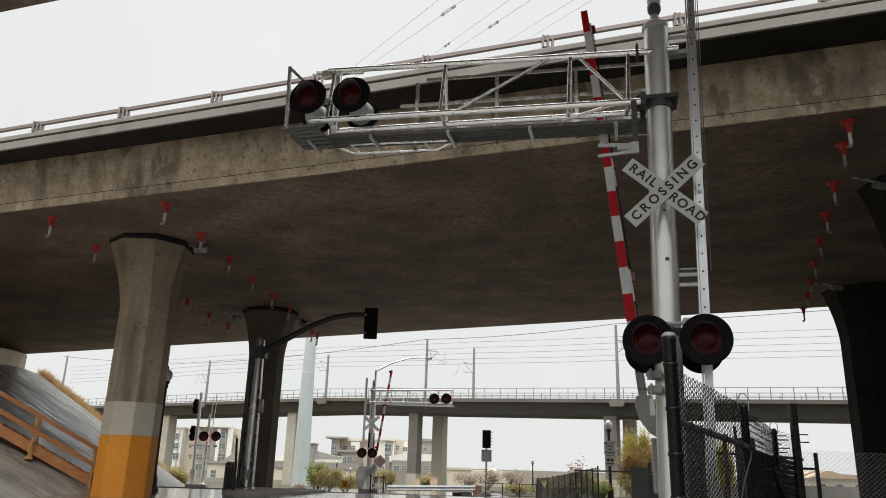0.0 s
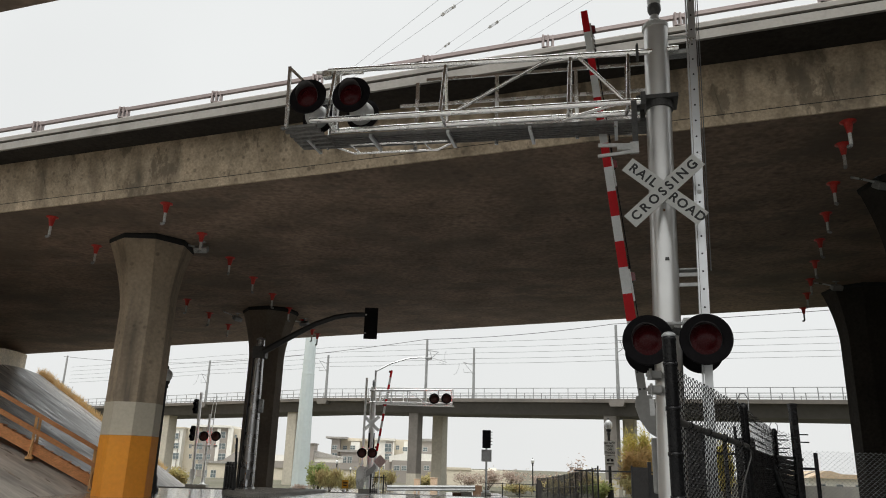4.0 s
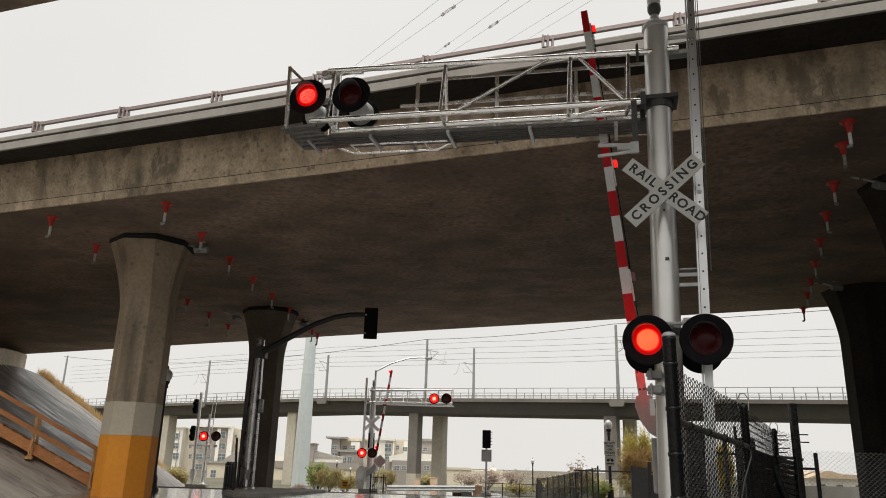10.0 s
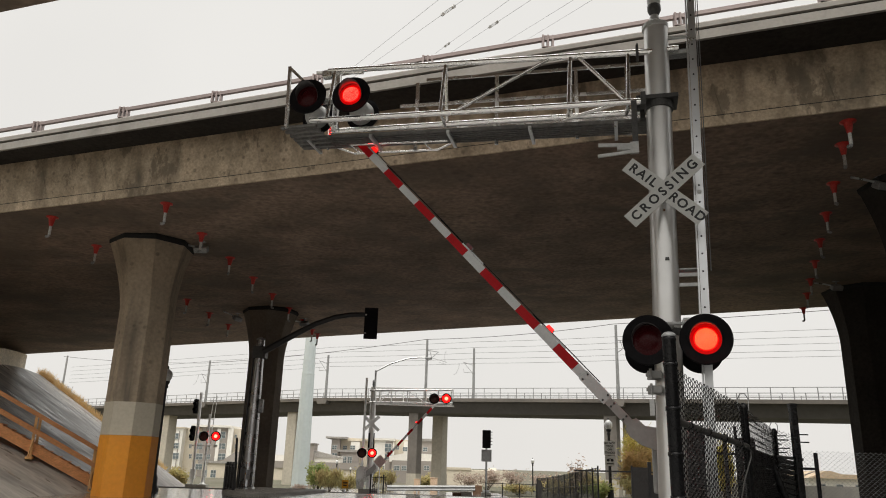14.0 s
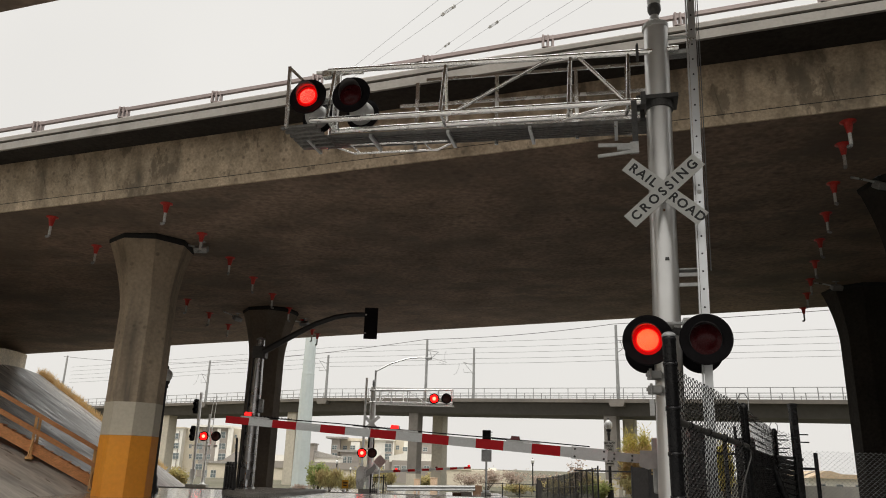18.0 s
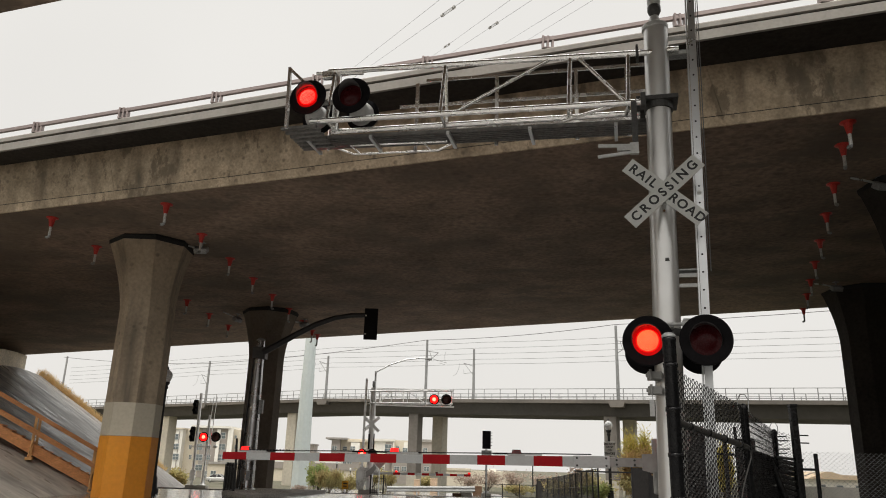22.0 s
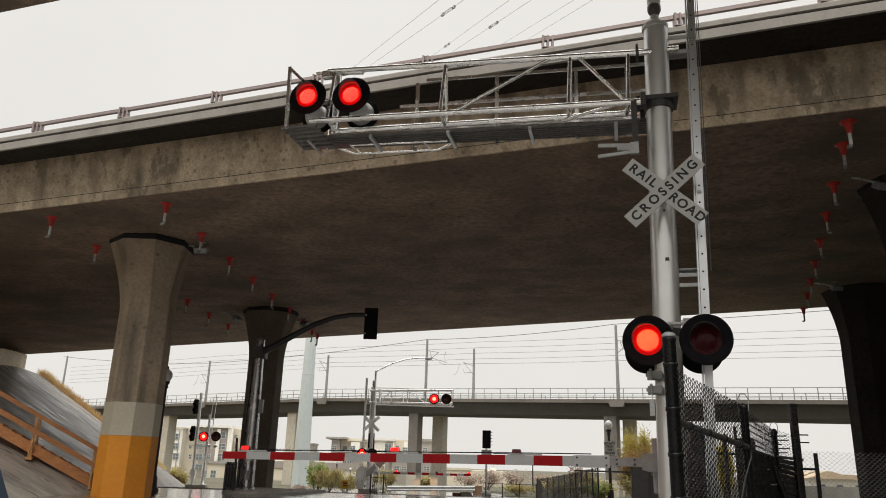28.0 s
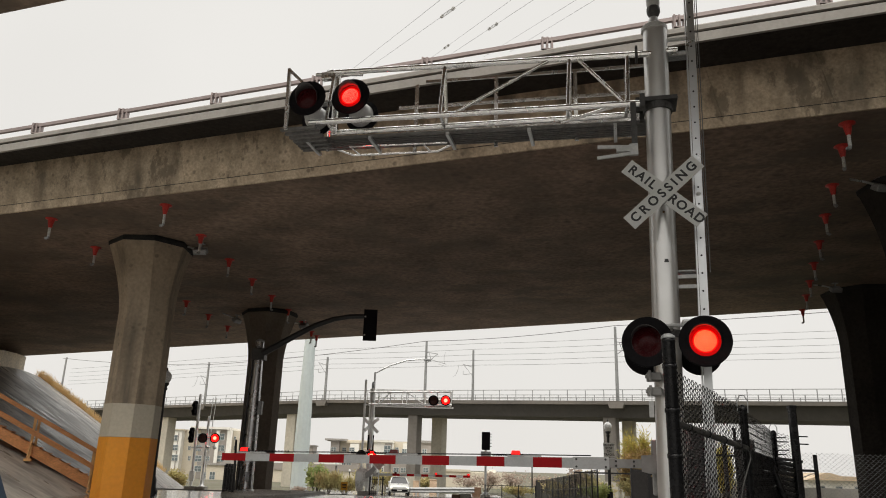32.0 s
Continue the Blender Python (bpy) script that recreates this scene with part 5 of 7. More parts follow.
for s, which in ((FL - 0.1, "steady"), (FL - 2.0, "right"), (FL - 4.3, "left")):
    part("gate_lamp", Shape().box(s - 0.06, s + 0.06, -0.035, 0.035, 0.06, 0.14), M_LENSBOX, farm, "small red gate lamp")
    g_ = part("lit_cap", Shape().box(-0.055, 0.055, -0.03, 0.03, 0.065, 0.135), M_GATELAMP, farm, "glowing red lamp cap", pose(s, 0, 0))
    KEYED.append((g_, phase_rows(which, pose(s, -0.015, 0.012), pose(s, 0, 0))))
KEYED.append((farm, [(t, pose(0, 0, 0.86, 0, -a, 0)) for t, a in ((0.0, 82), (11.2, 82), (11.6, 79), (12, 73), (12.5, 66), (13, 60), (13.5, 54), (14, 48),
              (14.5, 41), (15.2, 32.5), (16.0, 24.0), (16.5, 18.6), (17, 13), (17.5, 8), (18, 4), (18.5, 0.8), (19.0, 0.0), (32.0, 0.0))]))

resized(fgate, 1.1446, 0.3)
lsig = thing("crossing_signal", pose(-15.485, 51.244, -0.3430), "twin crossing flashers on a grey mast beside the tracks", "crossing signal")
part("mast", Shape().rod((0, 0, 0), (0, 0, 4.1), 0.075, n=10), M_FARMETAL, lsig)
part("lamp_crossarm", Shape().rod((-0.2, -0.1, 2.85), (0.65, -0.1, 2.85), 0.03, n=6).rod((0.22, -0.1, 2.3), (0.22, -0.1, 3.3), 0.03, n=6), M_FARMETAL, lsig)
flasher(lsig, pose(-0.14, -0.35, 2.78), 0.29, "left", True)
flasher(lsig, pose(0.59, -0.35, 2.80), 0.29, "right", True)
for x in (0.1, 0.5):
    part("small_lamp", Shape().turned([(0.1, 0.0), (0.1, 0.12), (0.04, 0.2)], 10, "x", (x, -0.2, 2.25)), M_FARMETAL, lsig)
part("base", Shape().turned([(0.2, 0.0), (0.2, 0.05), (0.1, 0.08), (0.09, 0.3)], 12), M_FARMETAL, lsig)
resized(lsig, 1.114, 0.3)
rsig = thing("rail_signal", pose(-16.264, 51.467, -0.3430), "railway block signal mast with two black heads", "rail signal")
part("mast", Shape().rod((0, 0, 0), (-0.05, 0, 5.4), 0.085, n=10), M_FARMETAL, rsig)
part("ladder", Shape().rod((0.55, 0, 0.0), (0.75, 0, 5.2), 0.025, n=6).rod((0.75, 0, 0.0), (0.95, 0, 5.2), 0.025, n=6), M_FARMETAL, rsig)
for z in (4.55, 2.95):
    hd = part("signal_head", Shape().box(-0.42, -0.12, -0.2, 0.0, z - 0.45, z + 0.45, None, 0.08), M_BLACK, rsig, "black signal head")
    for k in (-0.2, 0.15):
        part("visor", Shape().turned([(0.11, 0.0), (0.11, -0.2), (0.1, -0.2), (0.1, 0.0)], 12, "y", (-0.27, -0.2, z + k)), M_BLACK, hd)
    part("bracket", Shape().box(-0.3, 0.9, -0.03, 0.03, z - 0.75, z - 0.7), M_FARMETAL, rsig)
part("case", Shape().box(-0.14, 0.14, -0.12, 0.12, 0.3, 0.9, None, 0.02), M_FARMETAL, rsig)

resized(rsig, 1.114, 0.3)
# ------------------------------------------------------------------ traffic signal on a curved arm
ts = thing("traffic_signal", pose(-7.81, 31.9, 0.17), "galvanised traffic-signal pole with a curved mast arm", "traffic signal")
part("pole", Shape().turned([(0.30, 0.0), (0.26, 3.0), (0.175, 6.15)], 24), M_POLE, ts)
part("conduit", Shape().rod((-0.34, -0.1, 0.0), (-0.2, -0.1, 5.5), 0.035, n=8), M_BLACKMETAL, ts, "dark conduit beside the pole")
part("hand_hole", Shape().box(0.02, 0.16, -0.305, -0.28, 0.35, 0.72, None, 0.01), M_DULL, ts, "small access cover")
for z in (3.15, 3.5, 3.9, 4.3, 4.7):
    part("bolt", Shape().turned([(0.02, 0.0), (0.02, -0.03), (0.008, -0.035)], 6, "y"), M_DARKSTEEL, ts, m=pose(0.15, -0.25 + 0.018 * (z - 3), z))
part("base", Shape().box(-0.36, 0.36, -0.36, 0.36, -0.09, -0.02, None, 0.02), M_KERB, ts, "concrete footing")
part("base_plate", Shape().turned([(0.34, -0.02), (0.34, 0.03), (0.3, 0.05)], 16), M_GALV, ts)
part("pole_cap", Shape().turned([(0.19, 6.14), (0.19, 6.2), (0.05, 6.27)], 14), M_DULL, ts)
part("arm_clamp", Shape().box(-0.25, 0.3, -0.28, 0.28, 5.35, 5.85, None, 0.03), M_DARKSTEEL, ts)
part("mast_arm", Shape().pipe([(0.2, -0.2, 5.62), (0.8, -0.3, 5.95), (1.5, -0.4, 6.35), (2.4, -0.4, 6.86), (3.2, -0.4, 7.17), (3.9, -0.4, 7.3), (4.6, -0.4, 7.33)], [0.14, 0.135, 0.13, 0.12, 0.11, 0.105, 0.1], 12), M_BLACKMETAL, ts, "dark curved mast arm")
part("controller_box", Shape().box(0.22, 0.40, -0.25, 0.0, 3.05, 3.6, None, 0.02), M_DULL, ts)
hd = part("signal_head", Shape().box(4.5, 5.08, -0.52, -0.49, 6.25, 7.62, None, 0.012), M_BLACK, ts, "black signal head with backplate, seen from behind")
part("housing", Shape().box(4.64, 4.94, -0.488, -0.2, 6.4, 7.48, None, 0.03), M_BLACK, hd)
for z in (6.58, 6.94, 7.3):
    part("visor", Shape().turned([(0.15, 0.0), (0.15, 0.25), (0.14, 0.25), (0.14, 0.0)], 14, "y", (4.79, -0.19, z)), M_BLACK, hd)
for z in (6.5, 7.3):
    part("fastener", Shape().box(4.53, 4.6, -0.53, -0.515, z - 0.03, z + 0.03), M_SIGNWHITE, hd)

st2 = thing("track_signal", pose(3.045, 46.929, -0.1808), "slim pedestrian-side traffic signal post with a black head", "traffic signal")
part("pole", Shape().rod((0, 0, 0), (0, 0, 2.4), 0.06, n=10), M_GALV, st2)
hd = part("signal_head", Shape().box(-0.22, 0.22, -0.12, 0.12, 2.28, 3.22, None, 0.02), M_BLACK, st2, "black signal head")
for z in (2.45, 2.62, 2.79, 2.96, 3.1):
    part("visor", Shape().box(0.1, 0.3, -0.1, 0.1, z, z + 0.03), M_BLACK, hd)
part("sign", Shape().box(-0.27, 0.27, -0.09, -0.07, 1.58, 2.2), M_SIGNBACK, st2, "blank grey sign back")
part("base", Shape().box(-0.15, 0.15, -0.15, 0.15, 0, 0.12), M_GALV, st2)
resized(st2, 1.1446, 0.25)

# ------------------------------------------------------------------ street lamps


def street_lamp(x, y, h, label, z=None):
    z = terrain(y) if z is None else z
    s = thing("street_lamp", pose(x, y, z), label, "street lamp", "acorn street lamps")
    part("base", Shape().turned([(0.24, 0.0), (0.24, 0.12), (0.17, 0.2), (0.15, 0.55), (0.10, 0.65), (0.09, 0.8)], 14), M_BLACKMETAL, s)
    part("post", Shape().turned([(0.085, 0.8), (0.065, h - 0.75), (0.1, h - 0.72), (0.1, h - 0.66), (0.06, h - 0.6)], 12), M_BLACKMETAL, s)
    part("fitter", Shape().turned([(0.07, h - 0.62), (0.14, h - 0.52), (0.14, h - 0.46)], 14), M_BLACKMETAL, s)
    part("globe", Shape().turned([(0.12, h - 0.47), (0.2, h - 0.3), (0.21, h - 0.16), (0.15, h - 0.05), (0.06, h + 0.02)], 16), M_GLOBE, s, "frosted acorn globe")
    part("finial", Shape().turned([(0.06, h + 0.02), (0.03, h + 0.06), (0.04, h + 0.1), (0.005, h + 0.16)], 10), M_BLACKMETAL, s)
    return s


street_lamp(-10.98, 30.0, 4.7, "black cast-iron lamp post with a frosted globe beside the column")
lampR = street_lamp(10.350, 45.712, 4.05, "black lamp post carrying two white traffic signs", -0.4237)
street_lamp(11.3, 90, 3.7, "small distant black lamp post")
street_lamp(-14.3, 110, 3.5, "small distant black lamp post")
street_lamp(-16.8, 150, 3.4, "small distant black lamp post")

stop = part("sign_plate", Shape().box(-0.29, 0.29, -0.13, -0.115, 2.28, 3.0, None, 0.006), M_SIGNWHITE, lampR, "white regulatory sign")
for word, z in (("DO NOT", 2.88), ("STOP", 2.72), ("ON", 2.56), ("TRACKS", 2.4)):
    lettering("sign_text", word, 0.15, M_LETTER, stop, pose(0, -0.133, z, 90, 0, 0))
bike = part("sign_plate", Shape().box(-0.27, 0.27, -0.13, -0.115, 1.75, 2.24, None, 0.006), M_SIGNWHITE, lampR, "white bicycle sign")
for x in (-0.1, 0.1):
    part("wheel_mark", Shape().turned([(0.075, -0.133), (0.075, -0.136), (0.055, -0.136), (0.055, -0.133)], 16, "y", (x, 0, 2.03)), M_LETTER, bike)
part("frame_mark", Shape().beam((-0.1, -0.134, 2.03), (-0.02, -0.134, 2.12), 0.003, 0.018, (0, 0, 1)).beam((-0.02, -0.134, 2.12), (0.1, -0.134, 2.03), 0.003, 0.018).beam((-0.02, -0.134, 2.12), (0.06, -0.134, 2.12), 0.003, 0.018), M_LETTER, bike)
part("text_bar", Shape().box(-0.18, 0.18, -0.136, -0.132, 1.82, 1.88), M_LETTER, bike)

resized(lampR, 1.15, 0.3)
# pale blue tapered steel pole
bp = thing("transmission_pole", pose(-10.6, 60.0, -0.8), "tall pale blue tapered steel utility pole", "utility pole")
part("lower_shaft", Shape().turned([(0.67, 0.0), (0.51, 8.9)], 12, smooth=False), M_BLUEPOLE, bp)
part("upper_shaft", Shape().turned([(0.495, 8.8), (0.25, 22.0)], 12, smooth=False), M_BLUEPOLE, bp)
part("joint_ring", Shape().turned([(0.515, 8.85), (0.52, 8.88), (0.52, 8.95), (0.50, 8.97)], 12, smooth=False), M_BLUEPOLE, bp)

# street-light davit by the far signal
dv = thing("davit_light", pose(-3.663, 48.760, -0.1808), "slim galvanised pole with a long curved arm", "street light")
part("pole", Shape().rod((-0.45, 0, 0), (-0.45, 0, 6.45), 0.06, n=8), M_GALV, dv)
part("arm", Shape().pipe([(-0.45, 0, 6.4), (0.35, 0, 6.85), (1.3, 0, 7.18), (2.0, 0, 7.27), (2.45, 0, 7.27)], 0.045, 8), M_GALV, dv)
part("lamp_head", Shape().box(2.35, 2.75, -0.1, 0.1, 7.18, 7.3, None, 0.03), M_DULL, dv)

resized(dv, 1.1446)
# small signs near the far crossing
ys = thing("warning_sign", pose(-5.65, 48.0, terrain(48)), "small yellow-orange warning sign on a post", "sign")
part("post", Shape().box(-0.03, 0.03, 0.0, 0.04, 0, 0.7), M_GALV, ys)
part("plate", Shape().box(-0.2, 0.2, -0.02, 0.0, 0.3, 0.78), M_YELLOWSIGN, ys, "yellow-orange plate")
part("text_bar", Shape().box(-0.14, 0.14, -0.025, -0.021, 0.58, 0.65), M_LETTER, ys)
part("text_bar", Shape().box(-0.12, 0.12, -0.025, -0.021, 0.44, 0.5), M_LETTER, ys)
ds = thing("diamond_sign", pose(-3.41, 46.0, terrain(46)), "faded reddish diamond road sign beside the far signal", "sign")
part("post", Shape().box(-0.03, 0.03, 0.0, 0.05, 0, 2.2), M_GALV, ds)
part("plate", Shape().box(-0.28, 0.28, -0.02, 0.0, -0.28, 0.28, pose(0, 0, 1.88, 0, 45, 0)), M_PINKSIGN, ds, "faded red diamond plate")

# guard rail and blocks
gd = thing("guard_rail", pose(-2.400, 68.400, -1.0900), "galvanised corrugated guard rail beside the tracks", "guard rail")
prof = [(0.0, 0.14), (-0.05, 0.2), (0.0, 0.26), (0.0, 0.3), (-0.05, 0.36), (0.0, 0.43), (0.02, 0.43), (-0.03, 0.36), (0.02, 0.3), (0.02, 0.26), (-0.03, 0.2), (0.02, 0.14)]
g1 = Shape()
g1.prism([(a * 1.3, b * 1.3) for a, b in prof], -1.6, 4.9, "x")
part("rail", g1, M_DULL, gd, m=pose(0, 0, 0, 0, -1.5, 0))
for x in (-1.0, 0.6, 2.2, 3.8):
    part("post", Shape().box(x - 0.05, x + 0.06, 0.02, 0.15, 0, 0.42), M_GALV, gd)
part("end_block", Shape().box(4.75, 5.4, 0.05, 0.6, 0.0, 0.7, None, 0.02), M_RUST, gd, "dark timber end block")
resized(gd, 1.2)
cbk = thing("concrete_block", pose(1.6, 41.6, terrain(41.6)), "small pale concrete block on the kerb", "block")
part("block", Shape().prism([(-0.4, 0), (0.4, 0), (0.3, 0.28), (-0.3, 0.28)], -0.2, 0.2), M_KERB, cbk)
part("cap", Shape().box(-0.7, -0.25, -0.3, 0.3, 0.0, 0.22), M_RUST, cbk)

# tan cabinets at the feet of the viaduct piers
def pier_cabinet(x, y, w, h):
    b = thing("utility_cabinet", pose(x, y, terrain(y)), "tan metal utility cabinet at a viaduct pier", "cabinet", "cabinets by the piers")
    part("body", Shape().box(-w, w, -0.3, 0.3, 0.0, h, None, 0.02), M_TANPAINT, b)
    part("lid", Shape().box(-w - 0.03, w + 0.03, -0.33, 0.33, h + 0.002, h + 0.06, None, 0.01), M_TANPAINT, b)
    part("door", Shape().box(-w + 0.06, w - 0.06, -0.325, -0.302, 0.15, h - 0.1), M_TANPAINT, b)


pier_cabinet(-1.82, 73.5, 0.28, 0.03 - terrain(73.5))
pier_cabinet(-0.21, 73.5, 0.34, 0.18 - terrain(73.5))

# ------------------------------------------------------------------ iron fences


def picket_fence(name, a, b, h, step, label, rail=True, sheet=None, count=True):
    a, b = Vector(a), Vector(b)
    L = (b - a).length
    ang = math.degrees(math.atan2(b.y - a.y, b.x - a.x))
    f = thing(name, pose(a.x, a.y, a.z, 0, 0, ang), label, "fence", "iron fences")
    slope = (b.z - a.z)
    n = max(2, int(L / step))
    for i in range(n + 1):
        x = L * i / n
        z = slope * i / n
        thick = 0.045 if i % 6 == 0 else 0.012
        part("post" if i % 6 == 0 else "picket", Shape().box(x - thick, x + thick, -thick, thick, z, z + h + (0.06 if i % 6 == 0 else 0)), M_BLACKMETAL, f)
    for k in (0.12, 0.9):
        part("rail", Shape().beam((0, 0, h * k), (L, 0, slope + h * k), 0.03, 0.04), M_BLACKMETAL, f)
    return f


picket_fence("iron_fence", (-8.0, 30.6, 0.02), (-9.12, 33.2, 0.02), 1.12, 0.12, "short black iron fence panel by the signal pole")
pl = thing("marker_post", pose(-8.55, 32.9, 0.05), "tall slim black marker post beside the fence", "post")
part("post", Shape().rod((0, 0, 0), (-0.12, 0, 2.15), 0.05, n=8), M_BLACKMETAL, pl)
part("brace", Shape().rod((0.6, 0, 0.0), (0.05, 0, 1.0), 0.035, n=6).rod((0.75, 0, 0.25), (0.1, 0, 1.1), 0.03, n=6), M_BLACKMETAL, pl)
picket_fence("iron_fence", (-3.95, 46.6, -0.44), (-3.05, 46.6, -0.44), 1.07, 0.12, "low black iron fence by the far signal")
# tall dark mesh fence running off to the right
ff = thing("mesh_fence", pose(0.0, 0.0, 0.0), "black mesh fence curving away along the railway", "fence", "iron fences")


def fence_line(i):
    """Foot and top of the curving fence at its post i."""
    d = 41.0 + 19.0 * (i / 10) ** 1.25
    return Vector((d * (0.2106 - 0.00735 * i), d, terrain(d) - 0.03)), 1.72 - 0.016 * i


for i in range(11):
    p, h = fence_line(i)
    part("post", Shape().box(p.x - 0.035, p.x + 0.035, p.y - 0.035, p.y + 0.035, p.z, p.z + h + (0.1 if i == 0 else 0.03)), M_BLACKMETAL, ff)
    if i < 10:
        q, h2 = fence_line(i + 1)
        m_, k = Shape(), max(6, int((q - p).length / 0.085))
        for j in range(k):
            f = p.lerp(q, j / k)
            m_.box(f.x - 0.0055, f.x + 0.0055, f.y - 0.004, f.y + 0.004, f.z + 0.05, f.z + h + (h2 - h) * j / k)
        for u in (0.06, 0.5, 0.99):
            m_.beam(p + Vector((0, 0, h * u)), q + Vector((0, 0, h2 * u)), 0.025, 0.03)
        tagged(part("mesh", m_, M_BLACKMETAL, ff), kind="stuff")
p, h = fence_line(10)
part("gate_panel", Shape().box(p.x - 0.34, p.x - 0.05, p.y - 0.03, p.y + 0.03, p.z + 0.05, p.z + h), M_SLATVINYL, ff, "dark solid end panel")
part("post", Shape().box(p.x - 0.4, p.x - 0.34, p.y - 0.04, p.y + 0.04, p.z, p.z + h + 0.03), M_BLACKMETAL, ff)
pn = thing("panel_fence", pose(4.4, 13.6, 0.0), "dark gapped panel fence behind the chain link", "fence", "iron fences")
for a, b, h in ((-0.14, -0.06, 1.9), (0.02, 0.34, 2.05), (0.36, 0.545, 2.0), (0.73, 0.79, 1.96), (0.98, 1.3, 1.9)):
    part("panel", Shape().box(a, b, -0.015, 0.015, 0.05, h), M_SLATVINYL, pn)
for x in (0.0, 0.36, 0.96):
    part("post", Shape().box(x - 0.02, x + 0.02, -0.02, 0.02, 0, 2.1), M_BLACKMETAL, pn)
for z in (0.4, 1.6):
    part("rail", Shape().box(-0.2, 1.3, 0.016, 0.046, z, z + 0.04), M_BLACKMETAL, pn)
# low dark fence across the back
bf = thing("mesh_fence", pose(2.9, 45.0, terrain(45)), "low dark fence behind the guard rail", "fence", "iron fences")
for i in range(4):
    part("post", Shape().box(0.98 * i - 0.025, 0.98 * i + 0.025, -0.02, 0.02, -0.1, 0.85), M_BLACKMETAL, bf)
for z in (0.1, 0.78):
    part("rail", Shape().box(0, 2.98, -0.015, 0.015, z, z + 0.03), M_BLACKMETAL, bf)
m_ = Shape()
for i in range(61):
    m_.box(0.0485 * i, 0.0485 * i + 0.006, -0.005, 0.005, 0.05, 0.8)
tagged(part("mesh", m_, M_BLACKMETAL, bf), kind="stuff")
# dark panels beside the yellow bush
pf = thing("panel_fence", pose(5.1, 20.0, 0.0), "weathered black panel fence by the bush", "fence", "iron fences")
part("post", Shape().box(0.42, 0.5, -0.04, 0.04, 0, 1.52), M_BLACKMETAL, pf)
part("panel", Shape().box(0.02, 0.42, -0.02, 0.02, 0.05, 1.38), M_SLATVINYL, pf)
part("post", Shape().box(-0.02, 0.02, -0.03, 0.03, 0, 1.42), M_BLACKMETAL, pf)
part("panel", Shape().box(0.5, 2.2, -0.02, 0.02, 0.05, 1.2), M_SLATVINYL, pf)
part("rail", Shape().box(-1.5, 2.2, 0.0, 0.03, 1.24, 1.28), M_BLACKMETAL, pf)

# ------------------------------------------------------------------ near chain-link fence
FENCE = pose(1.60, 5.1, 0, 0, 0, 51.0)
nf = thing("chain_link_fence", FENCE, "black vinyl chain-link fence panel with a brace rail", "fence", "chain-link fences")


def link_mesh(x0, x1, z0, z1, pitch, r, wavy=0.0, rise=0.8, drop=0.0):
    """Woven wire: each strand zigzags upward against its neighbour."""
    s = Shape()
    n, k = int((x1 - x0) / pitch), int((z1 - z0) / (pitch * rise))
    for i in range(n):
        pts = []
        lift = wavy * (noise.noise((i * 0.21, 3.1, 0)) + 0.4 * noise.noise((i * 0.9, 1.1, 0)))
        dz = (z1 - z0 - drop * i / n + lift) / k
        for j in range(k + 1):
            x = x0 + pitch * (i + (1.0 if (i + j) % 2 else 0.0))
            for e in (-0.2, 0.2):
                pts.append((x, 0.004 * (1 if (i + j) % 2 else -1), z0 + dz * (j + e)))
        for a, b in zip(pts, pts[1:]):
            a, b = Vector(a), Vector(b)
            d = (b - a).normalized()
            p, q = d.orthogonal().normalized() * r, None
            q = d.cross(p)
            ring = [p, -p * 0.5 + q * 0.87, -p * 0.5 - q * 0.87]
            s.add([a + o for o in ring] + [b + o for o in ring], [(0, 1, 4, 3), (1, 2, 5, 4), (2, 0, 3, 5)])
    return s


def fence_post(x, h, r, fence, loop=False):
    p = part("post", Shape().turned([(r, 0.0), (r, h - 0.03), (r * 1.06, h - 0.028), (r * 1.06, h - 0.012), (r * 0.7, h + 0.012), (0.01, h + 0.02)], 18), M_BLACKVINYL, fence, m=pose(x, 0, 0))
    if loop:
        part("wire_loop", Shape().pipe([(0, -0.04, h - 0.05), (0, -0.045, h + 0.05), (0, -0.02, h + 0.095), (0, 0.02, h + 0.095), (0, 0.045, h + 0.05), (0, 0.04, h - 0.05)], 0.005, 6), M_DULL, p)
    return p


pst = fence_post(0.0, 2.17, 0.046, nf)
for z in (1.96, 1.66, 1.36, 1.08):
    part("tie_band", Shape().turned([(0.047, z), (0.051, z), (0.051, z + 0.028), (0.047, z + 0.028)], 18), M_BLACKVINYL, pst)
part("cap", Shape().turned([(0.049, 2.168), (0.051, 2.172), (0.047, 2.185), (0.028, 2.2), (0.005, 2.205)], 18), M_DULL, pst, "worn metal post cap")
fence_post(1.544, 1.82, 0.0335, nf, True)
tagged(part("wire_mesh", link_mesh(0.05, 1.51, 0.05, 1.955, 0.0365, 0.0041, 0.015, 0.54, 0.14), M_BLACKVINYL, nf), kind="stuff")
part("brace_rail", Shape().rod((0.05, -0.01, 1.592), (1.53, -0.01, 1.482), 0.023, n=12), M_DARKVINYL, nf, "scuffed brace rail")
for i in range(4):
    part("tie_wire", Shape().turned([(0.0235, 0.0), (0.028, 0.0), (0.028, 0.022), (0.0235, 0.022)], 12, "x", (0.25 + 0.36 * i, -0.01, 1.577 - 0.0268 * i)), M_BLACKVINYL, nf)
part("strap", Shape().pipe([(1.42, -0.04, 1.475), (1.49, -0.045, 1.45), (1.49, -0.045, 1.40), (1.27, -0.04, 1.2), (1.14, -0.03, 1.0), (1.05, -0.03, 0.7)], 0.007, 6), M_DARKSTEEL, nf, "bent grey wire strap")

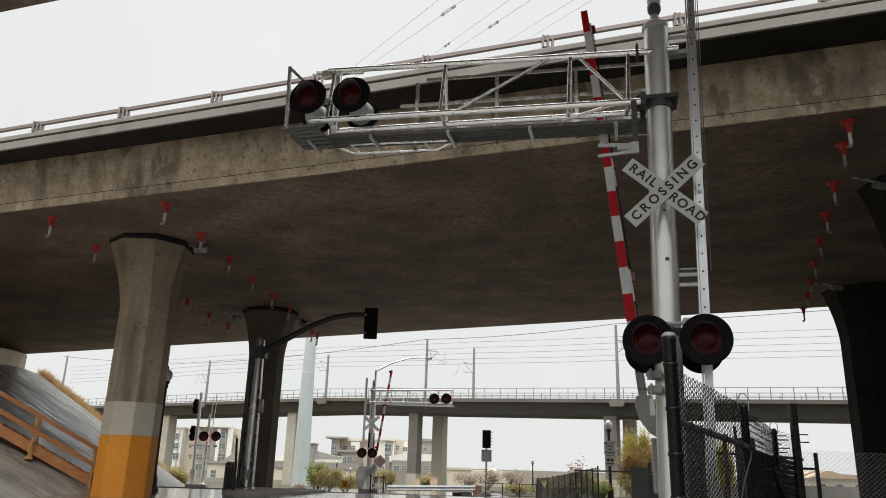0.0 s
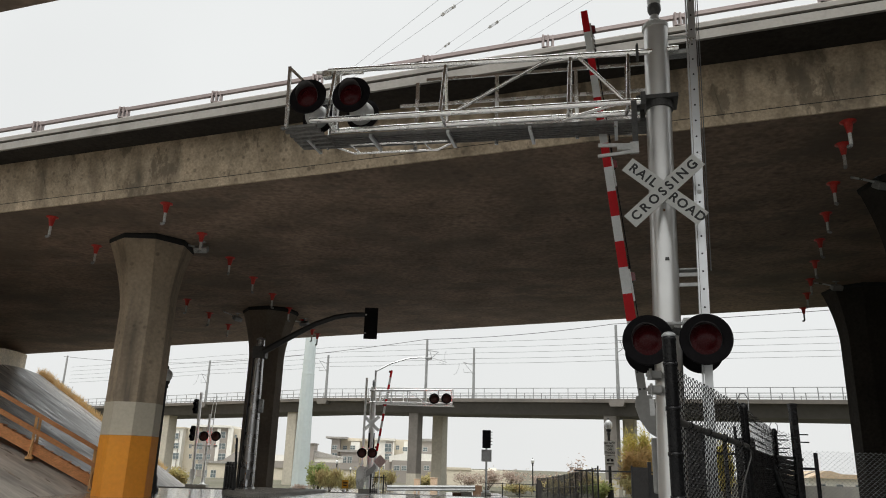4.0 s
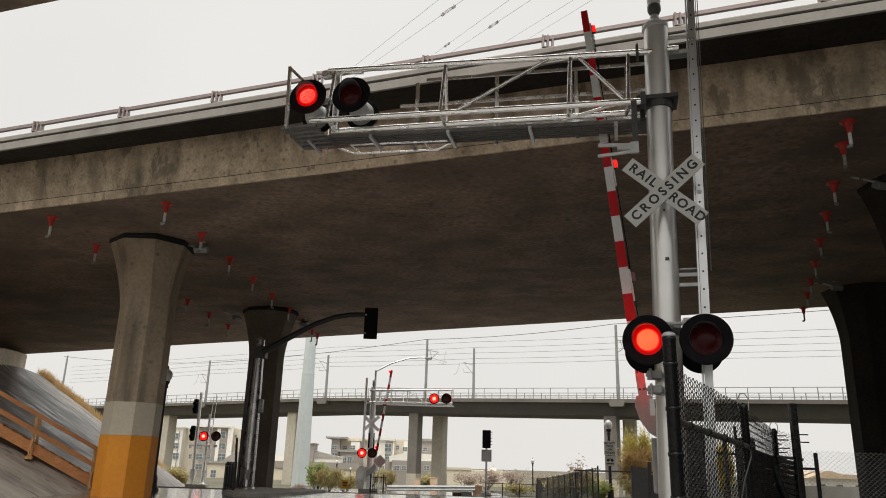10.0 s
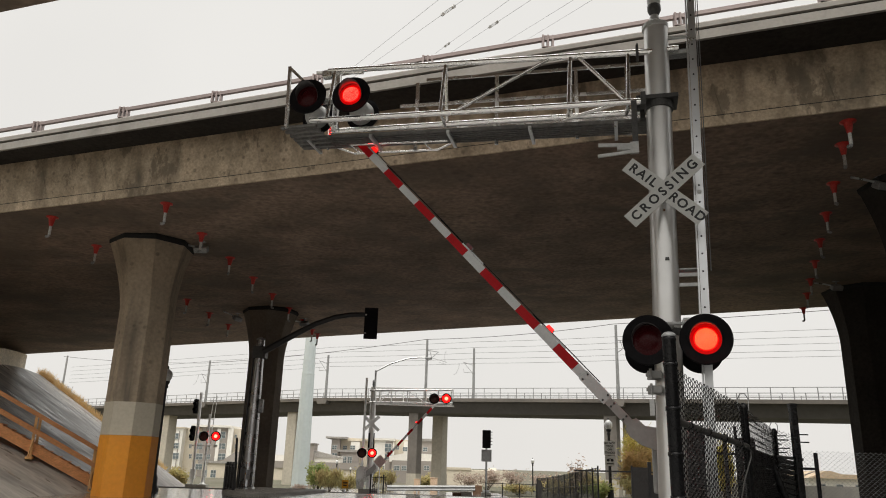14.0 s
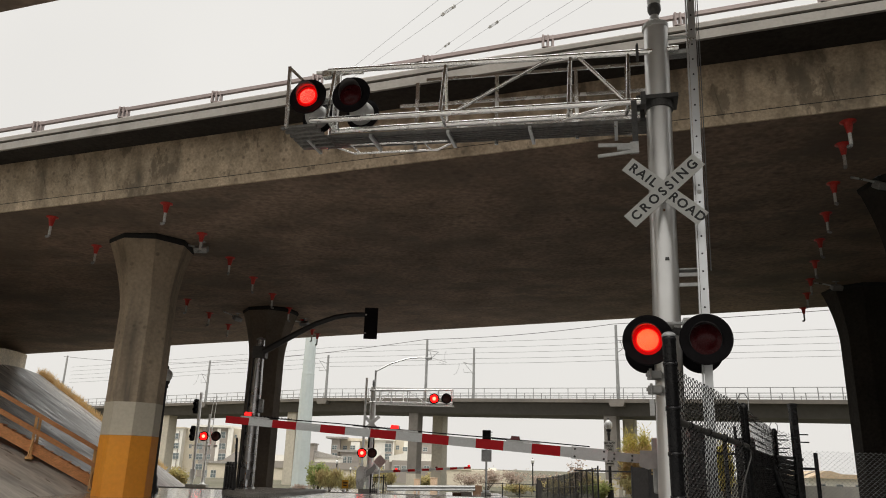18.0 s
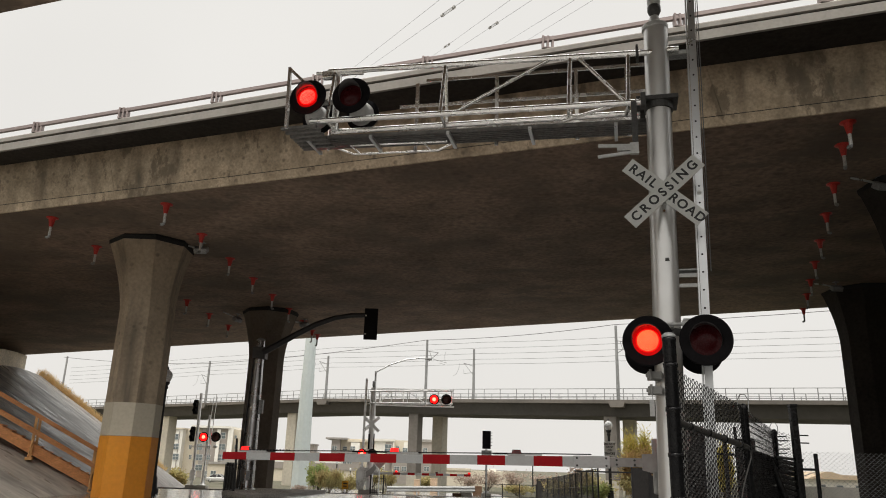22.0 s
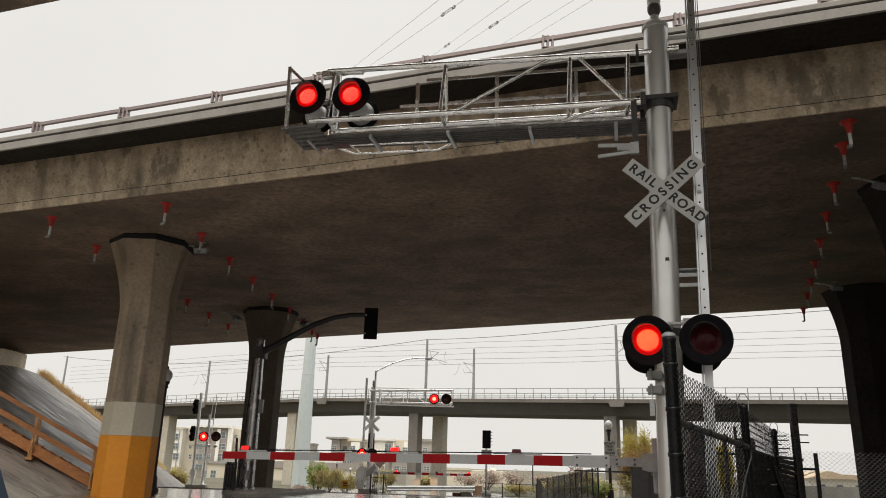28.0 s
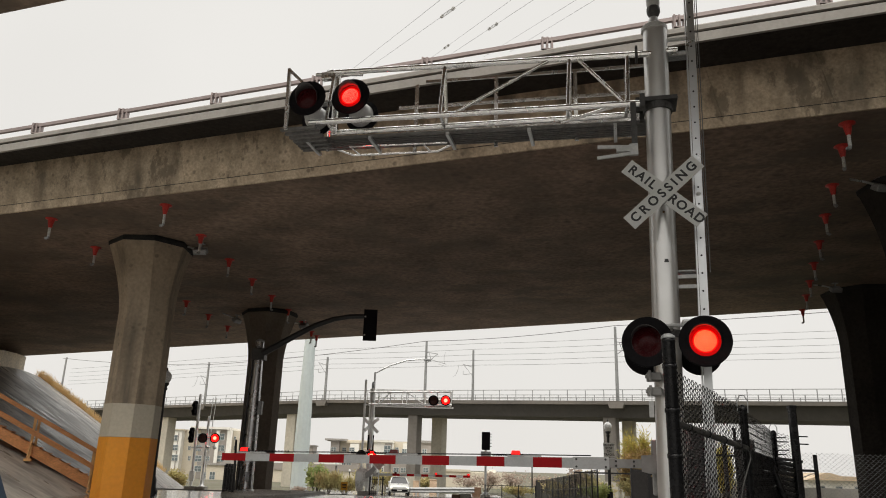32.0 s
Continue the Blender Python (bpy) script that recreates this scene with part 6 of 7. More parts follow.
# second run, with privacy slats woven in
sf = thing("chain_link_fence", pose(2.571, 6.3, 0, 0, 0, 62.4), "black chain-link fence run with horizontal privacy slats", "fence", "chain-link fences")
fence_post(3.556, 1.81, 0.0335, sf, True)
tagged(part("wire_mesh", link_mesh(0.04, 3.52, 0.9, 1.80, 0.0365, 0.0015, 0.02, 0.54), M_BLACKVINYL, sf), kind="stuff")
slat = Shape().prism([(0.0, -0.004), (-0.022, 0.018), (0.0, 0.062), (0.008, 0.062), (-0.012, 0.018), (0.008, -0.004)], 0.0, 3.46, "x").mesh("slat")
slat.materials.append(M_SLATVINYL)
for i in range(26):
    part("slat", slat, M_SLATVINYL, sf, m=pose(0.05, 0.03, 0.05 + 0.0555 * i, 0, 0.2 * math.sin(i * 2.1), 0))
strip = Shape().box(0.0, 3.46, -0.003, 0.003, 0.0, 0.012).mesh("open_slat")
strip.materials.append(M_SLATVINYL)
for i in range(5):
    part("open_slat", strip, M_SLATVINYL, sf, m=pose(0.05, 0.03, 1.53 + 0.056 * i, 0, 0.3 * math.sin(i * 1.7), 0))
# a slumped length between the last post and the gate post
cp = thing("fallen_fence_panel", pose(4.20, 9.40, 0.0, 0, 0, -38), "slumped black slatted chain-link panel with a leaning post", "fence panel", "chain-link fences")
tagged(part("wire_mesh", link_mesh(0.01, 0.26, 0.5, 1.80, 0.025, 0.0021, 0.02, 0.8, 0.06), M_BLACKVINYL, cp), kind="stuff")
part("cross_rail", Shape().rod((0.0, 0.0, 1.49), (0.30, 0.0, 1.455), 0.018, n=8), M_DARKSTEEL, cp)
for i in range(5):
    part("torn_slat", Shape().box(0.01, 0.12 + 0.05 * math.sin(i * 2.3), 0.012, 0.02, 1.53 + 0.05 * i, 1.545 + 0.05 * i), M_SLATVINYL, cp)
for i in range(24):
    x1 = 0.20 + 0.011 * i + 0.012 * math.sin(i * 1.9)
    part("slat", Shape().prism([(0.0, 0.0), (-0.024, 0.02), (0.0, 0.056), (0.006, 0.056), (-0.014, 0.02), (0.006, 0.0)], 0.0, x1, "x"), M_SLATVINYL, cp, m=pose(0.0, 0.03, 1.42 - 0.058 * i, 0, 12 + 0.5 * i, 0))
part("leaning_post", Shape().rod((0.393, -0.201, 0.0), (0.037, -0.478, 1.48), 0.04, n=14), M_BLACKVINYL, cp, "leaning black pipe")
tp = thing("gate_post", pose(4.36, 9.2, 0.0), "tall black steel gate post with a flat cap", "post")
part("post", Shape().box(-0.04, 0.04, -0.04, 0.04, 0, 2.1, None, 0.01), M_BLACKVINYL, tp)
part("cap", Shape().box(-0.048, 0.048, -0.048, 0.048, 2.08, 2.12, None, 0.01), M_BLACKVINYL, tp)
for z in (1.75, 1.66):
    part("hinge_pin", Shape().rod((0.05, 0, z), (0.16, 0, z), 0.008, n=6), M_BLACKVINYL, tp)
# plain chain-link run behind it
rf = thing("chain_link_fence", pose(4.50, 9.9, 0.0, 0, 0, -3), "grey chain-link fence panel against the pale sky", "fence", "chain-link fences")
part("post", Shape().rod((0.42, 0, 0), (0.42, 0, 1.56), 0.026, n=10), M_BLACKVINYL, rf)
part("post", Shape().rod((3.4, 0, 0), (3.4, 0, 1.56), 0.026, n=10), M_BLACKVINYL, rf)
part("rail", Shape().rod((0.0, 0, 1.36), (0.42, 0, 1.36), 0.016, n=8), M_BLACKVINYL, rf)
part("brace", Shape().rod((0.05, 0.02, 1.2), (0.42, 0.02, 1.34), 0.006, n=6), M_DULL, rf)
tagged(part("wire_mesh", link_mesh(-0.1, 3.4, 0.05, 1.58, 0.034, 0.0016, 0.01), M_DULL, rf), kind="stuff")

# ------------------------------------------------------------------ buildings


def window(parent, x, y, z, w, h, panes=2):
    f = part("window", Shape().box(x - w / 2, x + w / 2, y - 0.06, y + 0.1, z, z + h), M_FRAME, parent)
    pw = (w - 0.16 - 0.08 * (panes - 1)) / panes
    for i in range(panes):
        a = x - w / 2 + 0.08 + i * (pw + 0.08)
        for k in range(2):
            z0 = z + 0.08 + k * (h - 0.08) / 2
            part("pane", Shape().box(a, a + pw, y - 0.085, y - 0.064, z0, z0 + (h - 0.24) / 2), M_GLASS, f)
    return f


def slab(parent, name, x0, x1, z0, z1, front, back, mat, label=""):
    """A plain wall mass of a building, from its front to its back."""
    return part(name, Shape().box(x0, x1, front, back, z0, z1), mat, parent, label)


def glazing(parent, x0, x1, z0, z1, front, panes=2):
    window(parent, (x0 + x1) / 2, front, z0, x1 - x0, z1 - z0, panes)


ap = thing("apartment_building", pose(-67.0, 215.0, -3.3), "four-storey apartment block in white and taupe stucco", "building", "apartment buildings")
slab(ap, "wall", -8.7, 11.5, 0.0, 13.2, 1.5, 18, M_STUCCOTAN, "tan stucco wall")
slab(ap, "bay", -6.7, -4.7, 0.0, 13.0, -1.2, 1.5, M_STUCCOWHITE, "white projecting frame")
slab(ap, "bay", -5.7, -5.5, 0.0, 12.2, -1.35, -1.2, M_STUCCOGREY, "taupe infill panel")
slab(ap, "bay", 0.3, 8.4, 0.0, 13.7, -0.6, 1.5, M_STUCCOGREY, "taupe stucco bay")
slab(ap, "pier", 5.8, 4.9, 0.0, 13.1, -1.2, -0.6, M_STUCCOWHITE, "white stucco pier")
slab(ap, "pier", 9.4, 8.0, 0.0, 13.4, -1.2, -0.6, M_STUCCOWHITE)
slab(ap, "cornice", -2.4, 8.7, 13.4, 14.0, -1.6, 18, M_STUCCOWHITE, "white roof cornice")
slab(ap, "cornice", -9.0, -4.3, 12.8, 13.2, -1.5, 18, M_STUCCOTAN)
slab(ap, "porch", 4.2, 12.8, 0.0, 4.0, -9, -1.7, M_STUCCOTAN, "cream entrance pavilion")
slab(ap, "cornice", 3.0, 13.0, 3.7, 4.3, -9.4, -1.7, M_ROOF)
for a, b, c, d in ((-7.5, -5.7, 9.9, 11.5), (-7.1, -5.3, 7.3, 8.9), (-6.7, -5.0, 4.5, 6.2),):
    glazing(ap, a, b, c, d, -1.35)
for a, b, c, d in ((-1.3, 0.7, 10.3, 12.1), (-1.0, 1.1, 7.3, 9.0), (-0.6, 1.4, 4.5, 6.2), (-0.3, 1.7, 1.8, 3.4), (5.0, 7.2, 10.5, 12.3), (5.4, 7.5, 7.5, 9.2), (5.7, 7.8, 4.6, 6.4), (6.0, 8.1, 2.0, 3.6),):
    glazing(ap, a, b, c, d, -0.6)
for a, b, c, d in ((1.7, 3.0, 10.6, 11.6), (2.1, 3.3, 7.6, 9.0), (2.4, 3.6, 4.7, 6.1),):
    glazing(ap, a, b, c, d, -0.6)
for a, b, c, d in ((-3.8, -3.0, 10.3, 11.4), (-3.4, -2.6, 7.5, 8.7), (-3.1, -2.3, 4.7, 6.0), (9.2, 9.9, 10.7, 11.7), (9.5, 10.2, 7.9, 9.1), (9.8, 10.5, 5.1, 6.4),):
    glazing(ap, a, b, c, d, 1.5)
for a, b, c, d in ((4.3, 5.7, 0.0, 1.9), (6.6, 8.1, 0.0, 2.0),):
    glazing(ap, a, b, c, d, -9.0)
part("gable", Shape().prism([(7.5, 3.8), (13.3, 4.0), (13.0, 6.8), (11.9, 6.9)], -6.0, -1.8), M_STUCCOGREY, ap, "shallow taupe gable")

bb = thing("apartment_building", pose(-25.0, 215.0, -3.3), "wide apartment building with cream and taupe wings", "building", "apartment buildings")
slab(bb, "wall", -4.6, 25.4, 0.0, 11.6, 1.0, 18, M_STUCCOTAN, "tan stucco wall")
slab(bb, "bay", -4.7, -2.3, 0.0, 11.4, -1.2, 1.0, M_STUCCOGREY, "taupe stucco bay")
slab(bb, "cornice", -6.3, -0.4, 11.3, 11.8, -2.2, 18, M_ROOF, "thin grey roof edge")
slab(bb, "bay", 0.7, 3.2, 0.0, 10.6, -0.6, 1.0, M_STUCCOWHITE, "white stucco bay")
slab(bb, "cornice", -0.5, 6.2, 10.8, 11.3, 0, 18, M_STUCCOTAN)
slab(bb, "block", -1.6, 3.4, 0.0, 7.9, -3.5, -1.3, M_STUCCOGREY, "taupe lower block")
slab(bb, "cornice", -2.7, 3.7, 7.7, 8.3, -4.0, -1.2, M_ROOF)
slab(bb, "bay", 7.4, 12.9, 0.0, 11.4, -0.8, 1.0, M_STUCCOWHITE, "white stucco bay")
slab(bb, "cornice", 6.0, 13.1, 11.2, 11.8, -1.4, 18, M_STUCCOWHITE, "white roof cornice")
slab(bb, "panel", 10.5, 12.5, 0.0, 10.9, -1.0, -0.8, M_STUCCOGREY, "taupe recess")
slab(bb, "bay", 15.6, 16.8, 0.0, 11.1, -0.5, 1.0, M_STUCCOWHITE)
slab(bb, "bay", 20.4, 24.9, 0.0, 11.4, -0.5, 1.0, M_STUCCOGREY)
slab(bb, "cornice", 16.9, 26.0, 11.3, 12.0, -1.0, 18, M_ROOF)
slab(bb, "block", 12.6, 25.1, 0.0, 5.9, -4, -1.1, M_STUCCOGREY, "taupe lower wing")
slab(bb, "block", 4.0, 12.3, 0.0, 3.2, -4.2, -1.1, M_STUCCOGREY)
for a, b, c, d in ((-4.5, -3.1, 8.3, 9.5), (-4.4, -2.9, 6.3, 7.4),):
    glazing(bb, a, b, c, d, -1.2)
for a, b, c, d in ((-1.7, -0.5, 8.4, 9.5),):
    glazing(bb, a, b, c, d, 1.0)
for a, b, c, d in ((0.5, 2.0, 8.4, 9.6),):
    glazing(bb, a, b, c, d, -0.6)
for a, b, c, d in ((-1.1, 0.1, 4.4, 6.6), (0.3, 1.6, 4.5, 6.6),):
    glazing(bb, a, b, c, d, -3.5)
for a, b, c, d in ((10.3, 12.2, 8.1, 10.4), (10.4, 12.3, 6.0, 7.6),):
    glazing(bb, a, b, c, d, -1.0)
for a, b, c, d in ((13.3, 14.3, 8.8, 10.0),):
    glazing(bb, a, b, c, d, 1.0)
for a, b, c, d in ((15.3, 16.7, 8.4, 9.6),):
    glazing(bb, a, b, c, d, -0.5)
for a, b, c, d in ((13.3, 14.9, 3.2, 4.5), (15.3, 16.8, 3.2, 4.5), (21.5, 23.0, 3.4, 4.7),):
    glazing(bb, a, b, c, d, -4.0)
for a, b, c, d in ((7.2, 8.8, 3.2, 4.3), (7.4, 8.9, 0.6, 1.6), (9.3, 10.6, 3.3, 4.4), (9.5, 10.7, 0.7, 1.6),):
    glazing(bb, a, b, c, d, -4.2)
for a, b, c, d in ((21.0, 22.3, 8.5, 9.7),):
    glazing(bb, a, b, c, d, -0.5)
part("gable", Shape().prism([(11.9, 5.5), (25.1, 5.9), (25.0, 7.7), (16.8, 8.0), (11.8, 7.0)], -3.8, -1.2), M_STUCCOWHITE, bb, "pale shallow gable")
wing = thing("low_building", pose(-36.0, 200.0, -3.3), "long low cream building with a shallow grey roof", "building", "apartment buildings")
slab(wing, "wall", -13.1, 16.0, 0.0, 4.0, 0, 10, M_STUCCOTAN, "cream stucco wall")
slab(wing, "parapet", -13.9, 16.0, 3.1, 4.8, -0.3, 10, M_STUCCOGREY, "grey parapet band")
slab(wing, "tower", 2.3, 3.4, 4.4, 9.3, 2, 8, M_STUCCOGREY, "taupe stair tower")
slab(wing, "cap", 1.6, 3.7, 9.3, 9.6, 1.6, 8.4, M_ROOF)
slab(wing, "clerestory", -14.0, 10.4, 3.9, 6.4, 3, 9, M_STUCCOWHITE, "pale upper wall")
part("roof", Shape().prism([(-0.9, 6.0), (10.7, 5.9), (10.6, 6.2), (3.4, 7.7), (-0.9, 6.4)], 2.6, 9.4), M_ROOF, wing, "shallow grey roof")
lb = thing("warehouse", pose(3, 200, -3.3), "long flat-roofed tan warehouse in the haze", "building", "apartment buildings")
part("wall", Shape().box(-3, 17.5, 0, 30, 0, 3.9), M_STUCCOTAN, lb, "tan wall")
part("parapet", Shape().box(-3.2, 6.0, -0.3, 30, 3.9, 4.5), M_STUCCOTAN, lb)
part("roof_unit", Shape().box(11, 13, 5, 8, 3.9, 4.6), M_STUCCOWHITE, lb)
ho = thing("house", pose(47.4, 92, -1.2), "distant low house with a tan tiled roof", "house")
part("wall", Shape().box(-2.7, 9, 0, 10, 0, 2.42), M_STUCCOWHITE, ho)
for x in (-1.2, 0.9, 3.2):
    window(ho, x, 0.0, 0.9, 0.9, 0.9, 1)
part("roof", Shape().prism([(-3.2, 2.42), (9.6, 2.42), (6.0, 2.9), (0.9, 2.95), (-0.3, 3.28), (-1.0, 3.28)], -0.8, 10.8), M_ROOFTAN, ho, "tan tiled roof")
# Unseen wall, added to keep low sky light off the soffit's right side.
rw = Shape().box(21.6, 22.2, -40, 37.5, -0.5, 9.4)
single("retaining_wall", rw, M_DARKCOLUMN, "plain dark unseen wall added to block light from the right", "wall", kind="structure")
wl_ = Shape().box(20, 70, 70, 70.3, terrain(70) - 0.3, terrain(70) + 1.6)
single("boundary_wall", wl_, M_KERB, "pale grey boundary wall behind the fence", "wall", kind="structure")

# ------------------------------------------------------------------ plants


def leafy(name, at, size, n, leaf, mat, label, category="bush", trunk=True, seed=1, spike=0.0, group="plants by the tracks", thin=1.0):
    """A bush of small leaf blades on bent stems, with gaps and an uneven outline."""
    rng = random.Random(seed)
    b = thing(name, pose(*at), label, category, group)
    stems, crown = Shape(), Shape()
    tips = []
    for i in range(14):
        a, r = rng.random() * 6.283, rng.random() ** 0.6
        top = Vector((math.cos(a) * r * size[0] * 0.8, math.sin(a) * r * size[1] * 0.8, size[2] * rng.uniform(0.45, 0.95)))
        base = Vector((top.x * 0.2, top.y * 0.2, 0))
        mid = base.lerp(top, 0.5) + Vector((top.x * 0.1, top.y * 0.1, size[2] * 0.08))
        stems.pipe([base, mid, top], [0.03 * size[2] / 2, 0.02 * size[2] / 2, 0.006], 5)
        tips.append((mid, top))
    if trunk:
        part("stems", stems, M_BARK, b, "thin brown stems")
    for i in range(n):
        mid, top = tips[rng.randrange(len(tips))]
        p = mid.lerp(top, rng.random() ** 0.7) if spike < 0.5 else mid.lerp(top, rng.random())
        p = p + Vector((rng.gauss(0, 0.16) * size[0], rng.gauss(0, 0.16) * size[1], rng.gauss(0, 0.10) * size[2]))
        p.z = max(0.02, p.z)
        d = Vector((rng.gauss(0, 1), rng.gauss(0, 1), rng.gauss(0.2, 0.7) + spike * 2)).normalized()
        l_, w = leaf * rng.uniform(0.6, 1.4), leaf * rng.uniform(0.12, 0.3) * (1 - 0.6 * min(1, spike)) * thin
        s_ = d.cross(Vector((rng.gauss(0, 1), rng.gauss(0, 1), rng.gauss(0, 1)))).normalized() * w
        crown.add([p, p + d * l_ * 0.5 + s_, p + d * l_, p + d * l_ * 0.5 - s_], [(0, 1, 2, 3)])
    part("crown", crown, mat, b)
    return b


leafy("yellow_bush", (12.0, 46.0, terrain(46)), (0.9, 0.8, 4.0), 11000, 0.36, M_YELLOWLEAF, "tall feathery yellow-green bush beyond the gate", seed=2, spike=0.35, thin=0.32)
leafy("yellow_bush", (11.85, 45.0, terrain(45)), (1.0, 0.8, 2.9), 9000, 0.4, M_GOLDLEAF, "feathery golden-brown bush beyond the gate", seed=12, spike=0.2, thin=0.32)
leafy("yellow_bush", (17.3, 46.0, terrain(46)), (0.6, 0.6, 3.7), 3600, 0.2, M_YELLOWLEAF, "yellowing bush behind the chain-link fence", seed=41, spike=0.3)
leafy("olive_bush", (-8.75, 57.0, terrain(57)), (0.95, 0.7, 2.0), 1500, 0.24, M_GREENLEAF, "green leafy bush at the foot of the pole", seed=3)
leafy("grass_clump", (-7.9, 56.5, terrain(56)), (1.2, 0.7, 1.35), 2200, 0.38, M_OLIVELEAF, "brownish ornamental grass clump", "grass", seed=4, spike=1.2)
leafy("grass_clump", (-6.7, 57.0, terrain(57)), (0.9, 0.7, 1.05), 1400, 0.36, M_OLIVELEAF, "brownish ornamental grass clump", "grass", seed=5, spike=1.2)
leafy("grass_clump", (-4.9, 80, terrain(80)), (1.0, 0.7, 1.7), 900, 0.35, M_OLIVELEAF, "golden grass clump beyond the guard rail", "grass", seed=8, spike=1.0)
leafy("red_bush", (-9.6, 55.6, terrain(55)), (0.9, 0.5, 0.45), 700, 0.12, M_REDBRUSH, "low reddish ground shrub", seed=6)
leafy("yellow_tree", (-20.2, 60, terrain(60)), (0.9, 0.9, 1.5), 1100, 0.28, M_OLIVELEAF, "small olive-brown bushy tree beyond the slope", "tree", seed=7)
for i, (x, y, s, h) in enumerate(((8.5, 130, 3.0, 3.2), (13.5, 135, 3.4, 3.4), (5.2, 132, 2.8, 2.7), (18.0, 128, 3.0, 2.9))):
    leafy("bare_tree", (x, y, terrain(y)), (s, 2.0, h), 800, 0.42, M_REDBRUSH, "reddish winter tree with fine twigs", "tree", seed=20 + i)
for i, (x, y, s, h, mt) in enumerate(((9.4, 58, 1.5, 1.4, M_OLIVELEAF), (10.6, 50, 1.4, 1.3, M_OLIVELEAF), (9.6, 46, 0.9, 0.9, M_GREENLEAF), (7.6, 70, 2.2, 0.9, M_OLIVELEAF), (11.5, 44, 1.6, 1.6, M_OLIVELEAF))):
    leafy("brush", (x, y, terrain(y)), (s, 1.2, h), 1100, 0.24, mt, "tangled weedy brush along the fence", "bush", seed=30 + i)
for i, (x, y, s, h, mt) in enumerate(((-22, 140, 3.5, 3.0, M_GREENLEAF), (-10, 120, 3, 2.6, M_OLIVELEAF), (-2, 150, 3, 2.4, M_OLIVELEAF), (24, 125, 4, 3.4, M_OLIVELEAF))):
    leafy("round_tree", (x, y, terrain(y)), (s, 2.5, h), 1300, 0.5, mt, "distant leafy tree in front of the buildings", "tree", seed=50 + i)
# bare sapling behind the fence
leafy("bare_sapling", (10.3, 57, terrain(57)), (0.8, 0.5, 3.0), 260, 0.3, M_REDBRUSH, "bare twiggy sapling behind the fence", "tree", seed=77)

# ------------------------------------------------------------------ cars


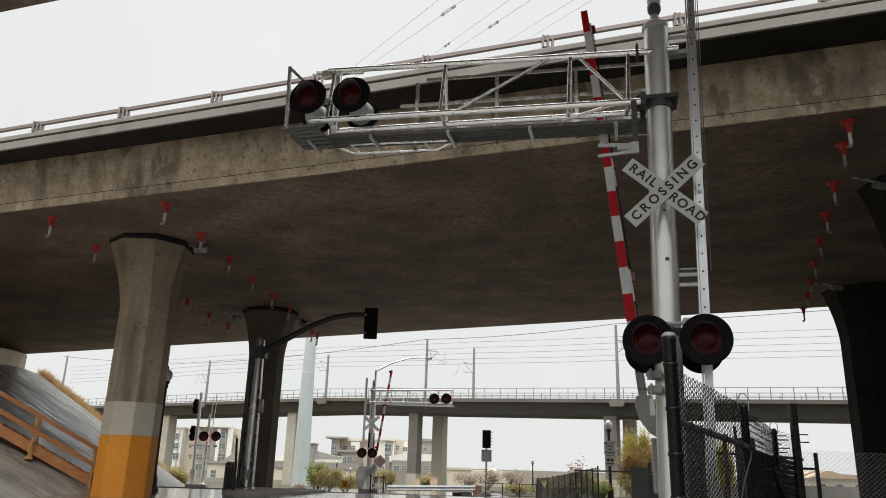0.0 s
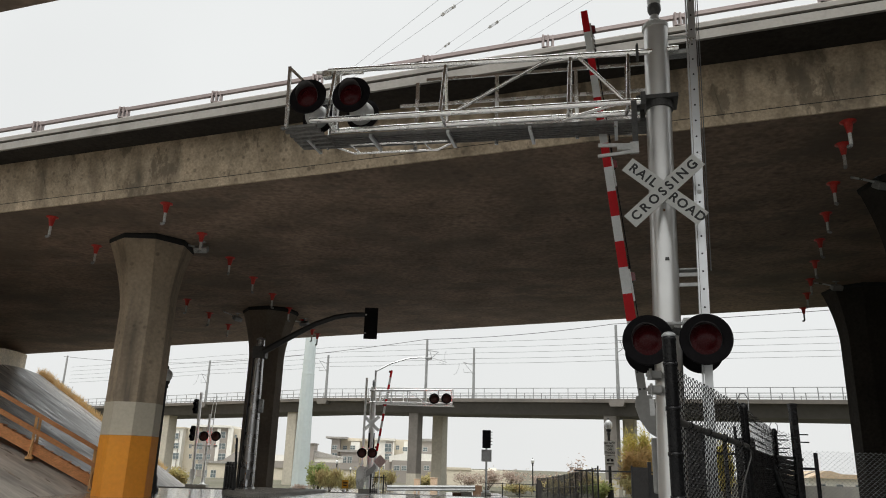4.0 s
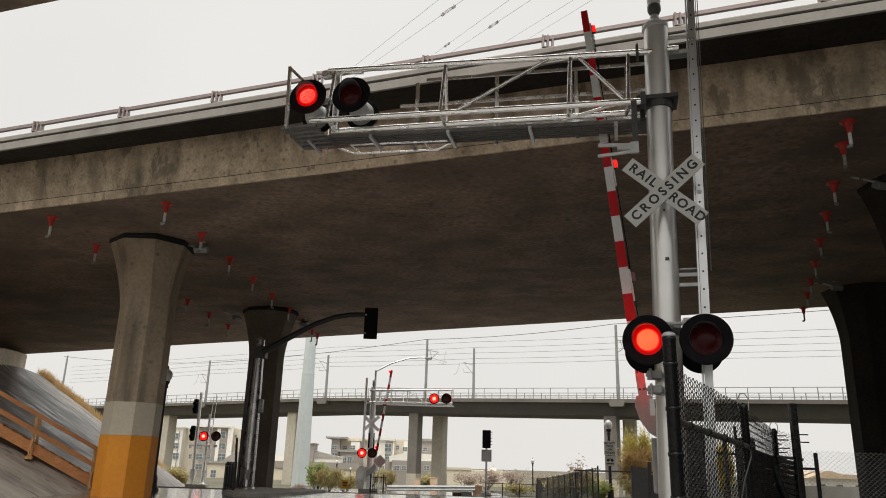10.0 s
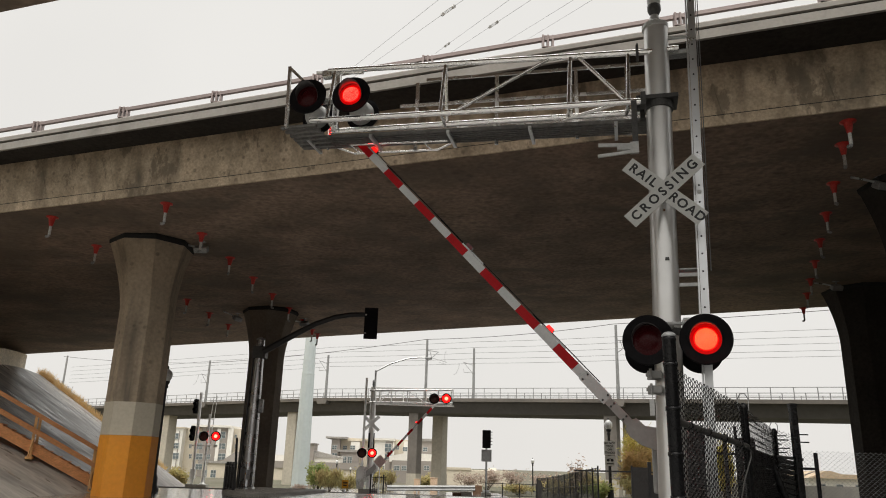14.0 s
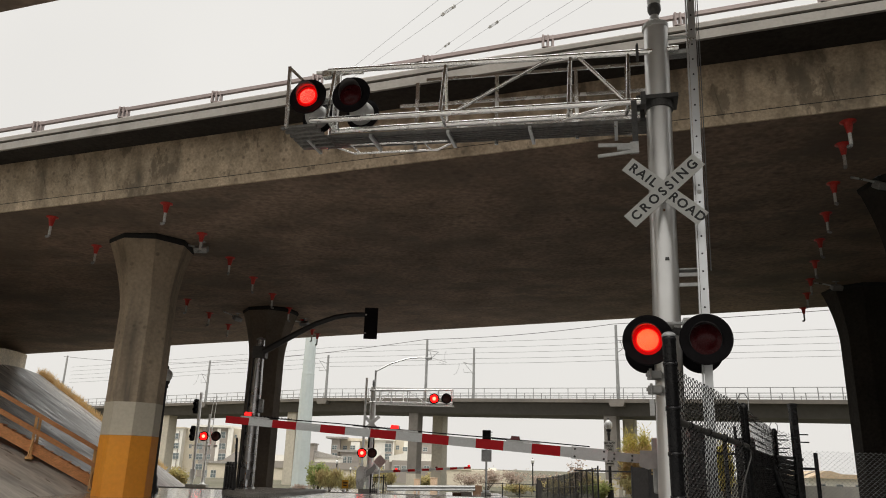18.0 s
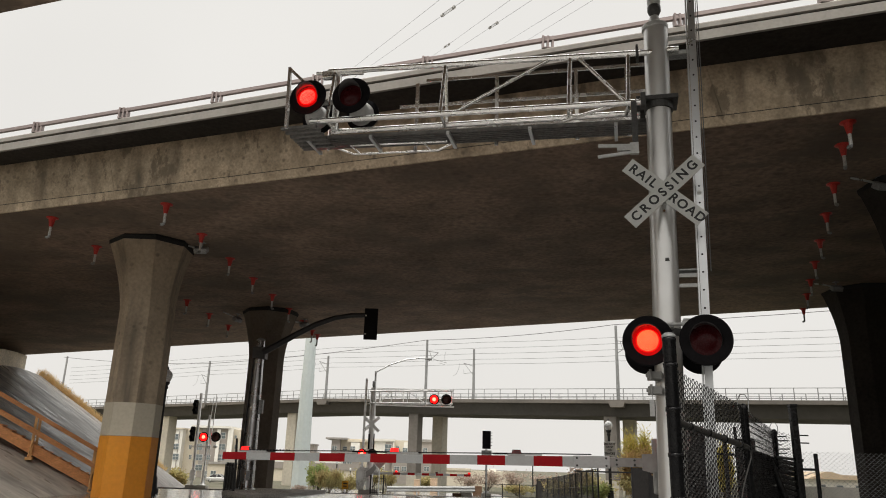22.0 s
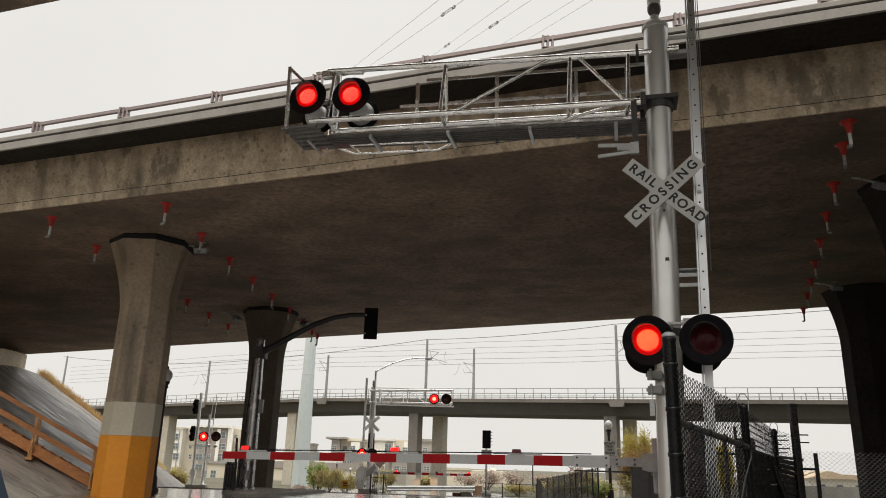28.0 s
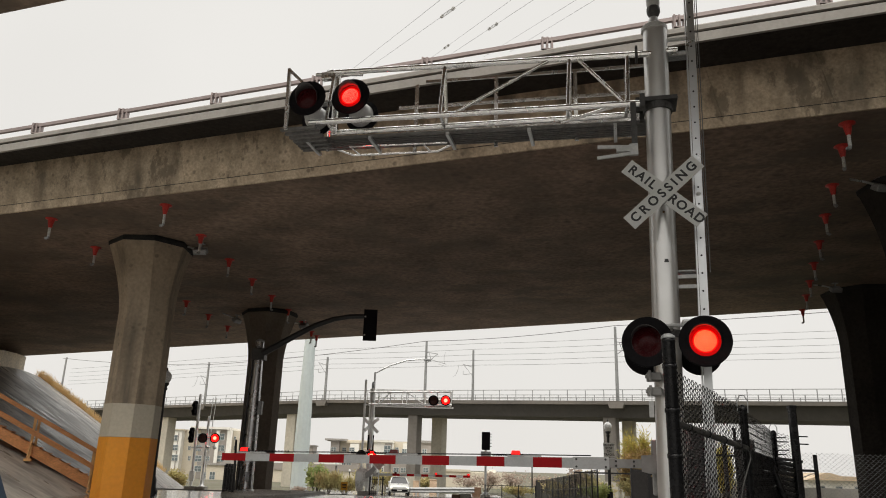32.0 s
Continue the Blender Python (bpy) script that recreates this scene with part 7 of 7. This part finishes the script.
def car(name, m, paint, label, lamps):
    """A saloon car facing +y, 4.6 m long."""
    c = thing(name, m, label, "car")
    W = 0.9
    # lower body: sections along the length, each a rounded outline
    secs = [(-2.3, 0.62, 0.80, 0.42), (-2.2, 0.84, 0.92, 0.24), (-1.5, 0.9, 0.97, 0.2), (-0.6, 0.91, 0.95, 0.18), (0.9, 0.91, 0.96, 0.18), (1.6, 0.89, 0.88, 0.2), (2.15, 0.82, 0.76, 0.24), (2.32, 0.6, 0.66, 0.4)]
    body = Shape()
    rows = []
    for y, w, top, bot in secs:
        mid = (top + bot) / 2
        rows.append([(-w * 0.86, y, bot), (w * 0.86, y, bot), (w, y, bot + 0.14), (w * 1.0, y, mid + 0.06), (w * 0.96, y, top - 0.07), (w * 0.82, y, top), (-w * 0.82, y, top), (-w * 0.96, y, top - 0.07), (-w * 1.0, y, mid + 0.06), (-w, y, bot + 0.14)])
    n = 10
    pts = [p for r in rows for p in r]
    body.add(pts, [(i * n + k, i * n + (k + 1) % n, (i + 1) * n + (k + 1) % n, (i + 1) * n + k) for i in range(len(rows) - 1) for k in range(n)], True)
    body.add(pts, [tuple(range(n - 1, -1, -1)), tuple(range(len(pts) - n, len(pts)))])
    part("body", body, paint, c)
    # cabin: glass volume, then roof and pillars over it
    if not lamps:
        gl = [(-0.82, -2.1, 0.93), (0.82, -2.1, 0.93), (0.82, 0.98, 0.94), (-0.82, 0.98, 0.94), (-0.69, -1.9, 1.66), (0.69, -1.9, 1.66), (0.69, 0.58, 1.67), (-0.69, 0.58, 1.67)]
    else:
        gl = [(-0.80, -1.75, 0.93), (0.80, -1.75, 0.93), (0.80, 0.98, 0.94), (-0.80, 0.98, 0.94), (-0.58, -1.05, 1.42), (0.58, -1.05, 1.42), (0.58, 0.15, 1.43), (-0.58, 0.15, 1.43)]
    part("cabin_glass", Shape().add(gl, [(0, 1, 5, 4), (1, 2, 6, 5), (2, 3, 7, 6), (3, 0, 4, 7), (4, 5, 6, 7)]), M_CARGLASS, c, "dark window glass")
    part("roof", Shape().box(-0.6, 0.6, -1.1, 0.2, 1.425, 1.47, None, 0.02) if lamps else Shape().box(-0.72, 0.72, -1.95, 0.64, 1.66, 1.74, None, 0.03), paint, c)
    for s in (-1, 1):
        for a, b in (((0.80 * s, 1.0, 0.94), (0.585 * s, 0.14, 1.44)), ((0.80 * s, -1.77, 0.93), (0.585 * s, -1.06, 1.43)), ((0.815 * s, -0.25, 0.94), (0.6 * s, -0.3, 1.43))) if lamps else (
                ((0.83 * s, 1.0, 0.94), (0.69 * s, 0.6, 1.68)), ((0.83 * s, -2.1, 0.93), (0.69 * s, -1.9, 1.67)), ((0.84 * s, -0.25, 0.94), (0.7 * s, -0.3, 1.67))):
            part("pillar", Shape().beam(a, b, 0.07, 0.06), paint, c)
        if lamps:
            part("mirror", Shape().box(0.86 * s - 0.1, 0.86 * s + 0.1, 0.6, 0.72, 0.96, 1.1, None, 0.03), paint, c)
        hl = Shape().box(0.62 * s - 0.15, 0.62 * s + 0.15, 2.16, 2.26, 0.56, 0.68, None, 0.03)
        part("headlamp", hl, M_HEADLAMP if lamps else M_GLOBE, c, "lit headlamp" if lamps else "")
        part("tail_lamp", Shape().box(0.64 * s - 0.14, 0.64 * s + 0.14, -2.27, -2.18, 0.66, 0.8, None, 0.02), M_LENS, c)
        for y in (-1.4, 1.45):
            wh = part("wheel", Shape().turned([(0.2, -0.1), (0.3, -0.1), (0.32, -0.06), (0.32, 0.06), (0.3, 0.1), (0.2, 0.1)], 20, "x", (0.8 * s, y, 0.32)), M_TYRE, c)
            part("rim", Shape().turned([(0.02, -0.105), (0.19, -0.1), (0.2, 0.1), (0.02, 0.105)], 16, "x", (0.8 * s, y, 0.32)), M_GALV, wh)
    part("bumper", Shape().box(-0.7, 0.7, 2.2, 2.34, 0.3, 0.5, None, 0.04), M_BLACK, c)
    part("number_plate", Shape().box(-0.2, 0.2, 2.34, 2.35, 0.36, 0.46), M_SIGNWHITE, c)
    return c


wc = car("white_car", pose(-47.5, 140, terrain(140), 0, 0, -90), M_WHITECAR, "white saloon car with lit headlamps on wet asphalt", True)
WC = [(0.0, -130, 141, -90), (17.0, -61, 141, -90), (20.0, -47.5, 140, -90), (21.0, -43.4, 140, -91), (22.0, -39.3, 140, -95), (24.0, -30.9, 138, -112),
      (26.0, -21.0, 126, -142), (28.0, -11.2, 108, -152), (29.0, -7.8, 100, -162), (30.0, -5.7, 90, -169), (31.0, -4.28, 79, -173), (32.0, -3.23, 68, -175)]
KEYED.append((wc, [(t, pose(x, y, terrain(y) + 0.015, 0, 0, a)) for t, x, y, a in WC]))
bc = car("blue_car", pose(-3.21, -26, 0.012), M_BLUECAR, "slate-blue upright car waiting in the next lane", False)
KEYED.append((bc, [(t, pose(-3.21, y, 0.012)) for t, y in ((0.0, -26), (20.5, -26), (23.0, -8), (24.3, 1.0), (24.8, 2.9), (25.0, 3.2), (25.5, 3.25), (27.5, 3.3), (32.0, 3.3))]))


def motions():
    for ob, rows in KEYED:
        walk(ob, rows)


motions()
